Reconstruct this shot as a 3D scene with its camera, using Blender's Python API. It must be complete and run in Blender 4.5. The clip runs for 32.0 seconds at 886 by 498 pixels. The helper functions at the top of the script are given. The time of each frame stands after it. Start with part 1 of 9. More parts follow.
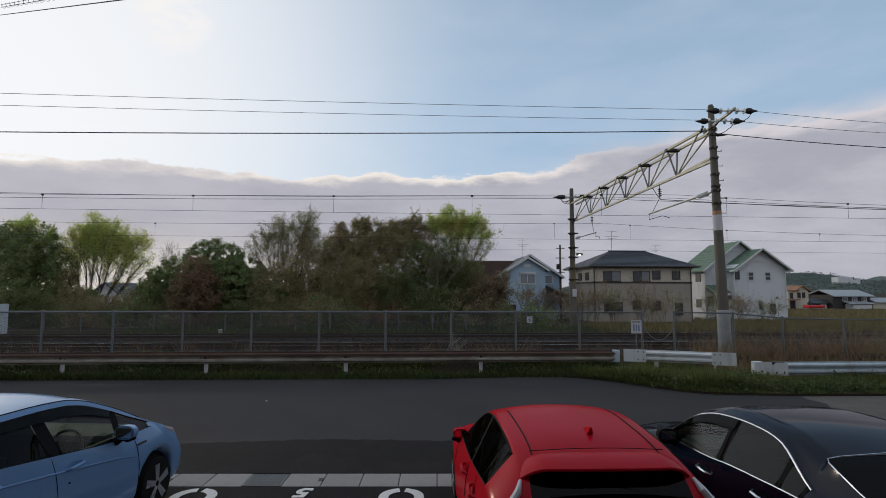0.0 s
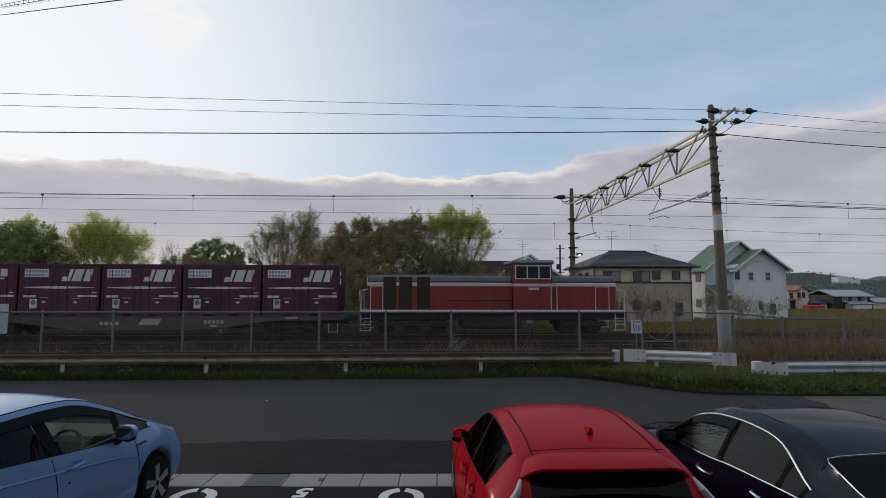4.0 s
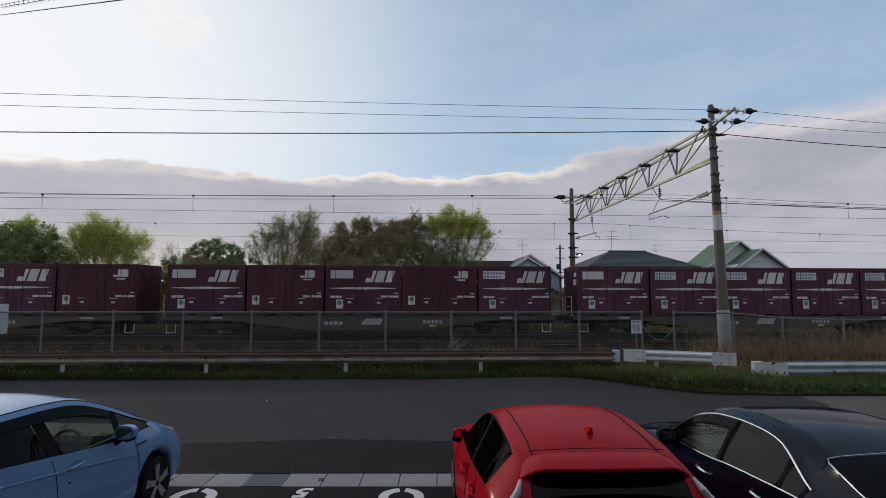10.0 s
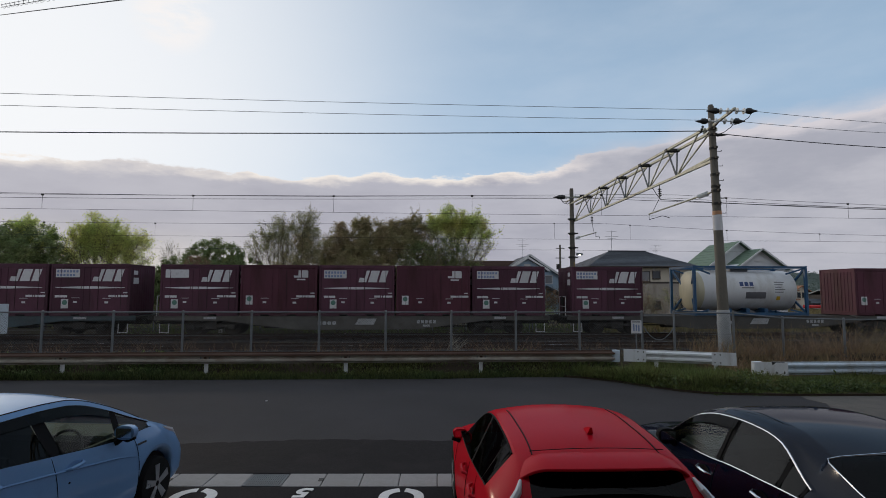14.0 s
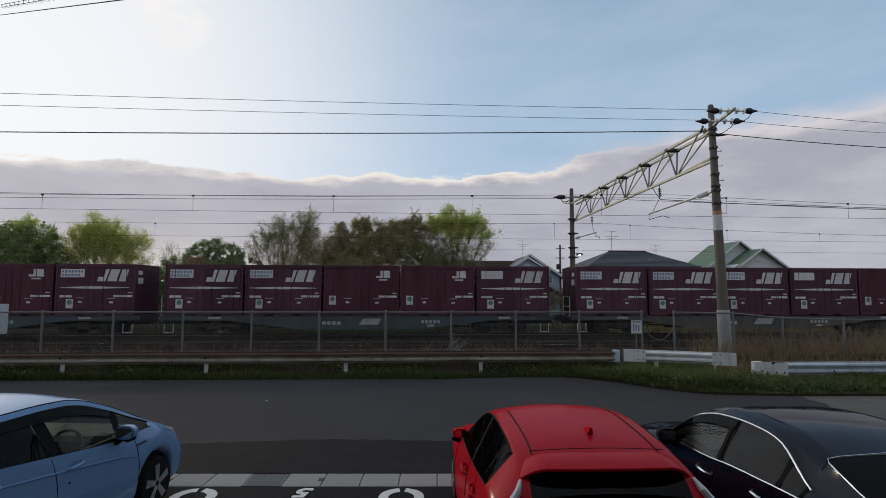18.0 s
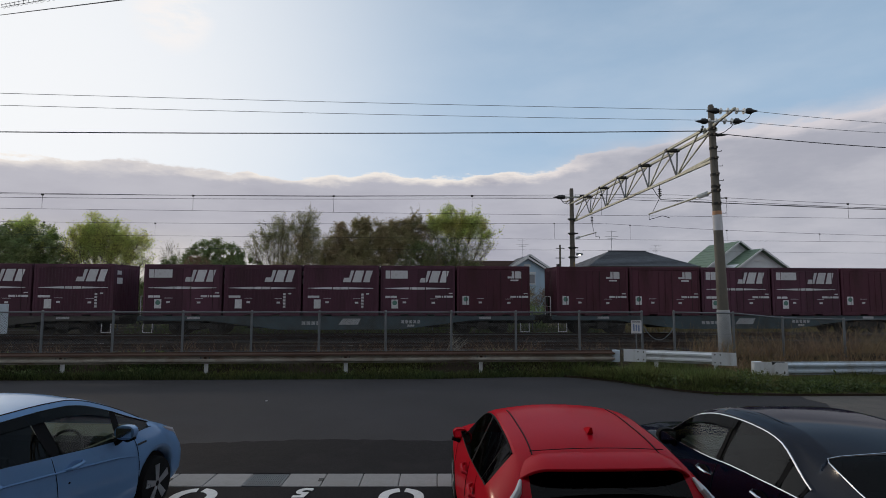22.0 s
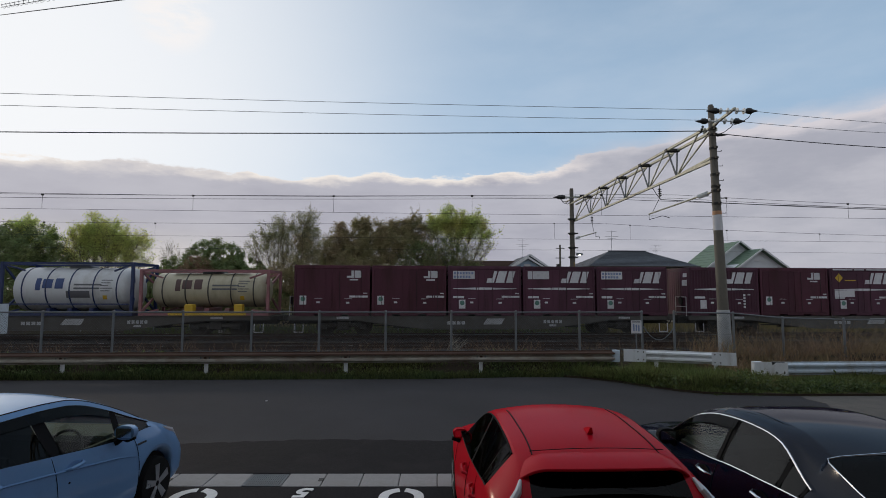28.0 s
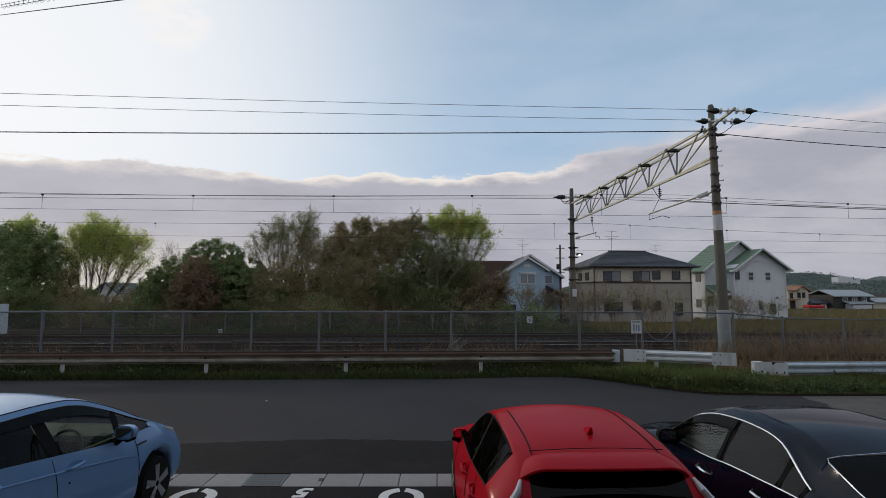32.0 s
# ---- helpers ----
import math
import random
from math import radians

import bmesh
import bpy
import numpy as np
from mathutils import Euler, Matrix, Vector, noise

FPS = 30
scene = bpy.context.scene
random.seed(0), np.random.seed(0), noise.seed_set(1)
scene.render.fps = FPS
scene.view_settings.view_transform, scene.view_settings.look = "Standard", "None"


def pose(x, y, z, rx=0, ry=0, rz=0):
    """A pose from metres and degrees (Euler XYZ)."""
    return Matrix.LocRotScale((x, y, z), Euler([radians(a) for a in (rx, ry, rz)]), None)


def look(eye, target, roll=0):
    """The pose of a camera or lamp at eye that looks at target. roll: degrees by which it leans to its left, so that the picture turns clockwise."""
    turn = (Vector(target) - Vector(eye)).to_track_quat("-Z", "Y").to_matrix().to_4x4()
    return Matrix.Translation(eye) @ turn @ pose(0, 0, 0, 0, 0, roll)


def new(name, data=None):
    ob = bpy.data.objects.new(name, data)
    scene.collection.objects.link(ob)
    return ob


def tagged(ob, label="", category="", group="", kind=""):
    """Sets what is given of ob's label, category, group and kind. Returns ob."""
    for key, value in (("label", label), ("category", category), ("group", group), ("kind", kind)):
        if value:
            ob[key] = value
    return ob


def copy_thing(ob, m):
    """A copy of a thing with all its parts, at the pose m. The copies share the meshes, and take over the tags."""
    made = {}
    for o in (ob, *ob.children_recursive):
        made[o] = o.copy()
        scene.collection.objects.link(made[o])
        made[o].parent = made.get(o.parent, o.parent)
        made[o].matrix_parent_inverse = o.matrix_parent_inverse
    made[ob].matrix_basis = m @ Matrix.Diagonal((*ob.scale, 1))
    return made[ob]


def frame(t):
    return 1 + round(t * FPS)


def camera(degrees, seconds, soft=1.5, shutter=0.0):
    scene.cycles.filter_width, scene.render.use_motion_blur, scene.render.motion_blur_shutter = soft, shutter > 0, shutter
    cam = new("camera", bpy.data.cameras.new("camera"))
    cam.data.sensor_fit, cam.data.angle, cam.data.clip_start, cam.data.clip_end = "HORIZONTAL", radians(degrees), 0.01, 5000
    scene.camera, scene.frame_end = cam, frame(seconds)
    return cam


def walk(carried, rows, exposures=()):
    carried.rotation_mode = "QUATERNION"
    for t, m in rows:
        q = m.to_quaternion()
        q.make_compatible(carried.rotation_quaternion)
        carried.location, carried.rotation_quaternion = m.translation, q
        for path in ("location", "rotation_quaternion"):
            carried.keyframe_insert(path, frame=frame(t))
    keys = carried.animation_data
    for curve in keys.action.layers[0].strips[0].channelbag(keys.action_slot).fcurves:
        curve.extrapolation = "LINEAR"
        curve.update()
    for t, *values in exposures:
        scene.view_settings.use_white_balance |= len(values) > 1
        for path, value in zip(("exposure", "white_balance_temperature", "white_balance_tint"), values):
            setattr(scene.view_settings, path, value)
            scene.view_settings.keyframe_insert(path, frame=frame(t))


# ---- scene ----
CLIP = 32.0
EYE = 2.5            # camera height over the road
cam = camera(79.8, CLIP, soft=0.9)
STAND = pose(0, 0, EYE, 94.5, 0, -3.64) @ pose(0, 0, 0, 0, 0, 0.15)
walk(cam, [(0, STAND), (CLIP, STAND)], exposures=[(0, 0.0), (CLIP, 0.0)])

# ---- sky and sun ----
SUN_AZ, SUN_EL = -40.0, 13.0
WISP = (-0.372, 0.821, 0.433)     # direction of a small cloud


def sky():
    world = bpy.data.worlds.new("evening_sky")
    scene.world = world
    world.use_nodes = True
    nt = world.node_tree
    nt.nodes.clear()
    N, L = nt.nodes.new, nt.links.new

    def math_node(op, a, b=None, c=None):
        n = N("ShaderNodeMath")
        n.operation = op
        for k, v in enumerate((a, b, c)):
            if v is None:
                continue
            if isinstance(v, (int, float)):
                n.inputs[k].default_value = v
            else:
                L(v, n.inputs[k])
        return n.outputs[0]

    def smooth(v, a, b, lo=0.0, hi=1.0):
        n = N("ShaderNodeMapRange")
        n.interpolation_type = "SMOOTHSTEP"
        L(v, n.inputs[0])
        for k, q in enumerate((a, b, lo, hi)):
            n.inputs[k + 1].default_value = q
        return n.outputs[0]

    def mix(f, a, b):
        n = N("ShaderNodeMix")
        n.data_type = "RGBA"
        L(f, n.inputs[0])
        for k, v in ((6, a), (7, b)):
            if isinstance(v, tuple):
                n.inputs[k].default_value = (*v, 1)
            else:
                L(v, n.inputs[k])
        return n.outputs[2]

    def fog(vec, scale, detail, rough=0.55):
        n = N("ShaderNodeTexNoise")
        L(vec, n.inputs["Vector"])
        n.inputs["Scale"].default_value = scale
        n.inputs["Detail"].default_value = detail
        n.inputs["Roughness"].default_value = rough
        return n.outputs["Fac"]

    tex = N("ShaderNodeTexSky")
    tex.sky_type = "NISHITA"
    tex.sun_disc = False
    tex.sun_elevation = radians(SUN_EL)
    tex.sun_rotation = radians(SUN_AZ)
    tex.air_density, tex.dust_density, tex.ozone_density = 1.0, 1.2, 2.0
    coord = N("ShaderNodeTexCoord").outputs["Generated"]
    sep = N("ShaderNodeSeparateXYZ")
    L(coord, sep.inputs[0])
    gx, gy, gz = sep.outputs
    stretch = N("ShaderNodeMapping")
    L(coord, stretch.inputs[0])
    stretch.inputs["Scale"].default_value = (1, 1, 3.2)
    base = N("ShaderNodeMix")
    base.data_type, base.blend_type = "RGBA", "MULTIPLY"
    base.inputs[0].default_value = 1.0
    L(tex.outputs[0], base.inputs[6])
    base.inputs[7].default_value = (0.085, 0.085, 0.085, 1)
    # thin high haze, thickest round the veiled sun
    d = N("ShaderNodeVectorMath")
    d.operation = "DOT_PRODUCT"
    L(coord, d.inputs[0])
    d.inputs[1].default_value = (math.sin(radians(SUN_AZ)) * 0.95, math.cos(radians(SUN_AZ)) * 0.95, 0.31)
    glow = math_node("POWER", smooth(d.outputs["Value"], 0.30, 1.06, 0.0, 1.0), 4.2)
    wisps = smooth(fog(stretch.outputs[0], 2.6, 7), 0.35, 0.8, 0.0, 0.22)
    air = mix(smooth(gz, 0.05, 0.9, 0.85, 0.45), base.outputs[2], (0.40, 0.565, 0.765))
    air = mix(smooth(gy, -0.5, 0.25, 0.75, 0.0), air, (0.50, 0.52, 0.54))
    air = mix(smooth(gz, 0.45, 0.85, 0.0, 0.8), air, (0.45, 0.50, 0.575))
    air = mix(wisps, air, (0.78, 0.82, 0.88))
    air = mix(glow, air, (0.93, 0.94, 0.96))
    # the bank of cloud over the horizon, its edge lit from behind
    thr = math_node("ADD", math_node("MULTIPLY_ADD", gx, 0.030, 0.212), smooth(gx, 0.24, 0.44, 0.0, 0.028))
    puff = N("ShaderNodeTexVoronoi")
    puff.feature = "SMOOTH_F1"
    L(stretch.outputs[0], puff.inputs["Vector"])
    puff.inputs["Scale"].default_value = 17.0
    puff.inputs["Smoothness"].default_value = 0.35
    bulge = math_node("MULTIPLY_ADD", puff.outputs["Distance"], -0.012, 0.010)
    rag = math_node("MULTIPLY_ADD", fog(stretch.outputs[0], 6.0, 10, 0.62), 0.070, -0.036)
    depth = math_node("SUBTRACT", math_node("ADD", math_node("ADD", thr, rag), bulge), gz)
    soft = smooth(gx, 0.15, 0.5, 0.0, 0.75)
    body = smooth(depth, -0.001, 0.005)
    veil = smooth(depth, -0.035, 0.025)
    m = N("ShaderNodeMix")
    L(soft, m.inputs[0])
    L(body, m.inputs[2])
    L(veil, m.inputs[3])
    cover = m.outputs[0]
    lumps = fog(stretch.outputs[0], 4.5, 8, 0.6)
    grey = mix(smooth(lumps, 0.3, 0.72), (0.36, 0.36, 0.43), (0.47, 0.47, 0.535))
    grey = mix(smooth(gz, 0.0, 0.10, 0.55, 0.0), grey, (0.41, 0.41, 0.47))
    grey = mix(smooth(gx, 0.10, 0.45, 0.0, 0.55), grey, mix(smooth(lumps, 0.35, 0.65), (0.41, 0.425, 0.485), (0.53, 0.53, 0.58)))
    grey = mix(smooth(gx, -0.45, 0.15, 0.35, 0.0), grey, (0.60, 0.58, 0.61))
    west = math_node("MULTIPLY", smooth(gx, -0.55, 0.1, 1.0, 0.0), smooth(gz, 0.02, 0.13, 0.75, 0.0))
    grey = mix(west, grey, (0.74, 0.68, 0.60))
    edge = math_node("MULTIPLY", smooth(depth, 0.0, 0.022, 1.0, 0.0), smooth(fog(stretch.outputs[0], 5.0, 4), 0.34, 0.56, 0.5, 1.0))
    cloud = mix(edge, grey, mix(smooth(gx, 0.1, 0.45), (0.93, 0.86, 0.79), (0.76, 0.68, 0.68)))
    col = mix(cover, air, cloud)
    # one small torn cloud high up
    w = N("ShaderNodeVectorMath")
    w.operation = "DOT_PRODUCT"
    L(coord, w.inputs[0])
    w.inputs[1].default_value = WISP
    scrap = math_node("MULTIPLY", smooth(w.outputs["Value"], 0.9975, 0.9998), smooth(fog(stretch.outputs[0], 11.0, 9, 0.6), 0.36, 0.60, 0.0, 1.0))
    col = mix(scrap, col, (0.93, 0.90, 0.89))
    col = mix(smooth(gz, -0.05, 0.0, 1.0, 0.0), col, (0.10, 0.10, 0.09))
    bg = N("ShaderNodeBackground")
    L(col, bg.inputs[0])
    bg.inputs[1].default_value = 1.0
    out = N("ShaderNodeOutputWorld")
    L(bg.outputs[0], out.inputs[0])


sky()
sun = new("sun", bpy.data.lights.new("sun", "SUN"))
sun.data.energy, sun.data.angle, sun.data.color = 0.7, radians(5), (1.0, 0.82, 0.62)
az, el = radians(SUN_AZ), radians(SUN_EL)
sun.matrix_world = look((math.sin(az) * math.cos(el) * 90, math.cos(az) * math.cos(el) * 90, math.sin(el) * 90), (0, 0, 0))


# ---- materials ----
def mat(name, col, rough=0.6, metal=0.0, var=0.25, scale=2.0, bump=0.15, fine=60.0, rnd=0.0, stain=None, amount=0.4, sscale=1.2,
        streak=1.0, coat=0.0, spec=0.5, island=0.0):
    """A weathered surface: broad and fine variation, stains with their own shape, relief."""
    m = bpy.data.materials.new(name)
    m.use_nodes = True
    nt = m.node_tree
    bs = nt.nodes["Principled BSDF"]
    N, L = nt.nodes.new, nt.links.new
    tc = N("ShaderNodeTexCoord")
    n1 = N("ShaderNodeTexNoise")
    n1.inputs["Scale"].default_value = scale
    n1.inputs["Detail"].default_value = 6
    L(tc.outputs["Object"], n1.inputs["Vector"])
    n2 = N("ShaderNodeTexNoise")
    n2.inputs["Scale"].default_value = fine
    n2.inputs["Detail"].default_value = 3
    L(tc.outputs["Object"], n2.inputs["Vector"])
    add = N("ShaderNodeMath")
    add.operation = "MULTIPLY_ADD"
    L(n2.outputs["Fac"], add.inputs[0])
    add.inputs[1].default_value = 0.5
    L(n1.outputs["Fac"], add.inputs[2])
    mr = N("ShaderNodeMapRange")
    L(add.outputs[0], mr.inputs[0])
    for k, v in enumerate((0.45, 1.05, 1 - var, 1 + var)):
        mr.inputs[k + 1].default_value = v
    value = mr.outputs[0]
    for amount_r, node, socket in ((rnd, "ShaderNodeObjectInfo", "Random"), (island, "ShaderNodeNewGeometry", "Random Per Island")):
        if amount_r:
            oi = N(node)
            r = N("ShaderNodeMapRange")
            L(oi.outputs[socket], r.inputs[0])
            r.inputs[3].default_value, r.inputs[4].default_value = 1 - amount_r, 1 + amount_r
            mu = N("ShaderNodeMath")
            mu.operation = "MULTIPLY"
            L(value, mu.inputs[0])
            L(r.outputs[0], mu.inputs[1])
            value = mu.outputs[0]
    hs = N("ShaderNodeHueSaturation")
    hs.inputs["Color"].default_value = (*col, 1)
    L(value, hs.inputs["Value"])
    out = hs.outputs[0]
    if stain:
        mp = N("ShaderNodeMapping")
        L(tc.outputs["Object"], mp.inputs[0])
        mp.inputs["Scale"].default_value = (1, 1, 1 / streak)
        n3 = N("ShaderNodeTexNoise")
        n3.inputs["Scale"].default_value = sscale
        n3.inputs["Detail"].default_value = 8
        n3.inputs["Roughness"].default_value = 0.65
        L(mp.outputs[0], n3.inputs["Vector"])
        r3 = N("ShaderNodeMapRange")
        L(n3.outputs["Fac"], r3.inputs[0])
        for k, v in enumerate((0.62 - amount * 0.35, 0.82 - amount * 0.2, 0, 0.9)):
            r3.inputs[k + 1].default_value = v
        mx = N("ShaderNodeMix")
        mx.data_type = "RGBA"
        L(r3.outputs[0], mx.inputs[0])
        L(out, mx.inputs[6])
        mx.inputs[7].default_value = (*stain, 1)
        out = mx.outputs[2]
    L(out, bs.inputs["Base Color"])
    rr = N("ShaderNodeMapRange")
    L(n1.outputs["Fac"], rr.inputs[0])
    for k, v in enumerate((0.3, 0.7, max(0.02, rough * 0.85), min(1, rough * 1.15))):
        rr.inputs[k + 1].default_value = v
    L(rr.outputs[0], bs.inputs["Roughness"])
    bs.inputs["Metallic"].default_value = metal
    bs.inputs["Specular IOR Level"].default_value = spec
    bs.inputs["Coat Weight"].default_value = coat
    if bump:
        b = N("ShaderNodeBump")
        b.inputs["Strength"].default_value = bump
        b.inputs["Distance"].default_value = 0.02
        L(add.outputs[0], b.inputs["Height"])
        L(b.outputs[0], bs.inputs["Normal"])
    return m


def glass_mat(name, tint, rough=0.02, gloss=1.0):
    """Thin tinted glass: clear but for its tint, with the gloss that grows towards grazing."""
    m = bpy.data.materials.new(name)
    m.use_nodes = True
    nt = m.node_tree
    nt.nodes.clear()
    tr, gl = nt.nodes.new("ShaderNodeBsdfTransparent"), nt.nodes.new("ShaderNodeBsdfGlossy")
    lw, pw, ma, mx, out = nt.nodes.new("ShaderNodeLayerWeight"), nt.nodes.new("ShaderNodeMath"), nt.nodes.new("ShaderNodeMath"), nt.nodes.new("ShaderNodeMixShader"), nt.nodes.new("ShaderNodeOutputMaterial")
    tr.inputs[0].default_value = (*tint, 1)
    gl.inputs["Roughness"].default_value = rough
    gl.inputs["Color"].default_value = (gloss, gloss, gloss, 1)
    pw.operation, ma.operation = "POWER", "MULTIPLY_ADD"
    nt.links.new(lw.outputs["Facing"], pw.inputs[0])
    pw.inputs[1].default_value = 5.0
    nt.links.new(pw.outputs[0], ma.inputs[0])
    ma.inputs[1].default_value, ma.inputs[2].default_value = 0.6, 0.04
    nt.links.new(ma.outputs[0], mx.inputs[0])
    nt.links.new(tr.outputs[0], mx.inputs[1])
    nt.links.new(gl.outputs[0], mx.inputs[2])
    nt.links.new(mx.outputs[0], out.inputs[0])
    return m


def glow_mat(name, col, power):
    m = bpy.data.materials.new(name)
    m.use_nodes = True
    bs = m.node_tree.nodes["Principled BSDF"]
    bs.inputs["Base Color"].default_value = (*col, 1)
    bs.inputs["Emission Color"].default_value = (*col, 1)
    bs.inputs["Emission Strength"].default_value = power
    return m


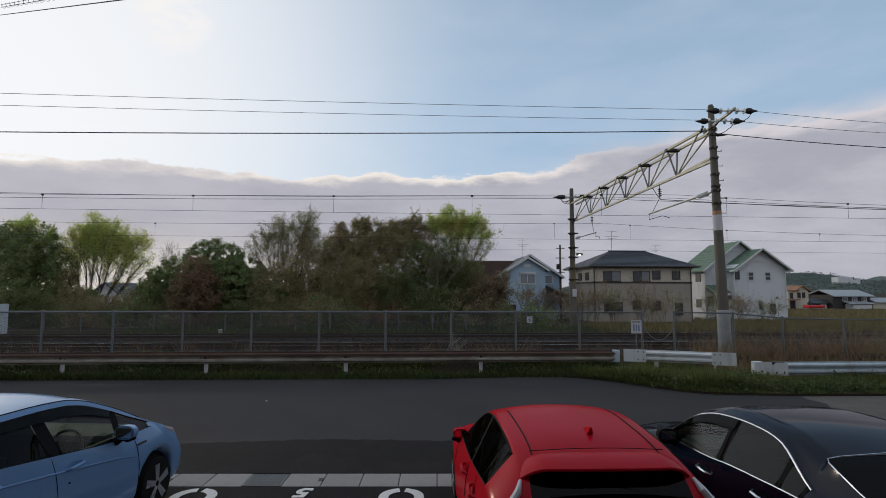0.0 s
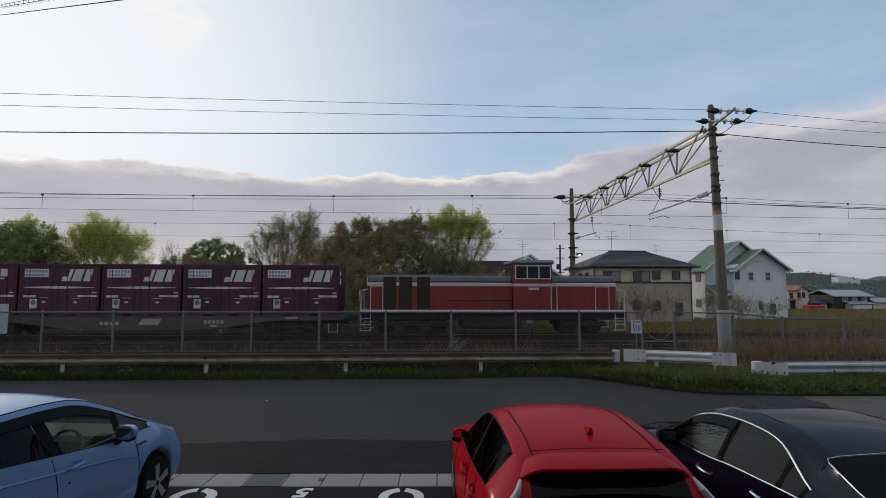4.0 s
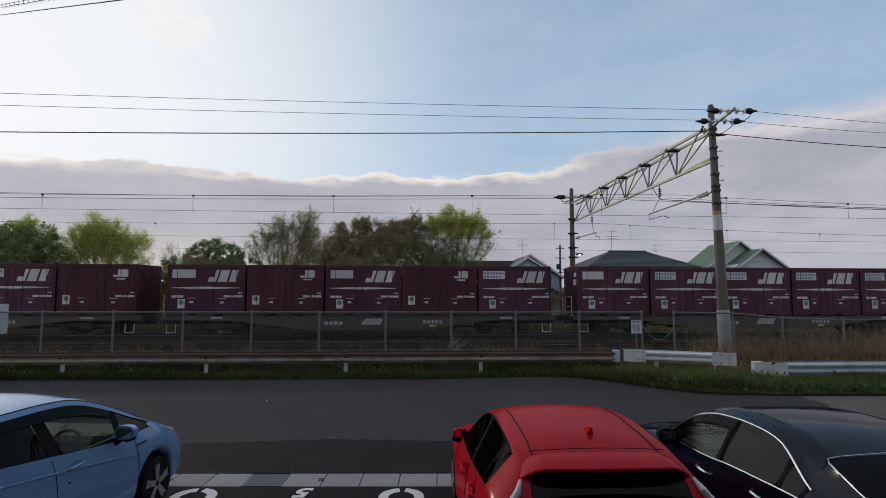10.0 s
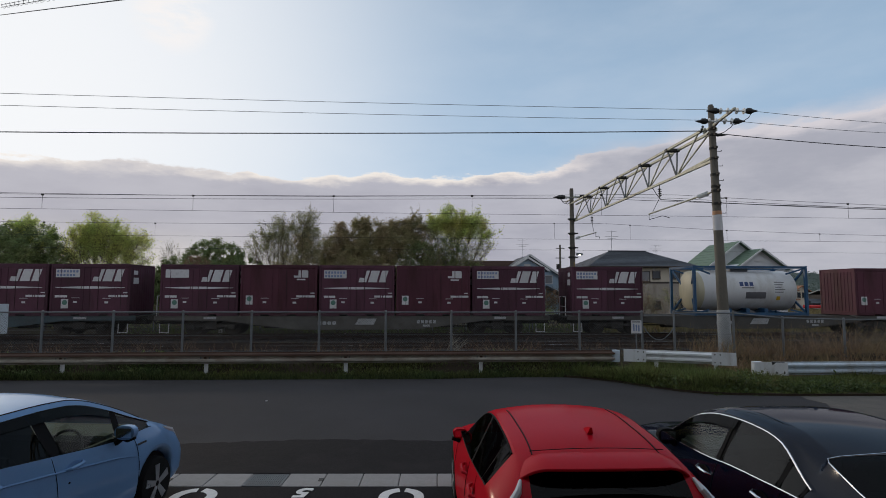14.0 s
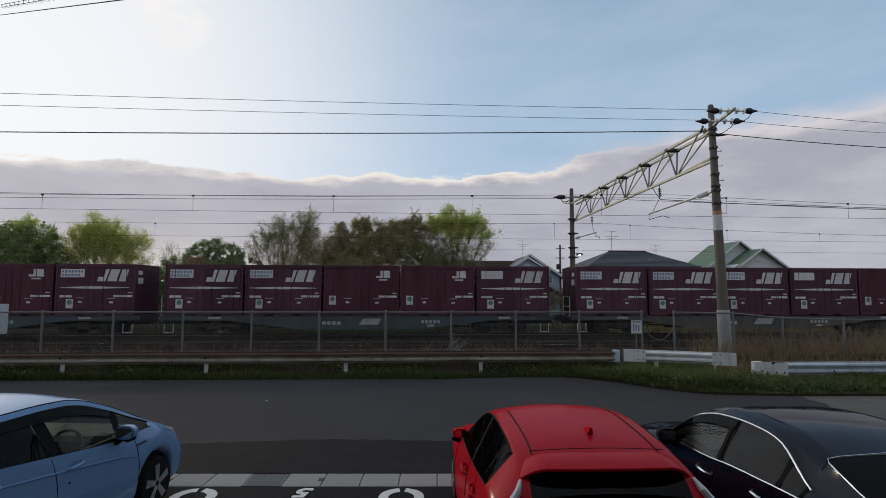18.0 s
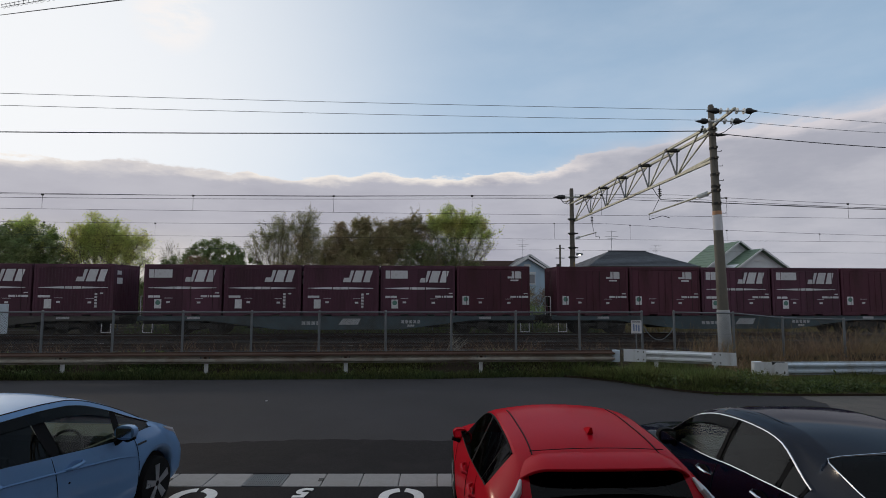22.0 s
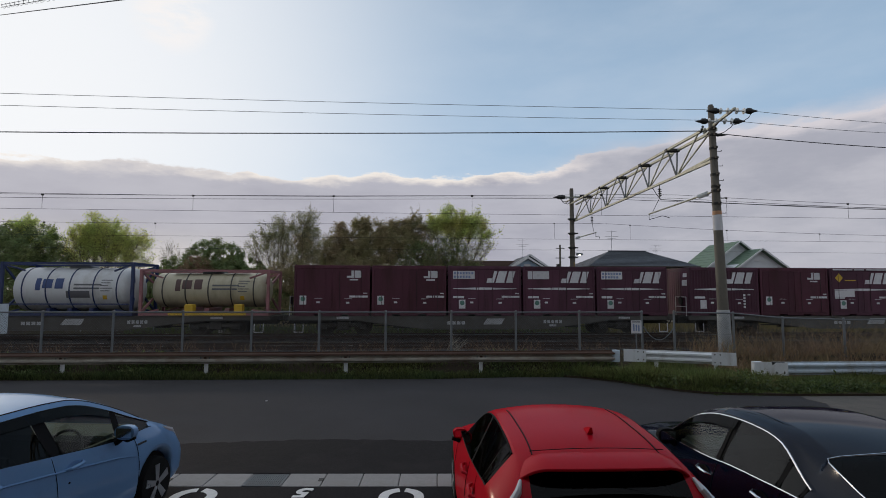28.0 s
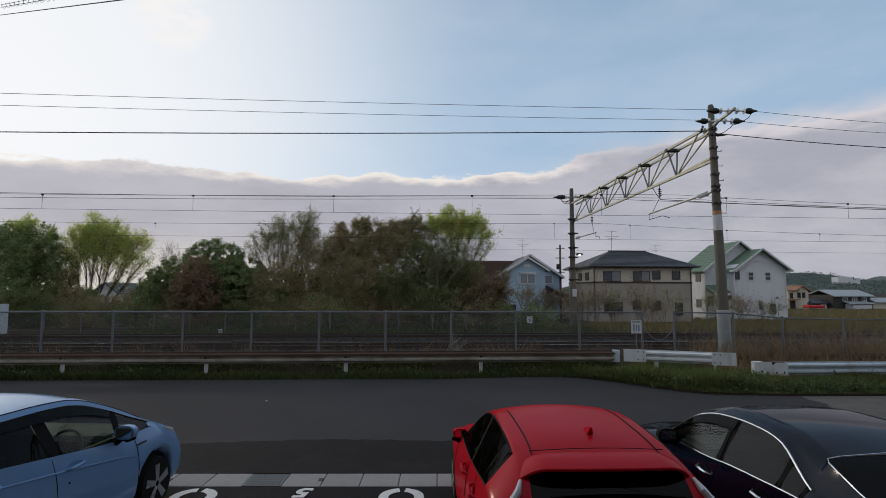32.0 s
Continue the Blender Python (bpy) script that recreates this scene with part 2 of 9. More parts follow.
M = {
    "asphalt": mat("asphalt", (0.052, 0.0495, 0.0525), 0.95, var=0.30, scale=0.35, bump=0.6, fine=32, stain=(0.042, 0.040, 0.041), amount=0.5, sscale=0.25, spec=0.12),
    "asphalt_lot": mat("asphalt_lot", (0.015, 0.0145, 0.017), 0.95, var=0.25, scale=0.6, bump=0.5, fine=110, spec=0.12),
    "asphalt_new": mat("asphalt_new", (0.0165, 0.015, 0.0165), 0.95, var=0.30, scale=0.5, bump=0.6, fine=36, stain=(0.034, 0.031, 0.032), amount=0.4, sscale=0.5, spec=0.12),
    "asphalt_old": mat("asphalt_old", (0.105, 0.093, 0.080), 0.95, var=0.35, scale=1.2, bump=0.8, fine=26, stain=(0.075, 0.068, 0.060), amount=0.5, sscale=3.5),
    "paint": mat("road_paint", (0.72, 0.72, 0.71), 0.7, var=0.10, scale=3, bump=0.2, fine=80, stain=(0.4, 0.39, 0.38), amount=0.2, sscale=6),
    "concrete": mat("concrete", (0.29, 0.28, 0.275), 0.85, var=0.25, scale=2.5, bump=0.25, fine=60, rnd=0.09, stain=(0.2, 0.19, 0.17), amount=0.35, sscale=2),
    "pole": mat("pole_concrete", (0.15, 0.135, 0.11), 0.8, var=0.25, scale=1.5, bump=0.3, fine=50, stain=(0.06, 0.05, 0.04), amount=0.5, sscale=2, streak=5),
    "pole_low": mat("pole_concrete_pale", (0.36, 0.37, 0.37), 0.8, var=0.2, scale=2, bump=0.3, fine=50, stain=(0.2, 0.19, 0.18), amount=0.4, sscale=3, streak=4),
    "earth": mat("earth", (0.050, 0.037, 0.027), 0.95, var=0.45, scale=0.6, bump=0.8, fine=14, stain=(0.040, 0.042, 0.018), amount=0.4, sscale=0.3, spec=0.1),
    "ballast": mat("ballast", (0.019, 0.015, 0.014), 0.95, var=0.5, scale=9, bump=1.0, fine=30, stain=(0.045, 0.03, 0.022), amount=0.5, sscale=0.8),
    "stone": mat("ballast_stone", (0.034, 0.026, 0.024), 0.9, var=0.35, scale=8, bump=0.5, fine=40, island=0.75),
    "sleeper": mat("sleeper_concrete", (0.036, 0.030, 0.028), 0.9, var=0.3, scale=3, bump=0.4, fine=40, rnd=0.15),
    "rail": mat("rail_steel", (0.055, 0.034, 0.026), 0.7, 0.3, var=0.3, scale=5),
    "rail_head": mat("rail_head", (0.55, 0.54, 0.52), 0.25, 1.0, var=0.1, scale=5, bump=0.05),
    "galv": mat("galvanised_steel", (0.17, 0.185, 0.20), 0.6, 0.2, var=0.22, scale=3, bump=0.15, stain=(0.17, 0.16, 0.15), amount=0.4, sscale=3, streak=3),
    "mesh": mat("mesh_wire", (0.075, 0.080, 0.086), 0.7, 0.1, var=0.2, scale=2, bump=0),
    "guard_old": mat("weathered_rail", (0.37, 0.345, 0.30), 0.7, 0.1, var=0.22, scale=1.5, stain=(0.17, 0.11, 0.07), amount=0.5, sscale=1.6, streak=0.4),
    "guard_rust": mat("rusted_rail", (0.095, 0.052, 0.038), 0.85, 0.1, var=0.4, scale=2, stain=(0.10, 0.07, 0.05), amount=0.35, sscale=2),
    "guard_white": mat("white_rail_paint", (0.76, 0.78, 0.80), 0.45, 0.0, var=0.07, scale=1.5, stain=(0.48, 0.46, 0.44), amount=0.28, sscale=3, streak=3),
    "guard_blue": mat("pale_blue_rail_paint", (0.52, 0.60, 0.68), 0.45, 0.0, var=0.1, scale=1.5, stain=(0.34, 0.32, 0.30), amount=0.35, sscale=3),
    "truss": mat("truss_paint", (0.50, 0.50, 0.40), 0.55, 0.1, var=0.15, scale=2, stain=(0.25, 0.20, 0.13), amount=0.3, sscale=3),
    "dark_steel": mat("dark_steel", (0.04, 0.037, 0.033), 0.6, 0.4, var=0.3, scale=3),
    "wire": mat("wire", (0.045, 0.045, 0.05), 0.6, 0.2, var=0.1, scale=1, bump=0),
    "porcelain": mat("porcelain", (0.70, 0.72, 0.72), 0.2, var=0.05, bump=0),
    "rubber_black": mat("black_rubber", (0.02, 0.02, 0.02), 0.7, var=0.2, scale=6),
    "maroon": mat("maroon_paint", (0.088, 0.027, 0.042), 0.65, spec=0.3, var=0.16, scale=1.2, bump=0.08, rnd=0.22, stain=(0.05, 0.016, 0.018), amount=0.42, sscale=1.4, streak=4),
    "purple": mat("purple_maroon_paint", (0.088, 0.033, 0.053), 0.65, spec=0.3, var=0.16, scale=1.2, bump=0.08, rnd=0.25, stain=(0.06, 0.026, 0.035), amount=0.42, sscale=1.4, streak=4),
    "seam": mat("dark_maroon_seam", (0.03, 0.009, 0.014), 0.6, var=0.2),
    "white": mat("white_marking", (0.62, 0.61, 0.63), 0.6, var=0.1, scale=3, bump=0, rnd=0.12, stain=(0.4, 0.36, 0.37), amount=0.3, sscale=3),
    "letter_blue": mat("blue_grey_print", (0.20, 0.26, 0.42), 0.6, var=0.1, bump=0),
    "green_tag": mat("green_tag", (0.10, 0.22, 0.18), 0.6, var=0.15, bump=0),
    "yellow": mat("yellow_marking", (0.60, 0.38, 0.03), 0.6, var=0.15, bump=0.05),
    "wagon_grey": mat("wagon_grey", (0.092, 0.087, 0.080), 0.75, var=0.3, scale=1.2, rnd=0.18, stain=(0.05, 0.042, 0.032), amount=0.55, sscale=0.9),
    "wagon_teal": mat("wagon_teal", (0.055, 0.085, 0.10), 0.75, var=0.3, scale=1.2, stain=(0.04, 0.036, 0.030), amount=0.5, sscale=0.9),
    "bogie": mat("bogie_steel", (0.035, 0.031, 0.027), 0.8, 0.2, var=0.35, scale=3),
    "wheel": mat("wheel_steel", (0.06, 0.05, 0.042), 0.6, 0.5, var=0.3, scale=3),
    "hazard": mat("black_yellow", (0.45, 0.30, 0.03), 0.6, var=0.3, scale=6),
    "loco_red": mat("loco_red", (0.25, 0.036, 0.032), 0.45, var=0.16, scale=1.2, stain=(0.13, 0.03, 0.02), amount=0.4, sscale=1.2, streak=4),
    "loco_grey": mat("loco_grey", (0.17, 0.18, 0.195), 0.5, var=0.15, scale=1.5),
    "loco_dark": mat("loco_vent", (0.035, 0.022, 0.02), 0.7, var=0.25, scale=3),
    "tank_white": mat("tank_white", (0.62, 0.63, 0.64), 0.5, var=0.06, scale=1.2, bump=0.05, stain=(0.42, 0.40, 0.37), amount=0.3, sscale=1.1, streak=3),
    "tank_steel": mat("tank_grey", (0.38, 0.39, 0.41), 0.55, 0.0, var=0.08, scale=1.2, bump=0.05, stain=(0.28, 0.27, 0.26), amount=0.35, sscale=1.1, streak=3),
    "tank_blue": mat("tank_blue", (0.012, 0.085, 0.33), 0.42, var=0.1, scale=1.2, bump=0.04, coat=0.2),
    "frame_blue": mat("frame_blue", (0.014, 0.075, 0.165), 0.45, var=0.2, scale=2),
    "frame_navy": mat("frame_navy", (0.015, 0.03, 0.10), 0.45, var=0.2, scale=2),
    "frame_pink": mat("frame_faded_red", (0.30, 0.13, 0.14), 0.55, var=0.2, scale=2, stain=(0.2, 0.12, 0.09), amount=0.4),
    "frame_dark": mat("frame_dark", (0.06, 0.055, 0.05), 0.55, var=0.2, scale=2),
    "tank_cream": mat("tank_cream", (0.50, 0.46, 0.33), 0.4, var=0.1, scale=1.2, bump=0.05, stain=(0.32, 0.28, 0.18), amount=0.35, sscale=1.2, streak=3),
    "navy_print": mat("navy_print", (0.03, 0.06, 0.18), 0.5, var=0.1, bump=0),
    "brown_print": mat("brown_print", (0.10, 0.055, 0.05), 0.5, var=0.1, bump=0),
    "grey_print": mat("grey_print", (0.12, 0.12, 0.13), 0.5, var=0.1, bump=0),
    "cab_glass": mat("dark_window", (0.03, 0.04, 0.05), 0.06, var=0.1, bump=0),
}


# ---- mesh helper ----
class Build:
    """Collects vertices and faces of one part."""

    def __init__(self):
        self.v, self.f = [], []

    def add(self, verts, faces):
        o = len(self.v)
        self.v += [tuple(p) for p in verts]
        self.f += [tuple(o + i for i in q) for q in faces]
        return self

    def box(self, x0, x1, y0, y1, z0, z1, b=0.0):
        if b <= 0:
            vs = [(x, y, z) for x in (x0, x1) for y in (y0, y1) for z in (z0, z1)]
            return self.add(vs, [(0, 1, 3, 2), (4, 6, 7, 5), (0, 4, 5, 1), (2, 3, 7, 6), (0, 2, 6, 4), (1, 5, 7, 3)])
        lo, hi = (x0, y0, z0), (x1, y1, z1)
        vs, idx = [], {}
        for sx in (0, 1):
            for sy in (0, 1):
                for sz in (0, 1):
                    s = (sx, sy, sz)
                    for a in range(3):
                        p = [0, 0, 0]
                        for k in range(3):
                            e = hi[k] if s[k] else lo[k]
                            p[k] = e if k == a else (e - b if s[k] else e + b)
                        idx[(s, a)] = len(vs)
                        vs.append(p)
        fs = []
        for a in range(3):
            o1, o2 = (a + 1) % 3, (a + 2) % 3
            for sa in (0, 1):
                loop = []
                for c1, c2 in ((0, 0), (1, 0), (1, 1), (0, 1)):
                    s = [0, 0, 0]
                    s[a], s[o1], s[o2] = sa, c1, c2
                    loop.append(idx[(tuple(s), a)])
                fs.append(loop if sa else loop[::-1])
            for c1 in (0, 1):
                for c2 in (0, 1):
                    s0, s1 = [0, 0, 0], [0, 0, 0]
                    s0[a], s1[a] = 0, 1
                    s0[o1] = s1[o1] = c1
                    s0[o2] = s1[o2] = c2
                    s0, s1 = tuple(s0), tuple(s1)
                    q = [idx[(s0, o1)], idx[(s1, o1)], idx[(s1, o2)], idx[(s0, o2)]]
                    fs.append(q if (c1 == c2) == False else q[::-1])
        for sx in (0, 1):
            for sy in (0, 1):
                for sz in (0, 1):
                    s = (sx, sy, sz)
                    q = [idx[(s, 0)], idx[(s, 1)], idx[(s, 2)]]
                    fs.append(q if (sx + sy + sz) % 2 else q[::-1])
        return self.add(vs, fs)

    def tube(self, pts, r, n=8, caps=True):
        """A round bar through pts; r one radius or one for each point."""
        pts = [Vector(p) for p in pts]
        rs = [r] * len(pts) if isinstance(r, (int, float)) else list(r)
        vs, fs = [], []
        for i, p in enumerate(pts):
            d = (pts[min(i + 1, len(pts) - 1)] - pts[max(i - 1, 0)]).normalized()
            a = d.orthogonal().normalized() if i == 0 else (a - d * a.dot(d)).normalized()
            b = d.cross(a)
            for k in range(n):
                t = 2 * math.pi * k / n
                vs.append(p + (a * math.cos(t) + b * math.sin(t)) * rs[i])
        for i in range(len(pts) - 1):
            for k in range(n):
                k2 = (k + 1) % n
                fs.append((i * n + k, i * n + k2, (i + 1) * n + k2, (i + 1) * n + k))
        if caps:
            fs.append(tuple(range(n))[::-1])
            fs.append(tuple((len(pts) - 1) * n + k for k in range(n)))
        return self.add(vs, fs)

    def beam(self, p, q, w, h=None):
        """A square bar from p to q."""
        h = h or w
        p, q = Vector(p), Vector(q)
        d = (q - p).normalized()
        up = Vector((0, 0, 1)) if abs(d.z) < 0.95 else Vector((1, 0, 0))
        a = d.cross(up).normalized() * (w / 2)
        b = a.cross(d).normalized() * (h / 2)
        vs = [e + s * a + t * b for e in (p, q) for s, t in ((-1, -1), (1, -1), (1, 1), (-1, 1))]
        return self.add(vs, [(3, 2, 1, 0), (4, 5, 6, 7), (0, 1, 5, 4), (1, 2, 6, 5), (2, 3, 7, 6), (3, 0, 4, 7)])

    def lathe(self, prof, axis="x", at=(0, 0, 0), n=24):
        """prof: (distance along the axis, radius)."""
        vs, fs = [], []
        for d, r in prof:
            for k in range(n):
                t = 2 * math.pi * k / n
                c, s = r * math.cos(t), r * math.sin(t)
                q = {"x": (d, c, s), "y": (s, d, c), "z": (c, s, d)}[axis]
                vs.append((q[0] + at[0], q[1] + at[1], q[2] + at[2]))
        for i in range(len(prof) - 1):
            for k in range(n):
                k2 = (k + 1) % n
                fs.append((i * n + k, i * n + k2, (i + 1) * n + k2, (i + 1) * n + k))
        fs.append(tuple(range(n))[::-1])
        fs.append(tuple((len(prof) - 1) * n + k for k in range(n)))
        return self.add(vs, fs)

    def prism(self, poly, y0, y1, plane="xz"):
        """A flat outline given thickness."""
        n = len(poly)
        put = {"xz": lambda p, d: (p[0], d, p[1]), "yz": lambda p, d: (d, p[0], p[1]), "xy": lambda p, d: (p[0], p[1], d)}[plane]
        vs = [put(p, y0) for p in poly] + [put(p, y1) for p in poly]
        fs = [tuple(range(n)), tuple(range(2 * n - 1, n - 1, -1))]
        fs += [(i, i + n, (i + 1) % n + n, (i + 1) % n) for i in range(n)]
        return self.add(vs, fs)

    def data(self, name, material, smooth=35):
        me = bpy.data.meshes.new(name)
        me.from_pydata(self.v, [], self.f)
        if len(self.f) < 30000:
            bm = bmesh.new()
            bm.from_mesh(me)
            bmesh.ops.recalc_face_normals(bm, faces=bm.faces)
            bm.to_mesh(me)
            bm.free()
        me.materials.append(material)
        if smooth:
            me.polygons.foreach_set("use_smooth", [True] * len(me.polygons))
            me.set_sharp_from_angle(angle=radians(smooth))
        return me


def part(name, b, material, parent=None, label="", smooth=35):
    """Links the collected shape as one mesh object, under a thing or a part."""
    ob = new(name, b.data(name, material, smooth))
    if parent is not None:
        ob.parent = parent
    if label:
        ob["label"] = label
    return ob


def piece(name, me, parent, m):
    ob = new(name, me)
    ob.parent = parent
    ob.matrix_basis = m
    return ob


def thing(name, label, category, group="", m=None, kind=""):
    ob = tagged(new(name), label, category, group, kind)
    if m is not None:
        ob.matrix_basis = m
    return ob


# ---- ground, road, tracks ----
def ground_height(x, y):
    # the verge and the railway lie a little over the road, the fields behind them lower
    if y < 15.4:
        return -0.03
    pts = [(15.4, -0.03), (15.95, 0.06), (16.25, 0.45), (16.6, 0.50), (18.5, 0.30), (20, 0.02), (30, -0.05), (31.5, 0.15), (33.5, 0.20), (38, -0.35), (60, -0.7), (5000, -0.7)]
    for (a, h), (b, k) in zip(pts, pts[1:]):
        if y <= b:
            t = (y - a) / (b - a)
            base = h + (k - h) * t
            break
    wave = noise.noise(Vector((x * 0.35, y * 0.7, 0))) * 0.10 if 15.8 < y < 60 else 0
    return base + wave


def build_ground():
    xs = [-3000, -600, -150, -60] + [-40 + i * 0.8 for i in range(101)] + [60, 150, 600, 3000]
    ys = [-3000, -300, -40, -10, 15.3] + [15.4 + i * 0.35 for i in range(56)] + [36, 38, 41, 45, 50, 60, 90, 200, 600, 4000]
    b = Build()
    n = len(xs)
    b.v = [(x, y, ground_height(x, y)) for y in ys for x in xs]
    b.f = [(j * n + i, j * n + i + 1, (j + 1) * n + i + 1, (j + 1) * n + i) for j in range(len(ys) - 1) for i in range(n - 1)]
    g = part("ground", b, M["earth"], smooth=180)
    tagged(g, "rough earth and grass beside the railway", "ground", kind="structure")


build_ground()
# far edge of the asphalt, the grass tongue bulging into it beside the pole
ROAD_EDGE = [(-60, 15.7), (-11.2, 15.57), (-7.4, 15.48), (-3.5, 15.39), (0.4, 15.25), (2.9, 15.45), (4.54, 15.39), (5.1, 15.07), (5.81, 14.38), (6.28, 13.68), (6.75, 13.11), (7.25, 12.76), (7.9, 12.57), (9.2, 12.40), (11.4, 12.3), (20, 12.0), (60, 11.0)]


def sheet(name, poly_low, poly_high, z, thick, material, label):
    b = Build()
    b.prism(poly_low + poly_high[::-1], z - thick, z, "xy")
    return tagged(part(name, b, material, smooth=0), label, name, kind="structure")


sheet("road", [(-60, 10.79), (60, 4.19)], ROAD_EDGE, 0.0, 0.12, M["asphalt"], "dark grey asphalt road in evening shade")
sheet("car_park", [(-60, -25), (60, -25)], [(-60, 10.31), (60, 3.71)], 0.0, 0.12, M["asphalt_lot"], "near-black asphalt of a car park")
b = Build()
b.prism([(9.35, 12.32), (9.25, 11.95), (9.33, 11.5), (9.10, 11.1), (9.0, 10.55), (8.93, 10.0), (8.80, 9.45), (9.6, 8.6), (14, 6.6), (40, 4.6), (40, 11.5), (20, 11.95), (11.4, 12.25)], 0.001, 0.006, "xy")
tagged(part("pavement", b, M["asphalt_old"], smooth=0), "worn pale asphalt patch at the road's edge", "pavement", kind="structure")
b = Build()
far_side = [(14 - i * 0.12, 9.15 - 0.004 * (14 - i * 0.12) + 0.16 * noise.noise(Vector((i * 0.05, 0, 4))) + 0.07 * noise.noise(Vector((i * 0.6, 2, 4)))) for i in range(230)]
b.prism([(-60, 10.80), (60, 4.20), (60, 5.4)] + far_side + [(-60, 12.4)], 0.001, 0.005, "xy")
tagged(part("road_strip", b, M["asphalt_new"], smooth=0), "darker strip of newer asphalt beside the drain", "road", kind="structure")


def gy(x):
    return 7.25 - 0.055 * x     # middle line of the gutter


def build_gutter():
    root = thing("gutter", "concrete drain covers in a row along the car park", "gutter", kind="structure")
    cover = Build().box(-0.245, 0.245, -0.235, 0.235, -0.12, 0.004, 0.006).data("drain_cover", M["concrete"])
    slot = Build().box(-0.03, 0.03, -0.06, 0.06, -0.05, 0.0055).data("lifting_slot", M["dark_steel"])
    for k in range(-40, 60):
        x = -1.86 + 0.50 * k
        if abs(x) > 22:
            continue
        m = pose(x, gy(x), 0, 0, 0, -3.15)
        if k == 0:
            continue
        c = piece("drain_cover", cover, root, m)
        if k in (1, 5, -3, 9):
            s = new("lifting_slot", slot)
            s.parent = c
            s.matrix_basis = pose(0.215, 0, 0)
    g = new("grate", Build().box(-0.245, 0.245, 0.19, 0.21, -0.1, 0.003).box(-0.245, 0.245, -0.21, -0.19, -0.1, 0.003)
            .box(-0.245, -0.23, -0.2, 0.2, -0.1, 0.003).box(0.23, 0.245, -0.2, 0.2, -0.1, 0.003).data("grate", M["galv"]))
    g.parent = root
    g.matrix_basis = pose(-1.86, gy(-1.86), 0, 0, 0, -3.15)
    g["label"] = "galvanised steel drain grate"
    bar = Build().box(-0.007, 0.007, -0.2, 0.2, -0.04, 0.003).data("bar", M["galv"])
    cross = Build().box(-0.23, 0.23, -0.004, 0.004, -0.035, 0.0015).data("cross_bar", M["galv"])
    for k in range(16):
        piece("bar", bar, g, pose(-0.2175 + k * 0.029, 0, 0))
    for k in range(6):
        piece("cross_bar", cross, g, pose(0, -0.16 + k * 0.064, 0))
    floor_ = Build().box(-22, 22, -0.26, 0.26, -0.3, -0.125)
    ob = part("channel_floor", floor_, M["dark_steel"], root)
    ob.matrix_basis = pose(0, gy(0), 0, 0, 0, -3.15)


build_gutter()


def build_stall_marks():
    # rounded double lines between the stalls, with a short break at the crown
    for k, x in enumerate((-5.10, -2.58, -0.06, 2.46, 4.98)):
        root = thing("stall_line", "white hairpin-shaped parking line painted on asphalt", "road marking", "parking lines", pose(x, gy(x) - 0.30, 0, 0, 0, -3.15))
        for s in (-1, 1):
            b = Build()
            vs, fs = [], []
            arc = [(s * r * math.sin(radians(a)), -0.28 + r * math.cos(radians(a))) for r in (0.275, 0.155) for a in ([9 + i * 9 for i in range(10)])]
            out, inn = arc[:10] + [(s * 0.275, -4.6)], arc[10:] + [(s * 0.155, -4.6)]
            for q in out + inn:
                vs += [(q[0], q[1], 0.001), (q[0], q[1], 0.005)]
            n = len(out)
            for i in range(n - 1):
                fs.append((2 * i + 1, 2 * i + 3, 2 * (n + i) + 3, 2 * (n + i) + 1))
                fs.append((2 * i, 2 * i + 2, 2 * i + 3, 2 * i + 1))
                fs.append((2 * (n + i), 2 * (n + i) + 2, 2 * (n + i) + 3, 2 * (n + i) + 1))
            b.add(vs, fs)
            part("line_half", b, M["paint"], root, smooth=0)
    cu = bpy.data.curves.new("stall_number", "FONT")
    cu.body, cu.size, cu.extrude, cu.align_x = "5", 0.40, 0.002, "CENTER"
    cu.materials.append(M["paint"])
    cu.offset, cu.shear = 0.016, 0.15
    ob = tagged(new("stall_number", cu), "white numeral five painted on asphalt", "road marking")
    ob.matrix_basis = pose(-1.27, gy(-1.285) - 0.32, 0.004, 0, 0, 176.85)


build_stall_marks()

# two tracks: centre line, rail-top height
TRACKS = ((22.0, 0.33), (27.9, 0.25))


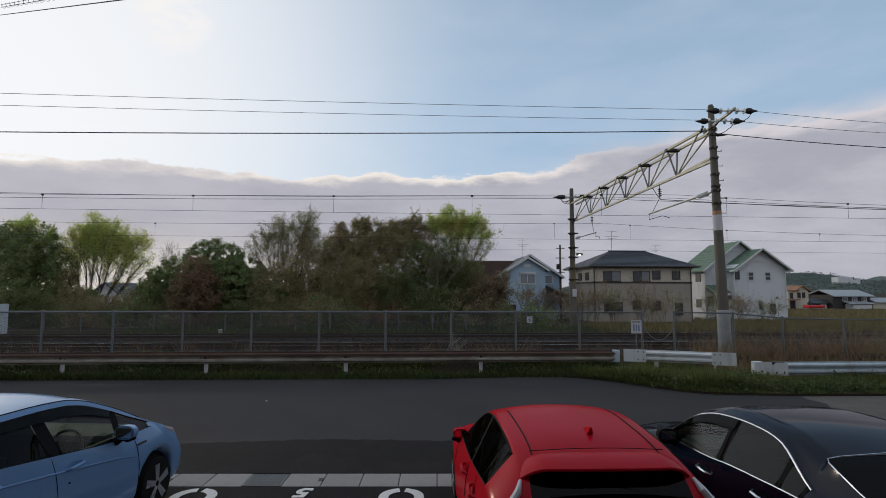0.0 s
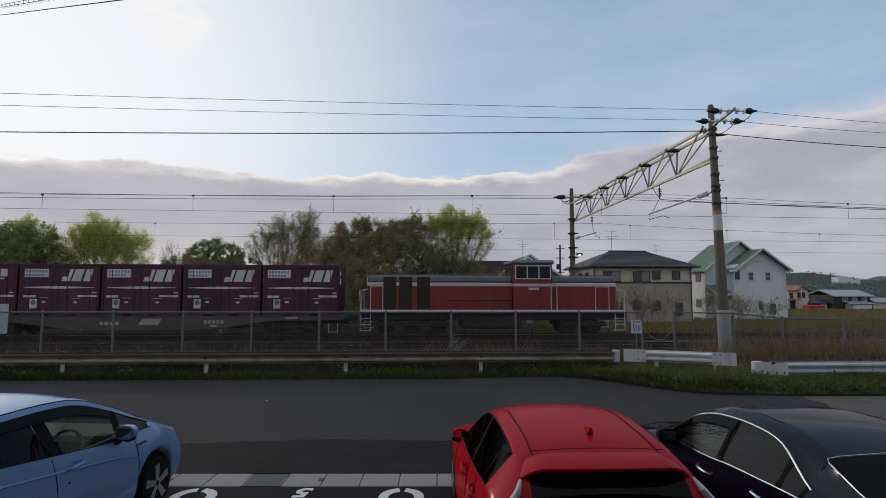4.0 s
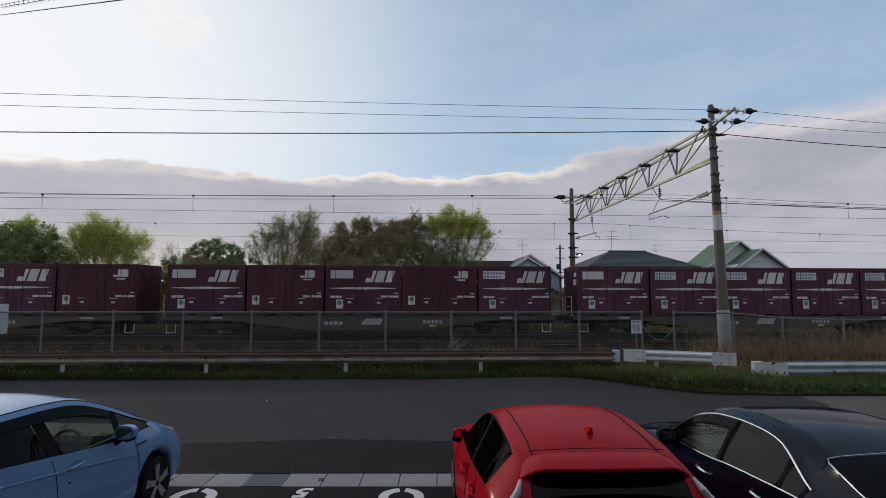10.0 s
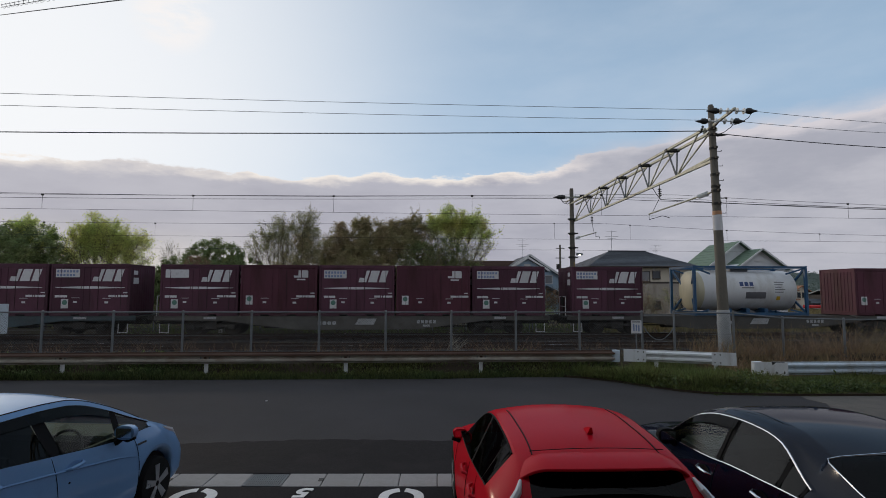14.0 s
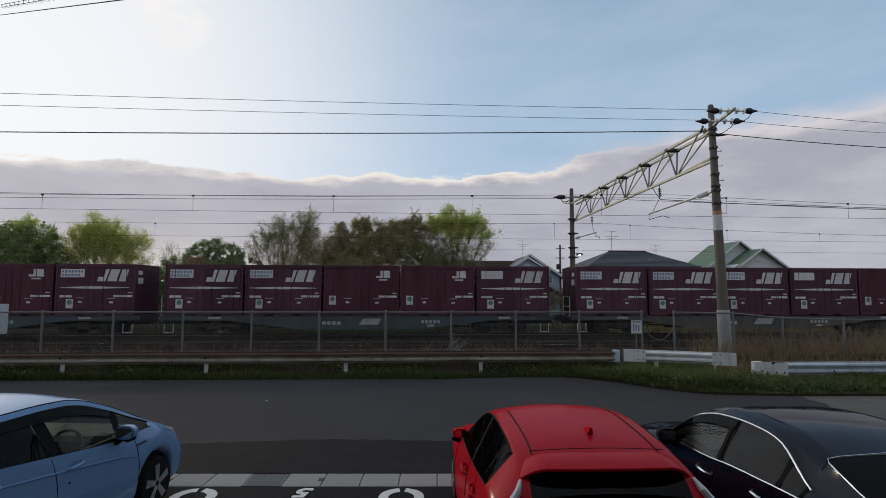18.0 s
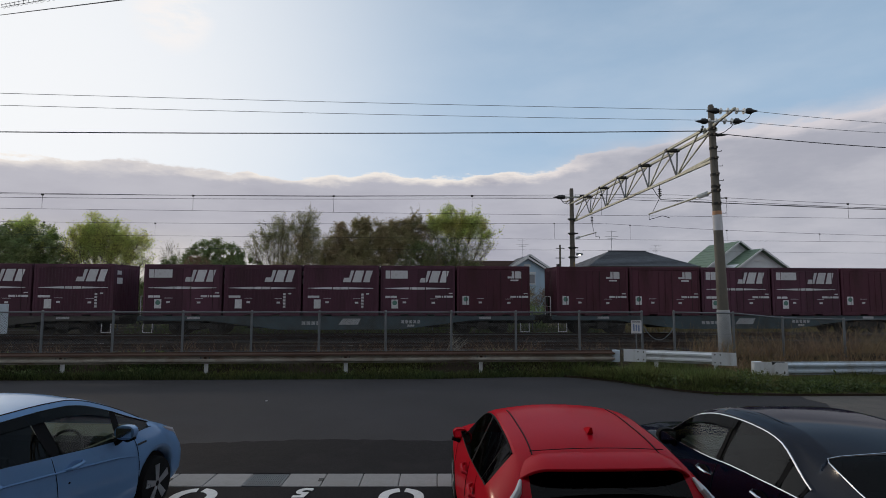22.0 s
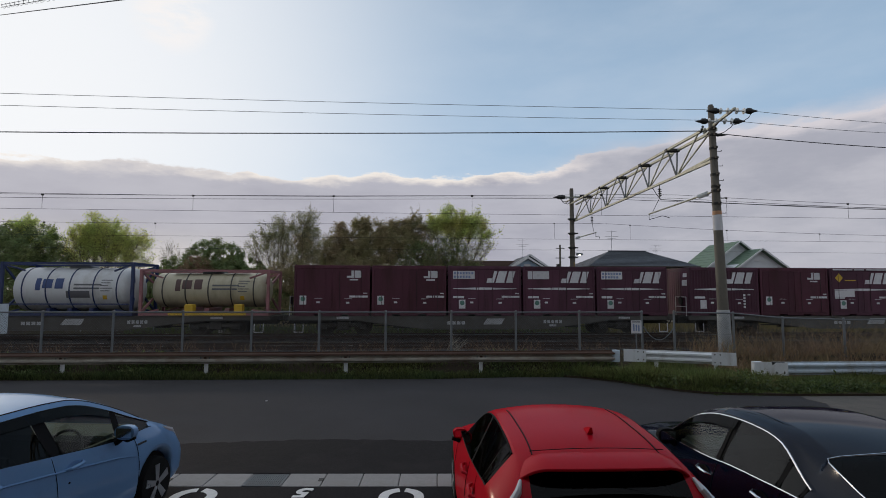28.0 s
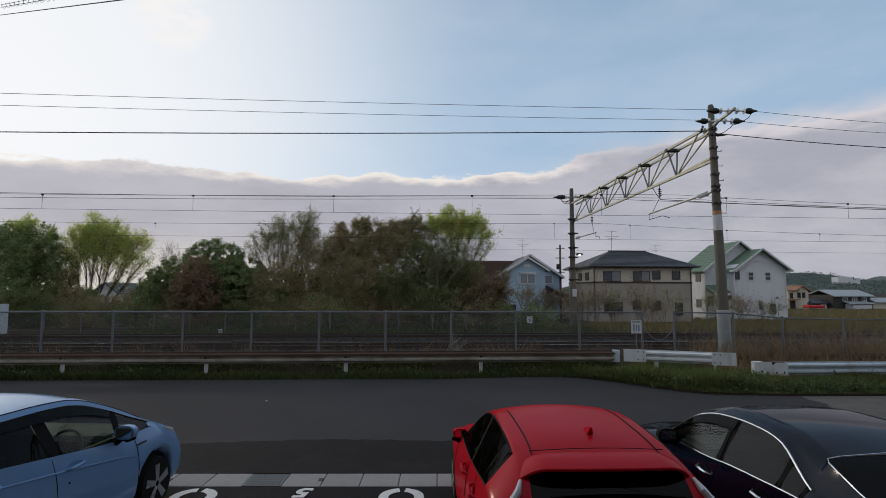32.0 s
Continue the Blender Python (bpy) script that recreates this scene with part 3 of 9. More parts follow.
def build_track(yc, zt, k):
    root = thing("railway_track", "narrow-gauge track with rusty rails on stone ballast", "railway track", "tracks", pose(0, yc, zt), "structure")
    bed = Build()
    bed.prism([(-2.3, -0.55), (-1.55, -0.22), (1.55, -0.22), (2.3, -0.55)], -500, 500, "yz")
    part("ballast_bed", bed, M["ballast"], root)
    for s in (-1, 1):
        y = s * 0.565
        b = Build()
        b.prism([(y - 0.063, -0.153), (y + 0.063, -0.153), (y + 0.063, -0.14), (y + 0.012, -0.12), (y + 0.012, -0.045), (y + 0.034, -0.035),
                 (y + 0.034, -0.006), (y - 0.034, -0.006), (y - 0.034, -0.035), (y - 0.012, -0.045), (y - 0.012, -0.12), (y - 0.063, -0.14)], -500, 500, "yz")
        r = part("rail", b, M["rail"], root)
        part("running_surface", Build().box(-500, 500, y - 0.031, y + 0.031, -0.0055, 0.0), M["rail_head"], r, "bright worn rail top")
    sl = Build().prism([(-0.12, -0.30), (0.12, -0.30), (0.10, -0.158), (-0.10, -0.158)], -1.0, 1.0, "xz").data("sleeper", M["sleeper"])
    for i in range(-33, 45):
        piece("sleeper", sl, root, pose(i * 0.62, 0, 0))
    rng = np.random.RandomState(5 + k)
    b = Build()
    n = 9000
    xs, ys = rng.uniform(-24, 32, n), rng.uniform(-2.1, 2.1, n)
    for x, y in zip(xs, ys):
        if abs(abs(y) - 0.565) < 0.09:
            continue
        z = -0.215 if abs(y) < 1.55 else -0.215 - (abs(y) - 1.55) * 0.44
        r = rng.uniform(0.025, 0.055)
        a = rng.uniform(0, 3.1)
        c, s = math.cos(a) * r, math.sin(a) * r
        t = r * rng.uniform(0.8, 1.3)
        b.add([(x + c, y + s, z), (x - s, y + c, z), (x - c, y - s, z), (x + s, y - c, z), (x + c * 0.4, y + s * 0.4, z + t), (x - c * 0.4, y - s * 0.4, z + t * 0.9)],
              [(0, 1, 4), (1, 2, 5), (1, 5, 4), (2, 3, 5), (3, 0, 4), (3, 4, 5)])
    st = part("ballast_stones", b, M["stone"], root, smooth=0)
    st["kind"] = "stuff"


for k, (yc, zt) in enumerate(TRACKS):
    build_track(yc, zt, k)


# ---- fences ----
def link_panel(w, h, name):
    """Woven wire of one bay, from x=0 to w."""
    b = Build()
    r = 0.0029
    step = 0.075
    n = int((w + h) / step)
    for i in range(n + 1):
        d = i * step
        for s in (1, -1):
            x0, x1 = d - h, d
            a, c = (x0, 0.0), (x1, h)
            if x0 < 0:
                a = (0.0, -x0)
            if x1 > w:
                c = (w, h - (x1 - w))
            if c[0] - a[0] < 0.01:
                continue
            if s < 0:
                a, c = (w - a[0], a[1]), (w - c[0], c[1])
            b.tube([(a[0], s * 0.002, a[1]), (c[0], s * 0.002, c[1])], r, 3, False)
    return b.data(name, M["mesh"], 0)


def build_fence(name, label, y, runs, group):
    """runs: posts as (x, foot, top); a bay is left open where the next post is None."""
    root = thing(name, label, "fence", group)
    panels = {}
    last = None
    for q in runs:
        if q is None:
            last = None
            continue
        x, zf, zt = q
        p = part("post", Build().tube([(0, 0, zf - 0.35), (0, 0, zt + 0.03)], 0.036, 8).lathe([(zt + 0.03, 0.04), (zt + 0.05, 0.03), (zt + 0.06, 0.005)], "z", n=8), M["galv"], root)
        p.matrix_basis = pose(x, y, 0)
        if last:
            lx, lf, lt = last
            part("top_rail", Build().tube([(lx, y, lt), (x, y, zt)], 0.024, 6), M["galv"], root)
            part("middle_rail", Build().tube([(lx, y - 0.01, lf + 0.52), (x, y - 0.01, zf + 0.52)], 0.006, 4), M["galv"], root)
            part("bottom_wire", Build().tube([(lx, y, lf + 0.04), (x, y, zf + 0.04)], 0.005, 4), M["galv"], root)
            key = (round(x - lx, 2), round(zt - zf, 2))
            if key not in panels:
                panels[key] = link_panel(x - lx, zt - zf - 0.04, "mesh_panel")
            ob = new("mesh_panel", panels[key])
            ob.parent = root
            ob.matrix_basis = pose(lx, y, lf + 0.03, 0, -math.degrees(math.atan2(zf - lf, x - lx)) * 1.0, 0)
        last = q
    return root


build_fence("chain_link_fence", "grey galvanised chain-link fence along the railway, with a chained gap", 16.33,
            [(-10.70 + 2 * i, 0.64, 1.84) for i in range(-9, 10)] + [None, (8.34, 0.64, 1.84), (10.28, 0.62, 1.81), (11.91, 0.42, 1.66)]
            + [(13.97 + 2.05 * i, 0.40, 1.61) for i in range(9)], "railway fences")
build_fence("chain_link_fence", "weathered chain-link fence behind the tracks, below trees", 31.6,
            [(-22.6 + 2.0 * i, 0.16, 1.28) for i in range(16)], "railway fences")
b = Build().tube([(7.33 + 1.0 * i / 10, 16.30, 1.40 - 0.42 * (1 - ((i - 5) / 5) ** 2)) for i in range(11)], 0.014, 6)
tagged(part("barrier_chain", b, M["galv"]), "slack pale chain hung across the fence gap", "chain")


def w_profile(z0, z1, y, parts="both"):
    h = z1 - z0
    out = [(0.0, 0.0), (0.10, 0.0), (0.20, -0.075), (0.33, -0.075), (0.45, 0.0), (0.55, 0.0), (0.67, -0.075), (0.80, -0.075), (0.90, 0.0), (1.0, 0.0)]
    sel = out if parts == "both" else (out[:7] if parts == "low" else out[6:])
    front = [(y + d, z0 + t * h) for t, d in sel]
    back = [(y + d + 0.008, z0 + t * h) for t, d in sel]
    return front + back[::-1]


def bolts(b, x0, x1, y, z0, z1):
    for x in (x0, x1):
        for z in (z0, z1):
            b.lathe([(-0.018, 0.001), (-0.016, 0.017), (0.0, 0.02)], "y", (x, y, z), 8)
    return b


def build_guards():
    # old weathered run along the road
    root = thing("guardrail", "weathered beige guardrail with rusty upper ridge along the verge", "guardrail", "guardrails")
    for i in range(-5, 5):
        x0, x1 = -9.77 + 3.97 * i, -9.77 + 3.97 * (i + 1)
        x1 = min(x1, 6.25)
        if x0 > 6:
            continue
        yb = 15.75 + (0.0 if i % 2 else 0.012)
        s = part("beam_lower", Build().prism(w_profile(0.40, 0.73, yb, "low"), x0 - 0.08, x1 + 0.08, "yz"), M["guard_old"], root)
        part("beam_upper", Build().prism(w_profile(0.40, 0.73, yb, "high"), x0 - 0.08, x1 + 0.08, "yz"), M["guard_rust"], root, "rusty brown upper ridge")
        p = part("post", Build().tube([(x0, yb + 0.09, -0.25), (x0, yb + 0.09, 0.62)], 0.057, 10), M["guard_white"], root, "white post")
        part("bracket", Build().box(x0 - 0.04, x0 + 0.04, yb - 0.02, yb + 0.05, 0.47, 0.66, 0.008), M["guard_rust"], p)
        part("bolt_set", bolts(Build(), x0 - 0.12, x0 + 0.12, yb - 0.002, 0.55, 0.58), M["galv"], s)
    e = Build()
    e.lathe([(0.37, 0.0), (0.39, 0.12), (0.73, 0.12), (0.75, 0.0)], "z", (6.22, 15.78, 0), 14)
    part("end_piece", e, M["guard_blue"], root, "grey rounded end")

    # short white run standing askew in front of the pole
    a, c = Vector((6.37, 15.55, 0)), Vector((9.1, 14.4, 0))
    ang = math.degrees(math.atan2(c.y - a.y, c.x - a.x))
    ln = (c - a).length
    root = thing("guardrail", "short white guardrail with rounded end plates before the pole", "guardrail", "guardrails", pose(a.x, a.y, 0, 0, 0, ang))
    part("beam", Build().prism(w_profile(0.45, 0.79, 0, "both"), 0.3, ln - 0.3, "yz"), M["guard_white"], root)
    for s, x0, x1 in ((0, 0.0, 0.62), (1, ln - 0.62, ln)):
        b = Build()
        b.prism([(x0, 0.44), (x1, 0.44), (x1, 0.80), (x0, 0.80)], -0.088, -0.078, "xz")
        pl = part("end_plate", b, M["guard_white"], root)
        part("bolt_set", bolts(Build(), x0 + (0.40 if s == 0 else 0.08), x0 + (0.55 if s == 0 else 0.22), -0.088, 0.51, 0.73), M["dark_steel"], pl)
    for x in (0.9, ln - 0.5):
        part("post", Build().tube([(x, 0.07, -0.2), (x, 0.07, 0.72)], 0.057, 10), M["guard_white"], root)

    root = thing("guardrail", "pale blue-white guardrail with rounded end by the grass", "guardrail", "guardrails", pose(9.44, 14.2, 0, 0, 0, -0.6))
    part("beam", Build().prism(w_profile(0.21, 0.57, 0, "both"), 0.55, 16, "yz"), M["guard_blue"], root)
    b = Build()
    b.lathe([(0.20, 0.0), (0.205, 0.13), (0.575, 0.13), (0.58, 0.0)], "z", (0.14, 0.04, 0), 16)
    b.box(0.13, 0.95, -0.088, -0.078, 0.205, 0.575)
    pl = part("end_piece", b, M["guard_white"], root, "white rounded end piece")
    part("bolt_set", bolts(Build(), 0.62, 0.84, -0.088, 0.27, 0.30), M["dark_steel"], pl)
    part("torn_edge", Build().prism([(0.48, 0.578), (0.86, 0.56), (0.84, 0.545), (0.6, 0.56), (0.53, 0.5), (0.50, 0.5)], -0.094, -0.09, "xz"), M["rubber_black"], pl, "dark torn edge of tape")
    for x in (0.53, 4.5, 8.5, 12.5):
        part("post", Build().tube([(x, 0.07, -0.3), (x, 0.07, 0.5)], 0.06, 10), M["guard_white"], root)


build_guards()


def small_sign(x, y, z0, z1, w, foot, label, rows, mat_name="white"):
    root = thing("notice_sign", label, "sign", "", pose(x, y, 0))
    part("post", Build().tube([(0, 0.03, foot), (0, 0.03, z1 - 0.04)], 0.02, 8), M["galv"], root)
    board = part("board", Build().box(-w / 2, w / 2, -0.006, 0.006, z0, z1, 0.003), M[mat_name], root)
    h = z1 - z0
    for k in range(rows):
        bx = -w * 0.32 + (k % 3) * w * 0.24
        if k == 0:
            part("text_bar", Build().box(-w * 0.38, w * 0.38, -0.009, -0.005, z1 - h * 0.16, z1 - h * 0.08), M["grey_print"], board)
        else:
            part("text_bar", Build().box(bx, bx + w * 0.13, -0.009, -0.005, z0 + h * 0.15 + 0.02 * (k % 2), z1 - h * (0.28 + 0.05 * (k % 3))), M["letter_blue"], board)


small_sign(7.02, 16.1, 1.20, 1.60, 0.33, 0.2, "small white notice board with blue lines on a grey post", 4)
small_sign(7.15, 31.3, 0.60, 1.00, 0.34, -0.1, "small faded notice on a post beside the tracks", 3)
small_sign(-13.52, 18.5, 1.05, 2.03, 0.62, 0.1, "pale blue-grey board standing beside the fence", 0, "guard_blue")


# ---- poles, truss and wires ----
def insulator(b, p, q, n=4, r=0.075):
    """A string of discs from p to q."""
    p, q = Vector(p), Vector(q)
    d = (q - p)
    b.tube([p, q], 0.022, 6)
    for i in range(n):
        c = p + d * ((i + 0.5) / n)
        e = d.normalized() * 0.02
        b.tube([c - e, c - e * 0.2, c + e * 0.6, c + e], [0.03, r, r * 0.8, 0.03], 10)
    return b


def build_poles():
    root = thing("catenary_pole", "tall tapered concrete pole with pale foot and painted bands", "utility pole", "catenary poles", pose(10.35, 16.9, 0, 0, -1.35, 0))
    rad = lambda z: 0.205 - 0.0125 * z
    part("foot", Build().lathe([(-0.2, 0.215), (1.88, 0.195), (1.90, 0.185)], "z", n=20), M["pole_low"], root, "pale grey concrete foot")
    part("shaft", Build().lathe([(1.88, rad(1.9) - 0.008), (8.74, rad(8.74)), (8.80, rad(8.8) - 0.03)], "z", n=20), M["pole"], root)
    part("white_band", Build().lathe([(4.52, rad(4.5) + 0.003), (5.04, rad(5.0) + 0.003)], "z", n=20), M["white"], root, "white reflective band")
    part("orange_band", Build().lathe([(5.045, rad(5.0) + 0.003), (5.17, rad(5.2) + 0.003)], "z", n=20), mat("orange_band", (0.52, 0.27, 0.14), 0.6, var=0.15), root, "faded orange band")
    for z in (7.95, 7.75, 6.95, 5.85, 5.42, 6.4, 7.3, 6.0):
        part("clamp", Build().lathe([(z - 0.04, rad(z) + 0.012), (z + 0.04, rad(z) + 0.012)], "z", n=16).box(-0.04, 0.04, -rad(z) - 0.10, -rad(z) + 0.01, z - 0.03, z + 0.03), M["dark_steel"], root)
    for z in (5.1, 5.6, 6.2, 6.7, 7.2):
        part("step_bolt", Build().tube([(rad(z) - 0.02, 0, z), (rad(z) + 0.16, 0, z), (rad(z) + 0.17, 0, z + 0.04)], 0.011, 5), M["dark_steel"], root)
    part("cross_arm", Build().beam((0, 0.5, 7.99), (0, -1.30, 8.23), 0.07, 0.075), M["truss"], root, "pale steel cross-arm")
    part("arm_stay", Build().beam((0, 0.3, 7.86), (0.0, -0.35, 8.07), 0.04), M["dark_steel"], root)
    for y, z in ((-1.15, 8.20), (-0.5, 8.08)):
        for s in (-1, 1):
            ins = part("insulator", insulator(Build(), (s * 0.04, y, z), (s * 0.50, y, z - 0.01), 2, 0.105), M["porcelain"], root, "white porcelain disc insulator")
            part("clamp_cover", Build().lathe([(s * 0.42, 0.02), (s * 0.46, 0.075), (s * 0.60, 0.085), (s * 0.66, 0.06), (s * 0.84, 0.015)], "x", (0, y, z - 0.01), 10).box(*sorted((s * 0.5, s * 0.64)), y - 0.02, y + 0.02, z - 0.10, z + 0.09, 0.01), M["rubber_black"], ins, "black clamp cover")
    part("hanger_insulator", insulator(Build(), (-0.42, -0.2, 8.02), (-0.47, -0.1, 7.80), 3, 0.05), M["dark_steel"], root, "small dark insulator")
    part("clamp_cover", Build().lathe([(0.16, 0.02), (0.24, 0.055), (0.36, 0.045), (0.55, 0.015)], "x", (0, 0.1, 7.79), 10), M["rubber_black"], root, "black clamp cover")
    for pts in (((0.66, -1.15, 8.16), (0.62, -1.0, 8.02), (0.50, -0.8, 7.93), (0.36, -0.55, 7.92)), ((0.45, -0.5, 8.02), (0.44, -0.35, 7.92), (0.36, -0.1, 7.83), (0.26, 0.05, 7.80)), ((-0.5, -0.5, 8.05), (-0.45, -0.3, 8.08), (-0.2, -0.2, 8.14), (-0.12, -0.1, 8.3))):
        part("jumper_wire", Build().tube(pts, 0.012, 5), M["wire"], root)

    root = thing("catenary_pole", "slender concrete pole across the tracks with cables and cabinet", "utility pole", "catenary poles", pose(10.22, 32.6, 0))
    part("shaft", Build().lathe([(-0.2, 0.21), (8.9, 0.12), (8.98, 0.09)], "z", n=16), M["pole"], root)
    part("cross_arm", Build().beam((0.0, -0.5, 8.35), (0.0, 1.2, 8.3), 0.07).beam((-0.5, 0, 8.42), (0.9, 0, 8.42), 0.07), M["truss"], root)
    for (x, y, z, s) in ((-0.12, 0.3, 8.46, -1), (-0.12, -0.3, 8.36, -1), (0.05, -0.2, 8.44, 1)):
        ins = part("insulator", insulator(Build(), (x, y, z), (x + s * 0.5, y, z), 2, 0.10), M["porcelain"], root, "white disc insulator")
        part("clamp_cover", Build().lathe([(x + s * 0.36, 0.03), (x + s * 0.42, 0.12), (x + s * 0.66, 0.13), (x + s * 0.74, 0.08), (x + s * 0.98, 0.02)], "x", (0, y, z), 10), M["rubber_black"], ins, "black clamp cover")
    part("jumper_wire", Build().tube([(-0.8, -0.3, 8.3), (-0.62, -0.3, 8.0), (-0.3, -0.2, 7.95), (-0.1, -0.1, 8.1)], 0.022, 5), M["wire"], root)
    part("jumper_wire", Build().tube([(-0.7, 0.3, 8.4), (-0.45, 0.2, 8.15), (-0.12, 0.0, 8.2)], 0.022, 5), M["wire"], root)
    for z in (7.0, 6.1, 5.2, 4.6, 3.9, 3.2):
        part("clamp", Build().lathe([(z - 0.06, 0.20), (z + 0.06, 0.20)], "z", n=12).box(-0.3, 0.3, -0.22, -0.1, z - 0.04, z + 0.04), M["dark_steel"], root)
    part("cable_guard", Build().tube([(0.06, -0.18, 2.9), (0.05, -0.17, 4.3)], 0.045, 8), mat("yellow_guard", (0.22, 0.15, 0.05), 0.6), root, "faded yellow cable guard")
    part("cabinet", Build().box(-0.10, 0.12, -0.36, -0.18, 2.15, 2.62, 0.02), M["white"], root, "white switch cabinet")
    lamp = part("lamp_head", Build().box(0.15, 0.55, -0.35, -0.2, 4.72, 4.86, 0.03).beam((0, 0, 4.9), (0.3, -0.28, 4.85), 0.04), M["galv"], root)
    part("lamp_lens", Build().box(0.27, 0.45, -0.36, -0.26, 4.68, 4.78, 0.03), glow_mat("lit_lamp", (1.0, 0.92, 0.75), 3.0), lamp, "lit warm white lamp")


build_poles()


def build_truss():
    root = thing("catenary_truss", "pale cream steel lattice beam spanning both tracks", "truss beam", "", pose(10.016, 0, 0, 0, 0, -0.617))
    y0, y1 = 17.05, 32.85
    zt, zb, w = 8.0, 6.9, 0.20
    for s in (-1, 1):
        part("top_chord", Build().beam((s * w, y0, zt), (s * w, y1, zt), 0.085, 0.085), M["truss"], root)
    part("bottom_chord", Build().beam((0, y0, zb), (0, y1, zb), 0.085, 0.085), M["truss"], root)
    nodes = [19.75, 22.2, 24.75, 27.3, 29.9]
    for i, y in enumerate(nodes):
        part("node_plate", Build().box(-w - 0.07, w + 0.07, y - 0.10, y + 0.10, zt - 0.07, zt + 0.047, 0.01), M["dark_steel"], root, "dark node plate")
        for s in (-1, 1):
            part("strut", Build().beam((s * w, y, zt), (0, y - 0.28, zb), 0.05), M["galv"], root)
            nxt = nodes[i - 1] if i else y0 + 0.4
            part("diagonal", Build().beam((s * w, nxt + (0.2 if i else 0), zt), (0, y - 0.3, zb), 0.042), M["truss"], root)
    for s in (-1, 1):
        part("diagonal", Build().beam((s * w, 29.9, zt), (0, 32.5, zb), 0.042), M["truss"], root)
    part("brace", Build().beam((0, 17.1, 7.02), (0, 19.0, 6.93), 0.06, 0.07), M["truss"], root)
    part("brace", Build().beam((0.02, 17.1, 6.93), (0.02, 18.6, 6.88), 0.04, 0.06), M["dark_steel"], root, "dark end brace")

    # arms that hold the overhead wires
    for y_pole, y_tip, y_ins, z in ((17.1, 21.95, 20.9, 5.80), (32.4, 28.65, 29.25, 5.74)):
        sgn = 1 if y_tip > y_pole else -1
        r2 = thing("cantilever_arm", "pale steel registration arm with insulator", "catenary arm", "catenary arms", pose(10.016, 0, 0, 0, 0, -0.617))
        part("arm_tube", Build().tube([(0, y_pole + sgn * 0.05, z + 0.05), (0, y_tip, z)], 0.032, 8), M["truss"], r2)
        part("insulator", insulator(Build(), (0, y_pole + sgn * 0.25, z + 0.05), (0, y_pole + sgn * 0.85, z + 0.04), 6, 0.085), M["porcelain"], r2, "white post insulator")
        part("hanger_insulator", insulator(Build().tube([(0, y_ins, 6.9), (0, y_ins, 6.3)], 0.014, 5), (0, y_ins, 6.72), (0, y_ins, 6.36), 4, 0.085), M["dark_steel"], r2, "dark hanging insulator")
        part("stay_rod", Build().tube([(0, y_ins, 6.34), (0, y_tip - sgn * 0.3, z)], 0.012, 5), M["wire"], r2)
        part("steady_arm", Build().tube([(0, y_tip, z), (0, y_tip - sgn * 0.02, z - 0.24), (0.35, y_tip - sgn * 0.5, z - 0.14), (0.5, y_tip - sgn * 0.8, z - 0.26)], 0.014, 5), M["wire"], r2)


build_truss()


def span(name, label, pts, r, sag=0.0, n=14):
    b = Build()
    out = []
    for (p, q) in zip(pts, pts[1:]):
        p, q = Vector(p), Vector(q)
        for i in range(n + (q == Vector(pts[-1]))):
            t = i / n
            c = p.lerp(q, t)
            c.z -= sag * 4 * t * (1 - t)
            out.append(c)
    b.tube(out, r, 5)
    return tagged(part(name, b, M["wire"]), label, "wire", "overhead wires")


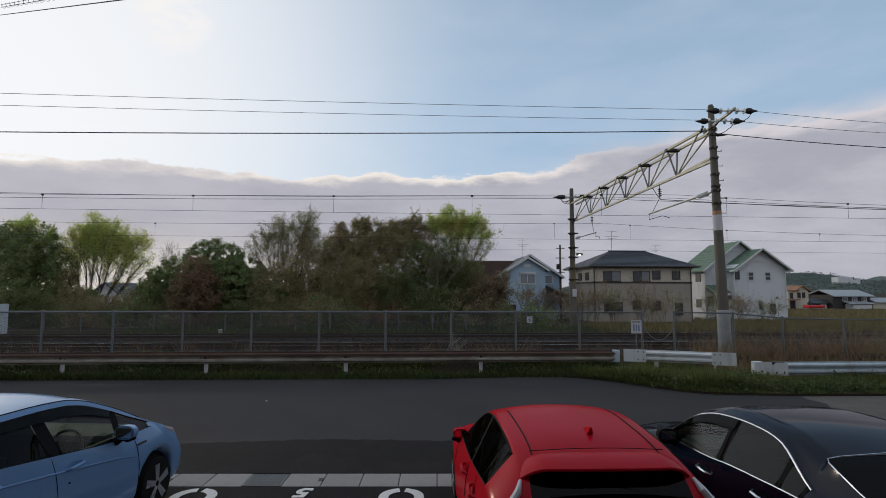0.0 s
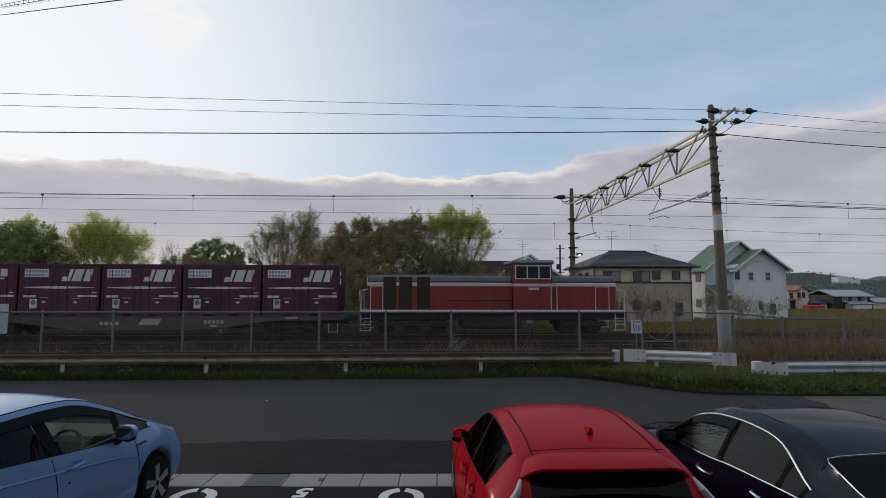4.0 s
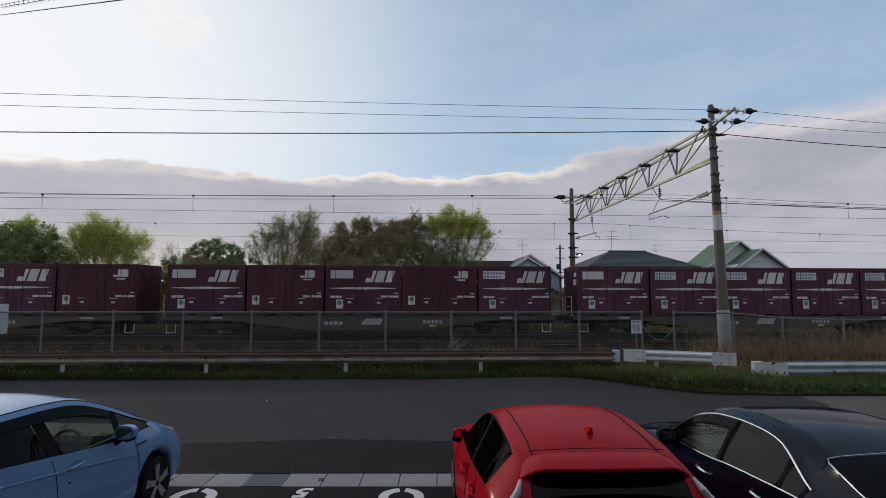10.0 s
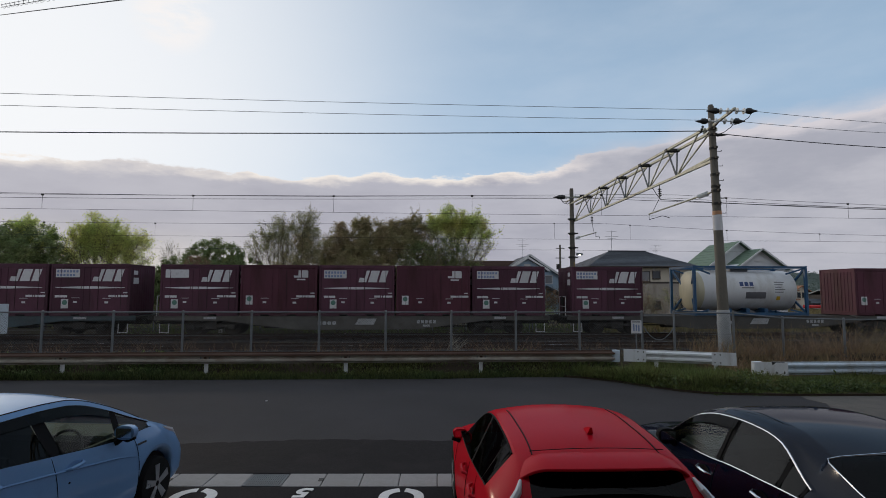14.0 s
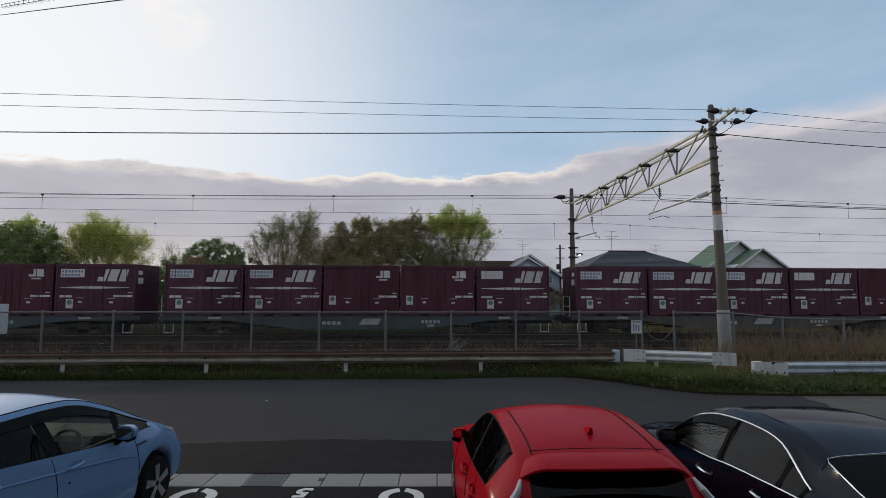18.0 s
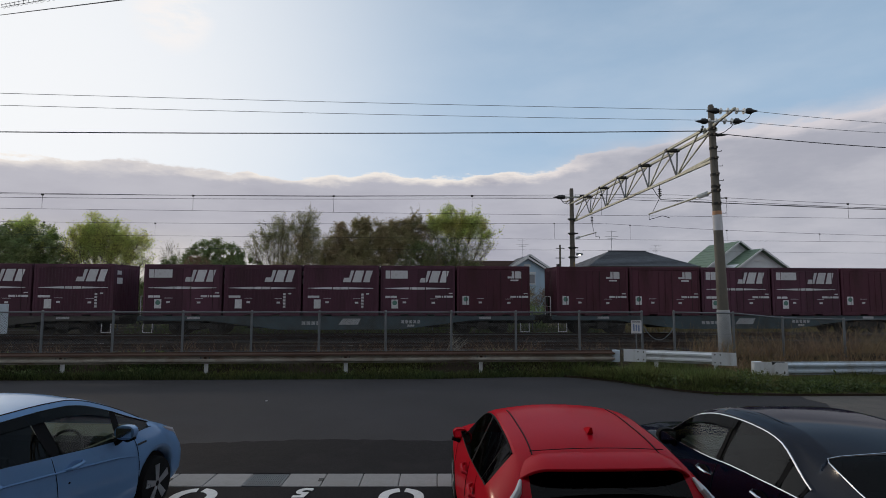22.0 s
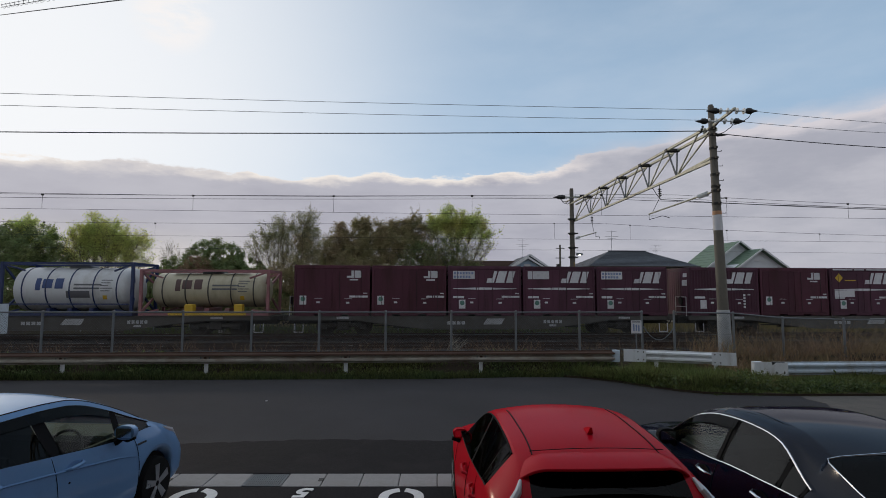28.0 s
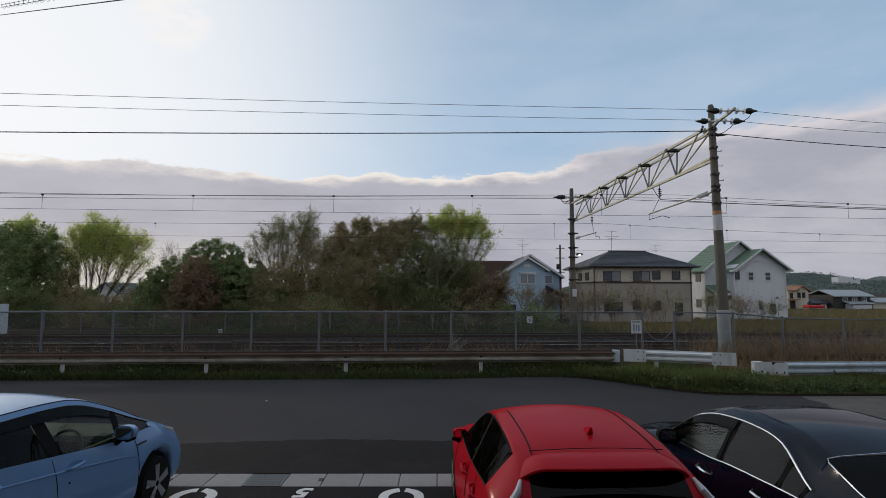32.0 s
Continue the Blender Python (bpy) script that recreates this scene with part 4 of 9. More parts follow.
def build_wires():
    px = 10.37
    fine = mat("fine_wire", (0.16, 0.17, 0.19), 0.6, 0.2, var=0.1, scale=1, bump=0)
    for y, za, zb, sag, zr, right in ((15.75, 8.36, 8.21, 0.20, 7.96, 0.84), (16.4, 8.24, 8.09, 0.22, 7.89, 0.75)):
        for ob in (span("power_line", "thin grey overhead power line", [(-45, y, za + 0.25), (px - 1.0, y, zb)], 0.0075, sag, 24),
                   span("power_line", "thin grey overhead power line", [(px + right - 0.2, y, zb - 0.02), (px + 8, y, zr - 0.14), (60, y, zr - 0.9)], 0.0075, 0.06, 20)):
            ob.data.materials[0] = fine
    span("power_line", "thick black overhead cable", [(-45, 16.9, 7.45), (px - 0.35, 16.95, 7.91)], 0.017, 0.36, 24)
    span("power_line", "thick black overhead cable", [(px + 0.1, 17.0, 7.84), (px + 8, 17.0, 7.42), (60, 17.0, 6.9)], 0.015, 0.06, 20)
    # each track: a messenger that sags from pole to pole over a level contact wire with droppers
    for y, zp, zl, zr, zc, drops in ((20.95, 6.49, 6.13, 5.99, 5.58, (-14.0, -8.4, -3.0, 2.5, 7.8, 13.1, 18.4, 23.7, 29.0)), (28.7, 6.28, 6.02, 5.70, 5.36, (-24.6, -19.0, -13.4, -7.7, -2.1, 3.4, 8.0, 12.3, 17.9, 23.4, 29.0))):
        def hang(x):
            if x < px:
                return zl + (zp - zl) * max(0.0, (x + 18) / (px + 18)) ** 2
            return zr + (zp - zr) * max(0.0, 1 - (x - px) / 22) ** 2
        xs = [-45 + i * 2.0 for i in range(54)]
        for dz, dy, label in ((0.0, 0.0, "sagging messenger wire over the track"), (-0.10, 0.2, "second messenger wire over the track")):
            if dz and y > 22:
                continue
            span("messenger_wire", label, [(x, y + dy, hang(x) + dz) for x in xs], 0.008, 0.0, 1)
        root = thing("contact_wire", "taut contact wire with vertical droppers", "wire", "overhead wires")
        part("conductor", Build().tube([(-45, y, zc), (0, y, zc - 0.01), (px, y, zc), (62, y, zc)], 0.0065, 5), M["wire"], root)
        for x in drops:
            d = part("dropper", Build().tube([(x, y, zc), (x, y, hang(x) - 0.02)], 0.006, 4), M["wire"], root)
            part("dropper_clamp", Build().box(x - 0.045, x + 0.045, y - 0.02, y + 0.02, hang(x) - 0.05, hang(x) + 0.02, 0.01), M["dark_steel"], d)
    span("power_line", "thick cable over the near track", [(px - 0.15, 21.5, 6.87), (px + 0.2, 21.5, 6.36), (px + 10, 21.5, 6.06), (62, 21.5, 5.5)], 0.016, 0.03, 12)
    # feeder on the far poles
    span("power_line", "thin feeder line beyond the tracks", [(-45, 33.0, 8.5), (9.4, 32.8, 8.46)], 0.012, 0.22)
    span("power_line", "thin feeder line beyond the tracks", [(11.2, 32.8, 8.42), (62, 33, 8.2)], 0.014, 0.3)
    span("power_line", "thin line low behind the tracks", [(-45, 34.5, 5.15), (10.2, 34.3, 5.2), (62, 34.5, 5.2)], 0.007, 0.05)
    # service cables that come in over the car park
    far_end, near_end = Vector((-12.22, 16.0, 10.65)), Vector((6.68, -1.2, 2.9))
    for dz, r in ((0.0, 0.011), (0.24, 0.008), (0.32, 0.006)):
        span("service_cable", "black service cable slung to the building", [far_end + Vector((0, 0, dz)), near_end + Vector((0, 0, dz * 1.2))], r, 0.0)
    b = Build()
    pts = []
    for i in range(420):
        p = far_end.lerp(near_end, i / 420) + Vector((0, 0, 0.27))
        pts.append(p + Vector((0, 0.05 * math.cos(i * 0.8), 0.07 * math.sin(i * 0.8))))
    b.tube(pts, 0.004, 4)
    tagged(part("service_cable", b, M["wire"]), "spiral hanger wire round the service cables", "wire", "overhead wires")


build_wires()


# ---- the train ----
TRAIN = []          # (thing, offset along the train from the locomotive's middle, height over the rail)
TY, TZ = TRACKS[1]
CL, CW, CH = 3.72, 2.45, 2.50
FACE = -CW / 2


def mark(name, poly, material, parent, y=FACE, t=0.004, label=""):
    return part(name, Build().prism(poly, y - t, y, "xz"), material, parent, label, smooth=0)


def rect(x0, x1, z0, z1):
    return [(x0, z0), (x1, z0), (x1, z1), (x0, z1)]


def slant_emblem(parent, x, z, s=1.0, y=FACE - 0.002):
    """Three white slanted shapes of an operator's emblem."""
    hook = [(0.02, 0.0), (0.40, 0.0), (0.58, 0.58), (0.42, 0.58), (0.33, 0.22), (0.08, 0.22)]
    block = [(0.48, 0.0), (0.94, 0.0), (0.94, 0.10), (1.08, 0.58), (0.66, 0.58)]
    flag = [(1.02, 0.0), (1.36, 0.0), (1.36, 0.12), (1.50, 0.58), (1.18, 0.58)]
    for q in (hook, block, flag):
        mark("emblem_shape", [(x + a * s, z + c * s) for a, c in q], M["white"], parent, y)


def block_emblem(parent, x, z, s=1.0, y=FACE - 0.002):
    """Two white shapes of an operator's emblem and a short bar."""
    mark("emblem_shape", [(x + a * s, z + c * s) for a, c in ((0, 0.10), (0, 0), (0.34, 0), (0.34, 0.36), (0.22, 0.36), (0.22, 0.10))], M["white"], parent, y)
    mark("emblem_shape", [(x + a * s, z + c * s) for a, c in ((0.38, 0.0), (0.72, 0.0), (0.72, 0.30), (0.66, 0.36), (0.38, 0.36))], M["white"], parent, y)
    mark("text_bar", [(x + a * s, z + c * s) for a, c in rect(0.14, 0.56, -0.13, -0.06)], M["white"], parent, y)


def end_mark(parent, side, y0, y1, z0, z1, material):
    x = side * (CL / 2 + 0.002)
    part("end_mark", Build().box(min(x, x + side * 0.004), max(x, x + side * 0.004), y0, y1, z0, z1), material, parent)


def make_container(kind, label):
    root = thing("freight_container", label, "container", "freight containers")
    paint = M["maroon"] if kind in ("J", "S") else M["purple"]
    h = CL / 2
    part("body", Build().box(-h + 0.02, h - 0.02, FACE + 0.025, -FACE - 0.02, 0.06, CH - 0.03, 0.02), paint, root)
    part("roof", Build().box(-h + 0.01, h - 0.01, FACE + 0.01, -FACE - 0.01, CH - 0.05, CH, 0.012), paint, root)
    part("base_frame", Build().box(-h, -0.85, FACE + 0.004, -FACE, 0.0, 0.15, 0.012).box(-0.45, 0.45, FACE + 0.004, -FACE, 0.0, 0.15, 0.012).box(0.85, h, FACE + 0.004, -FACE, 0.0, 0.15, 0.012).box(-h, h, FACE + 0.03, -FACE - 0.03, 0.1, 0.16), paint, root)
    for sx in (-1, 1):
        for sy in (-1, 1):
            x0, x1 = sorted((sx * h, sx * (h - 0.11)))
            y0, y1 = sorted((sy * -FACE, sy * (-FACE - 0.11)))
            part("corner_post", Build().box(x0, x1, y0, y1, 0.0, CH - 0.01, 0.015), paint, root)
    part("top_rail", Build().box(-h + 0.1, h - 0.1, FACE + 0.003, FACE + 0.06, CH - 0.17, CH - 0.02, 0.01), paint, root)
    # side doors with hinges and lock rods
    if kind in ("N", "S"):
        prof = [(-h + 0.12, FACE + 0.03)]
        for i in range(22):
            x = -h + 0.2 + i * 0.155
            prof += [(x, FACE + 0.024), (x + 0.02, FACE + 0.006), (x + 0.07, FACE + 0.006), (x + 0.09, FACE + 0.024)]
        ribs = Build().prism(prof + [(h - 0.12, FACE + 0.03), (h - 0.12, FACE + 0.05), (-h + 0.12, FACE + 0.05)], 0.2, CH - 0.2, "xy")
        part("ribbed_side", ribs, paint, root)
    else:
        for i, (x0, x1) in enumerate(((-h + 0.13, -0.02), (0.02, h - 0.13))):
            d = part("side_door", Build().box(x0, x1, FACE + 0.006, FACE + 0.03, 0.18, CH - 0.19, 0.008), paint, root)
            for x in (x0 + 0.35, x1 - 0.30):
                part("lock_rod", Build().tube([(x, FACE - 0.006, 0.22), (x, FACE - 0.006, CH - 0.25)], 0.012, 5), M["seam"] if i else paint, d)
    for s in (-1, 1):
        prof = []
        for i in range(9):
            y = -0.98 + i * 0.23
            prof += [(s * (h - 0.019), y), (s * (h - 0.002), y + 0.02), (s * (h - 0.002), y + 0.11), (s * (h - 0.019), y + 0.13)]
        rb = Build().prism(prof + [(s * (h - 0.03), 1.05), (s * (h - 0.03), -1.0)], 0.2, CH - 0.2, "xy")
        part("end_panel", rb, paint, root)
        if kind != "J":
            end_mark(root, s, -0.95, -0.55, 2.0, 2.2, M["white"])
            end_mark(root, s, -0.95, -0.45, 1.55, 1.85, M["white"])
    x0 = -h
    if kind in ("T", "B", "X"):
        if kind == "X":
            mark("placard", rect(x0 + 0.25, x0 + 1.35, 0.98, 1.32), M["white"], root, FACE - 0.002)
            mark("warning_diamond", [(x0 + 0.30, 1.98), (x0 + 0.52, 1.74), (x0 + 0.74, 1.98), (x0 + 0.52, 2.22)], M["yellow"], root, FACE - 0.002, label="yellow hazard diamond")
            mark("text_bar", rect(x0 + 0.85, x0 + 1.45, 1.82, 1.87), M["yellow"], root, FACE - 0.002)
            mark("stripe", rect(x0 + 0.2, x0 + 1.3, 2.38, 2.44), M["white"], root, FACE - 0.002)
            mark("stripe", rect(x0 + 1.4, x0 + 1.95, 2.38, 2.44), M["white"], root, FACE - 0.002)
            mark("stripe", rect(x0 + 2.05, x0 + 3.4, 2.38, 2.44), M["white"], root, FACE - 0.002)
        else:
            pl = mark("placard", rect(x0 + 0.24, x0 + 1.34, 1.85, 2.25), M["white"], root, FACE - 0.002)
            if kind == "T":
                for z, n in ((2.08, 7), (1.90, 6)):
                    for i in range(n):
                        xa = x0 + 0.29 + i * 0.147
                        mark("text_bar", rect(xa, xa + 0.10, z, z + 0.11), M["letter_blue"], pl, FACE - 0.007, 0.002)
    if kind in ("T", "B", "N", "X"):
        slant_emblem(root, x0 + 1.92, 1.66)
        for a, c, ha, hc in ((0.24, 1.42, 0.012, 0.055), (1.46, 1.80, 0.055, 0.06), (1.83, 2.22, 0.06, 0.055), (2.26, 3.46, 0.05, 0.012)):
            mark("stripe", [(x0 + a, 1.36 - ha), (x0 + c, 1.36 - hc), (x0 + c, 1.36 + hc), (x0 + a, 1.36 + ha)], M["white"], root, FACE - 0.002)
        mark("text_bar", rect(x0 + 0.24, x0 + 0.80, 0.88, 0.99), M["white"], root, FACE - 0.002)
    elif kind == "J":
        block_emblem(root, x0 + 2.58, 1.88)
    else:
        mark("placard", rect(x0 + 0.45, x0 + 1.55, 1.85, 2.25), M["white"], root, FACE - 0.002)
        slant_emblem(root, x0 + 2.45, 1.98, 0.5)
        mark("text_bar", rect(x0 + 0.45, x0 + 1.0, 0.88, 0.99), M["white"], root, FACE - 0.002)
    tx = x0 + (0.28 if kind == "J" else 0.54)
    tg = mark("tag", rect(tx, tx + 0.33, 0.36 if kind != "J" else 0.55, 0.80 if kind != "J" else 0.99), M["white"], root, FACE - 0.002)
    zc = 0.64 if kind != "J" else 0.83
    if kind != "N":
        mark("tag_disc", [(tx + 0.165 + 0.12 * math.cos(a), zc + 0.12 * math.sin(a)) for a in [i * 0.5236 for i in range(12)]], M["green_tag"], tg, FACE - 0.007, 0.002, "green disc")
    if kind in ("J", "T", "B", "X"):
        for xa, xb in ((2.72, 3.02), (3.06, 3.12), (3.16, 3.62)):
            mark("number_bar", rect(x0 + xa, x0 + xb, 0.90, 1.00), M["white"], root, FACE - 0.002)
        mark("number_bar", rect(x0 + 3.40, x0 + 3.60, 1.09, 1.14), M["white"], root, FACE - 0.002)
    else:
        for i in range(5):
            mark("number_bar", rect(x0 + 2.86, x0 + 2.98, 0.40 + i * 0.15, 0.50 + i * 0.15), M["white"], root, FACE - 0.002)
        mark("number_bar", rect(x0 + 3.1, x0 + 3.25, 1.05, 1.12), M["white"], root, FACE - 0.002)
    for xa, za in ((1.10, 0.62), (2.55, 0.60)):
        mark("number_bar", rect(x0 + xa, x0 + xa + 0.17, za, za + 0.09), M["white"], root, FACE - 0.002)
        mark("number_bar", rect(x0 + xa - 0.1, x0 + xa + 0.28, za + 0.23, za + 0.25), M["white"], root, FACE - 0.002)
    return root


LABELS = {
    "J": "plain maroon freight container with two-part white emblem",
    "T": "purple-maroon freight container with lettered white placard and stripe",
    "B": "purple-maroon freight container with blank white placard and stripe",
    "N": "purple-maroon ribbed freight container with white emblem and stripe",
    "S": "maroon ribbed freight container with placard and small emblem",
    "X": "dark purple freight container with yellow hazard diamond",
}


def tank(kind):
    """A twenty-foot tank in its frame; origin in the middle of its base."""
    L2, W2 = 3.03, 1.22
    spec = {
        "blue": ("tank_blue", "frame_blue", 2.35, "solid blue chemical tank on a blue base with white seal"),
        "canopy": ("tank_steel", "frame_blue", 2.59, "grey tank with blue top cover in a blue frame"),
        "band": ("tank_white", "frame_blue", 2.59, "white banded tank container in a blue steel frame"),
        "plain": ("tank_white", "frame_blue", 2.59, "smooth white tank container in a blue steel frame"),
        "amber": ("tank_white", "frame_dark", 2.50, "white banded tank with amber emblem in dark frame"),
        "navy": ("tank_white", "frame_navy", 2.59, "white banded tank container in a navy steel frame"),
        "cream": ("tank_cream", "frame_pink", 2.26, "cream tank container in a faded red frame"),
    }[kind]
    skin, fr, ht, label = M[spec[0]], M[spec[1]], spec[2], spec[3]
    root = thing("tank_container", label, "tank container", "tank containers")
    r = {"blue": 1.0, "cream": 0.86, "plain": 1.06, "canopy": 1.08}.get(kind, 1.08)
    zc = {"blue": 1.32, "cream": 1.26, "plain": 1.30}.get(kind, 1.28)
    half = {"plain": 2.86, "blue": 2.95}.get(kind, 2.90)
    dome = 0.16 if kind == "blue" else (0.22 if kind == "plain" else 0.42)
    prof = [(-half + dome * (1 - math.cos(a)), r * math.sin(a)) for a in [i * math.pi / 16 for i in range(1, 9)]]
    prof += [(-x, q) for x, q in prof[::-1]]
    body = part("tank", Build().lathe(prof, "x", (0, 0, zc), 40), skin, root)
    if kind in ("band", "plain"):
        part("end_cap", Build().lathe([(x - 0.004, q + 0.004) for x, q in prof[:8]] + [(-half + dome + 0.25, r + 0.004)], "x", (0, 0, zc), 40), M["tank_cream"], body, "yellowed cream end dome")
    dark = M["frame_navy"] if kind == "navy" else M["frame_dark"]
    if kind in ("band", "navy", "cream", "amber"):
        for x in [-2.2 + i * 1.1 for i in range(5)]:
            part("band", Build().lathe([(x - 0.03, r + 0.004), (x - 0.028, r + 0.018), (x + 0.028, r + 0.018), (x + 0.03, r + 0.004)], "x", (0, 0, zc), 40), dark if kind != "cream" else M["frame_dark"], body)
    if kind != "blue":
        for s in (-1, 1):
            e = Build()
            x = s * L2
            for y in (-W2, W2):
                e.beam((x, y, 0), (x, y, ht), 0.13, 0.13)
            e.beam((x, -W2, ht - 0.06), (x, W2, ht - 0.06), 0.11)
            e.beam((x, -W2, 0.07), (x, W2, 0.07), 0.13)
            for y in (-1, 1):
                e.beam((x, y * W2, ht - 0.1), (x - s * 0.25, y * 0.55, zc + 0.35), 0.09)
                e.beam((x, y * W2, 0.1), (x - s * 0.25, y * 0.55, zc - 0.45), 0.09)
            part("end_frame", e, fr, root)
            for y in (-1, 1):
                part("diagonal_brace", Build().beam((s * (L2 - 0.05), y * W2, ht - 0.12), (s * (L2 - 0.95), y * W2 * 0.86, ht - 0.42), 0.08), fr, root)
                part("diagonal_brace", Build().beam((s * (L2 - 0.05), y * W2, 0.10), (s * (L2 - 0.8), y * W2 * 0.9, 0.3), 0.08), fr, root)
        for y in (-W2, W2):
            if kind != "amber":
                part("top_side_rail", Build().beam((-L2, y, ht - 0.06), (L2, y, ht - 0.06), 0.09, 0.10), fr, root)
            part("bottom_side_rail", Build().beam((-L2, y, 0.08), (L2, y, 0.08), 0.10, 0.14), fr, root)
        w = part("walkway", Build().box(-1.9, 1.9, -0.55, -0.15, ht - 0.10, ht - 0.06).box(-0.5, 0.5, -0.3, 0.5, zc + r - 0.06, zc + r + 0.10, 0.03), M["galv"], root)
        for x in (-1.0, 0.0, 1.0):
            part("saddle", Build().box(x - 0.1, x + 0.1, -0.95, 0.95, 0.05, 0.36), fr, root)
    fy = lambda z: -math.sqrt(max(0.01, r * r - (z - zc) ** 2)) - 0.012

    def wrap(name, x0, x1, z0, z1, material, label=""):
        b = Build()
        n = max(2, int((z1 - z0) / 0.07))
        vs = [(x, fy(z0 + (z1 - z0) * i / n) - d, z0 + (z1 - z0) * i / n) for d in (0, -0.02) for x in (x0, x1) for i in range(n + 1)]
        fs = []
        for i in range(n):
            fs.append((i, i + 1, n + 2 + i, n + 1 + i))
        b.add(vs[:2 * (n + 1)], fs)
        return part(name, b, material, body, label)

    if kind == "blue":
        part("skid", Build().box(-3.0, 3.0, -1.2, 1.2, 0.0, 0.26, 0.02), fr, root)
        for x in (-2.4, -0.9, 0.9, 2.4):
            part("saddle", Build().box(x - 0.14, x + 0.14, -1.05, 1.05, 0.22, 0.85, 0.02), fr, root)
        part("hazard_strip", Build().box(-1.4, 1.4, -1.21, -1.2, 0.03, 0.14), M["hazard"], root, "yellow and black strip")
        part("manhole_deck", Build().box(-2.6, 2.6, -0.4, 0.4, zc + r - 0.06, zc + r + 0.05, 0.02), fr, root)
        for x in (-1.7, -1.2, -0.6):
            part("pipe", Build().tube([(x - 0.4, -1.0, 0.5), (x, -1.03, 0.62), (x + 0.4, -1.0, 0.45)], 0.03, 6), M["dark_steel"], root)
        ring = Build()
        pts = [(-0.4 + 0.36 * math.cos(a), 1.42 + 0.36 * math.sin(a)) for a in [i * math.pi / 12 for i in range(25)]]
        ring.tube([(x, fy(z) - 0.005, z) for x, z in pts], 0.022, 5)
        part("seal_ring", ring, M["white"], body, "white ring emblem")
        wrap("seal", -0.58, -0.22, 1.25, 1.58, M["letter_blue"])
        for i in range(9):
            wrap("text_bar", 0.95 + i * 0.2, 1.09 + i * 0.2, 1.36, 1.5, M["white"])
        wrap("text_bar", 1.2, 2.5, 1.22, 1.27, M["white"])
        wrap("text_bar", -2.1, -1.3, 1.36, 1.43, M["white"])
        part("ladder", Build().beam((0.45, -1.02, 0.4), (0.45, -0.9, 1.9), 0.03).beam((0.75, -1.02, 0.4), (0.75, -0.9, 1.9), 0.03), fr, root)
    elif kind == "canopy":
        cov = Build()
        a0, a1 = math.radians(20), math.radians(160)
        seg = [a0 + (a1 - a0) * i / 20 for i in range(21)]
        vs = [(x, (r + q) * -math.cos(a), zc + (r + q) * math.sin(a)) for q in (0.02, 0.05) for x in (-2.3, 2.3) for a in seg]
        fs = []
        for o in (0, 42):
            fs += [(o + i, o + i + 1, o + 21 + i + 1, o + 21 + i) for i in range(20)]
        for x in (0, 21):
            fs += [(x + i, x + i + 1, 42 + x + i + 1, 42 + x + i) for i in range(20)]
        fs += [(0, 21, 63, 42), (20, 41, 83, 62)]
        cov.add(vs, fs)
        part("top_cover", cov, M["tank_blue"], root, "bright blue top cover")
        part("end_box", Build().box(3.08, 3.30, -0.9, 0.6, 0.3, 2.2, 0.03), M["loco_grey"], root, "dark grey fittings cabinet")
        for i in range(9):
            wrap("text_bar", 0.45 + i * 0.19, 0.58 + i * 0.19, 1.36, 1.5, M["grey_print"])
        wrap("text_bar", -0.7, 1.0, 1.12, 1.20, mat("red_print", (0.35, 0.10, 0.10), 0.6, bump=0))
        for i in range(4):
            wrap("text_bar", -0.4 + i * 0.28, -0.2 + i * 0.28, 0.88, 1.03, M["grey_print"])
        wrap("hazard_mark", -1.85, -1.45, 1.1, 1.45, M["dark_steel"], "dark hazard diamond")
    else:
        ink = M["brown_print"] if kind == "cream" else (M["navy_print"] if kind in ("navy", "band", "plain") else M["grey_print"])
        if kind in ("navy", "cream"):
            for x0, x1, z0, z1 in ((-1.58, -1.34, -0.24, 0.34), (-1.26, -0.80, -0.14, 0.30), (-0.68, -0.30, -0.16, 0.34)):
                wrap("emblem_shape", x0, x1, zc + 0.18 + z0, zc + 0.18 + z1, ink)
            if kind == "navy":
                part("lower_rail", Build().beam((-2.9, -W2, 0.56), (2.9, -W2, 0.56), 0.06), fr, root)
            else:
                for x in (-0.75, 1.6):
                    part("base_lug", Build().box(x - 0.2, x + 0.2, -1.25, -0.85, 0.14, 0.55, 0.02), M["yellow"], root, "yellow lug")
                part("base_strip", Build().box(-1.7, 2.0, -1.285, -1.27, 0.02, 0.16), M["yellow"], root, "yellow strip")
            for i in range(2):
                wrap("text_bar", 0.2, 1.5 - i * 0.1, zc + 0.18 - i * 0.18, zc + 0.26 - i * 0.18, M["grey_print"])
        elif kind == "amber":
            wrap("emblem_shape", -0.95, -0.15, zc + 0.0, zc + 0.34, M["yellow"], "amber emblem panel")
            wrap("emblem_shape", -0.75, -0.55, zc - 0.12, zc + 0.45, M["yellow"])
            part("lower_rail", Build().beam((-3.0, -W2, 0.72), (3.0, -W2, 0.72), 0.08), fr, root)
        else:
            for i in range(3):
                wrap("emblem_shape", -0.45 + i * 0.27, -0.25 + i * 0.27, zc + 0.24, zc + 0.45, ink)
            wrap("text_bar", -0.35, 0.3, zc + 0.12, zc + 0.17, M["grey_print"])
        if kind != "cream":
            wrap("data_panel", -0.15 if kind != "amber" else 0.2, 0.95 if kind != "amber" else 1.15, zc - 0.42, zc - 0.08, M["grey_print"], "dark grey data panel")
        for i in range(5):
            wrap("text_bar", 1.45, 2.0 - (i % 3) * 0.1, zc + 0.42 - i * 0.13, zc + 0.46 - i * 0.13, M["grey_print"])
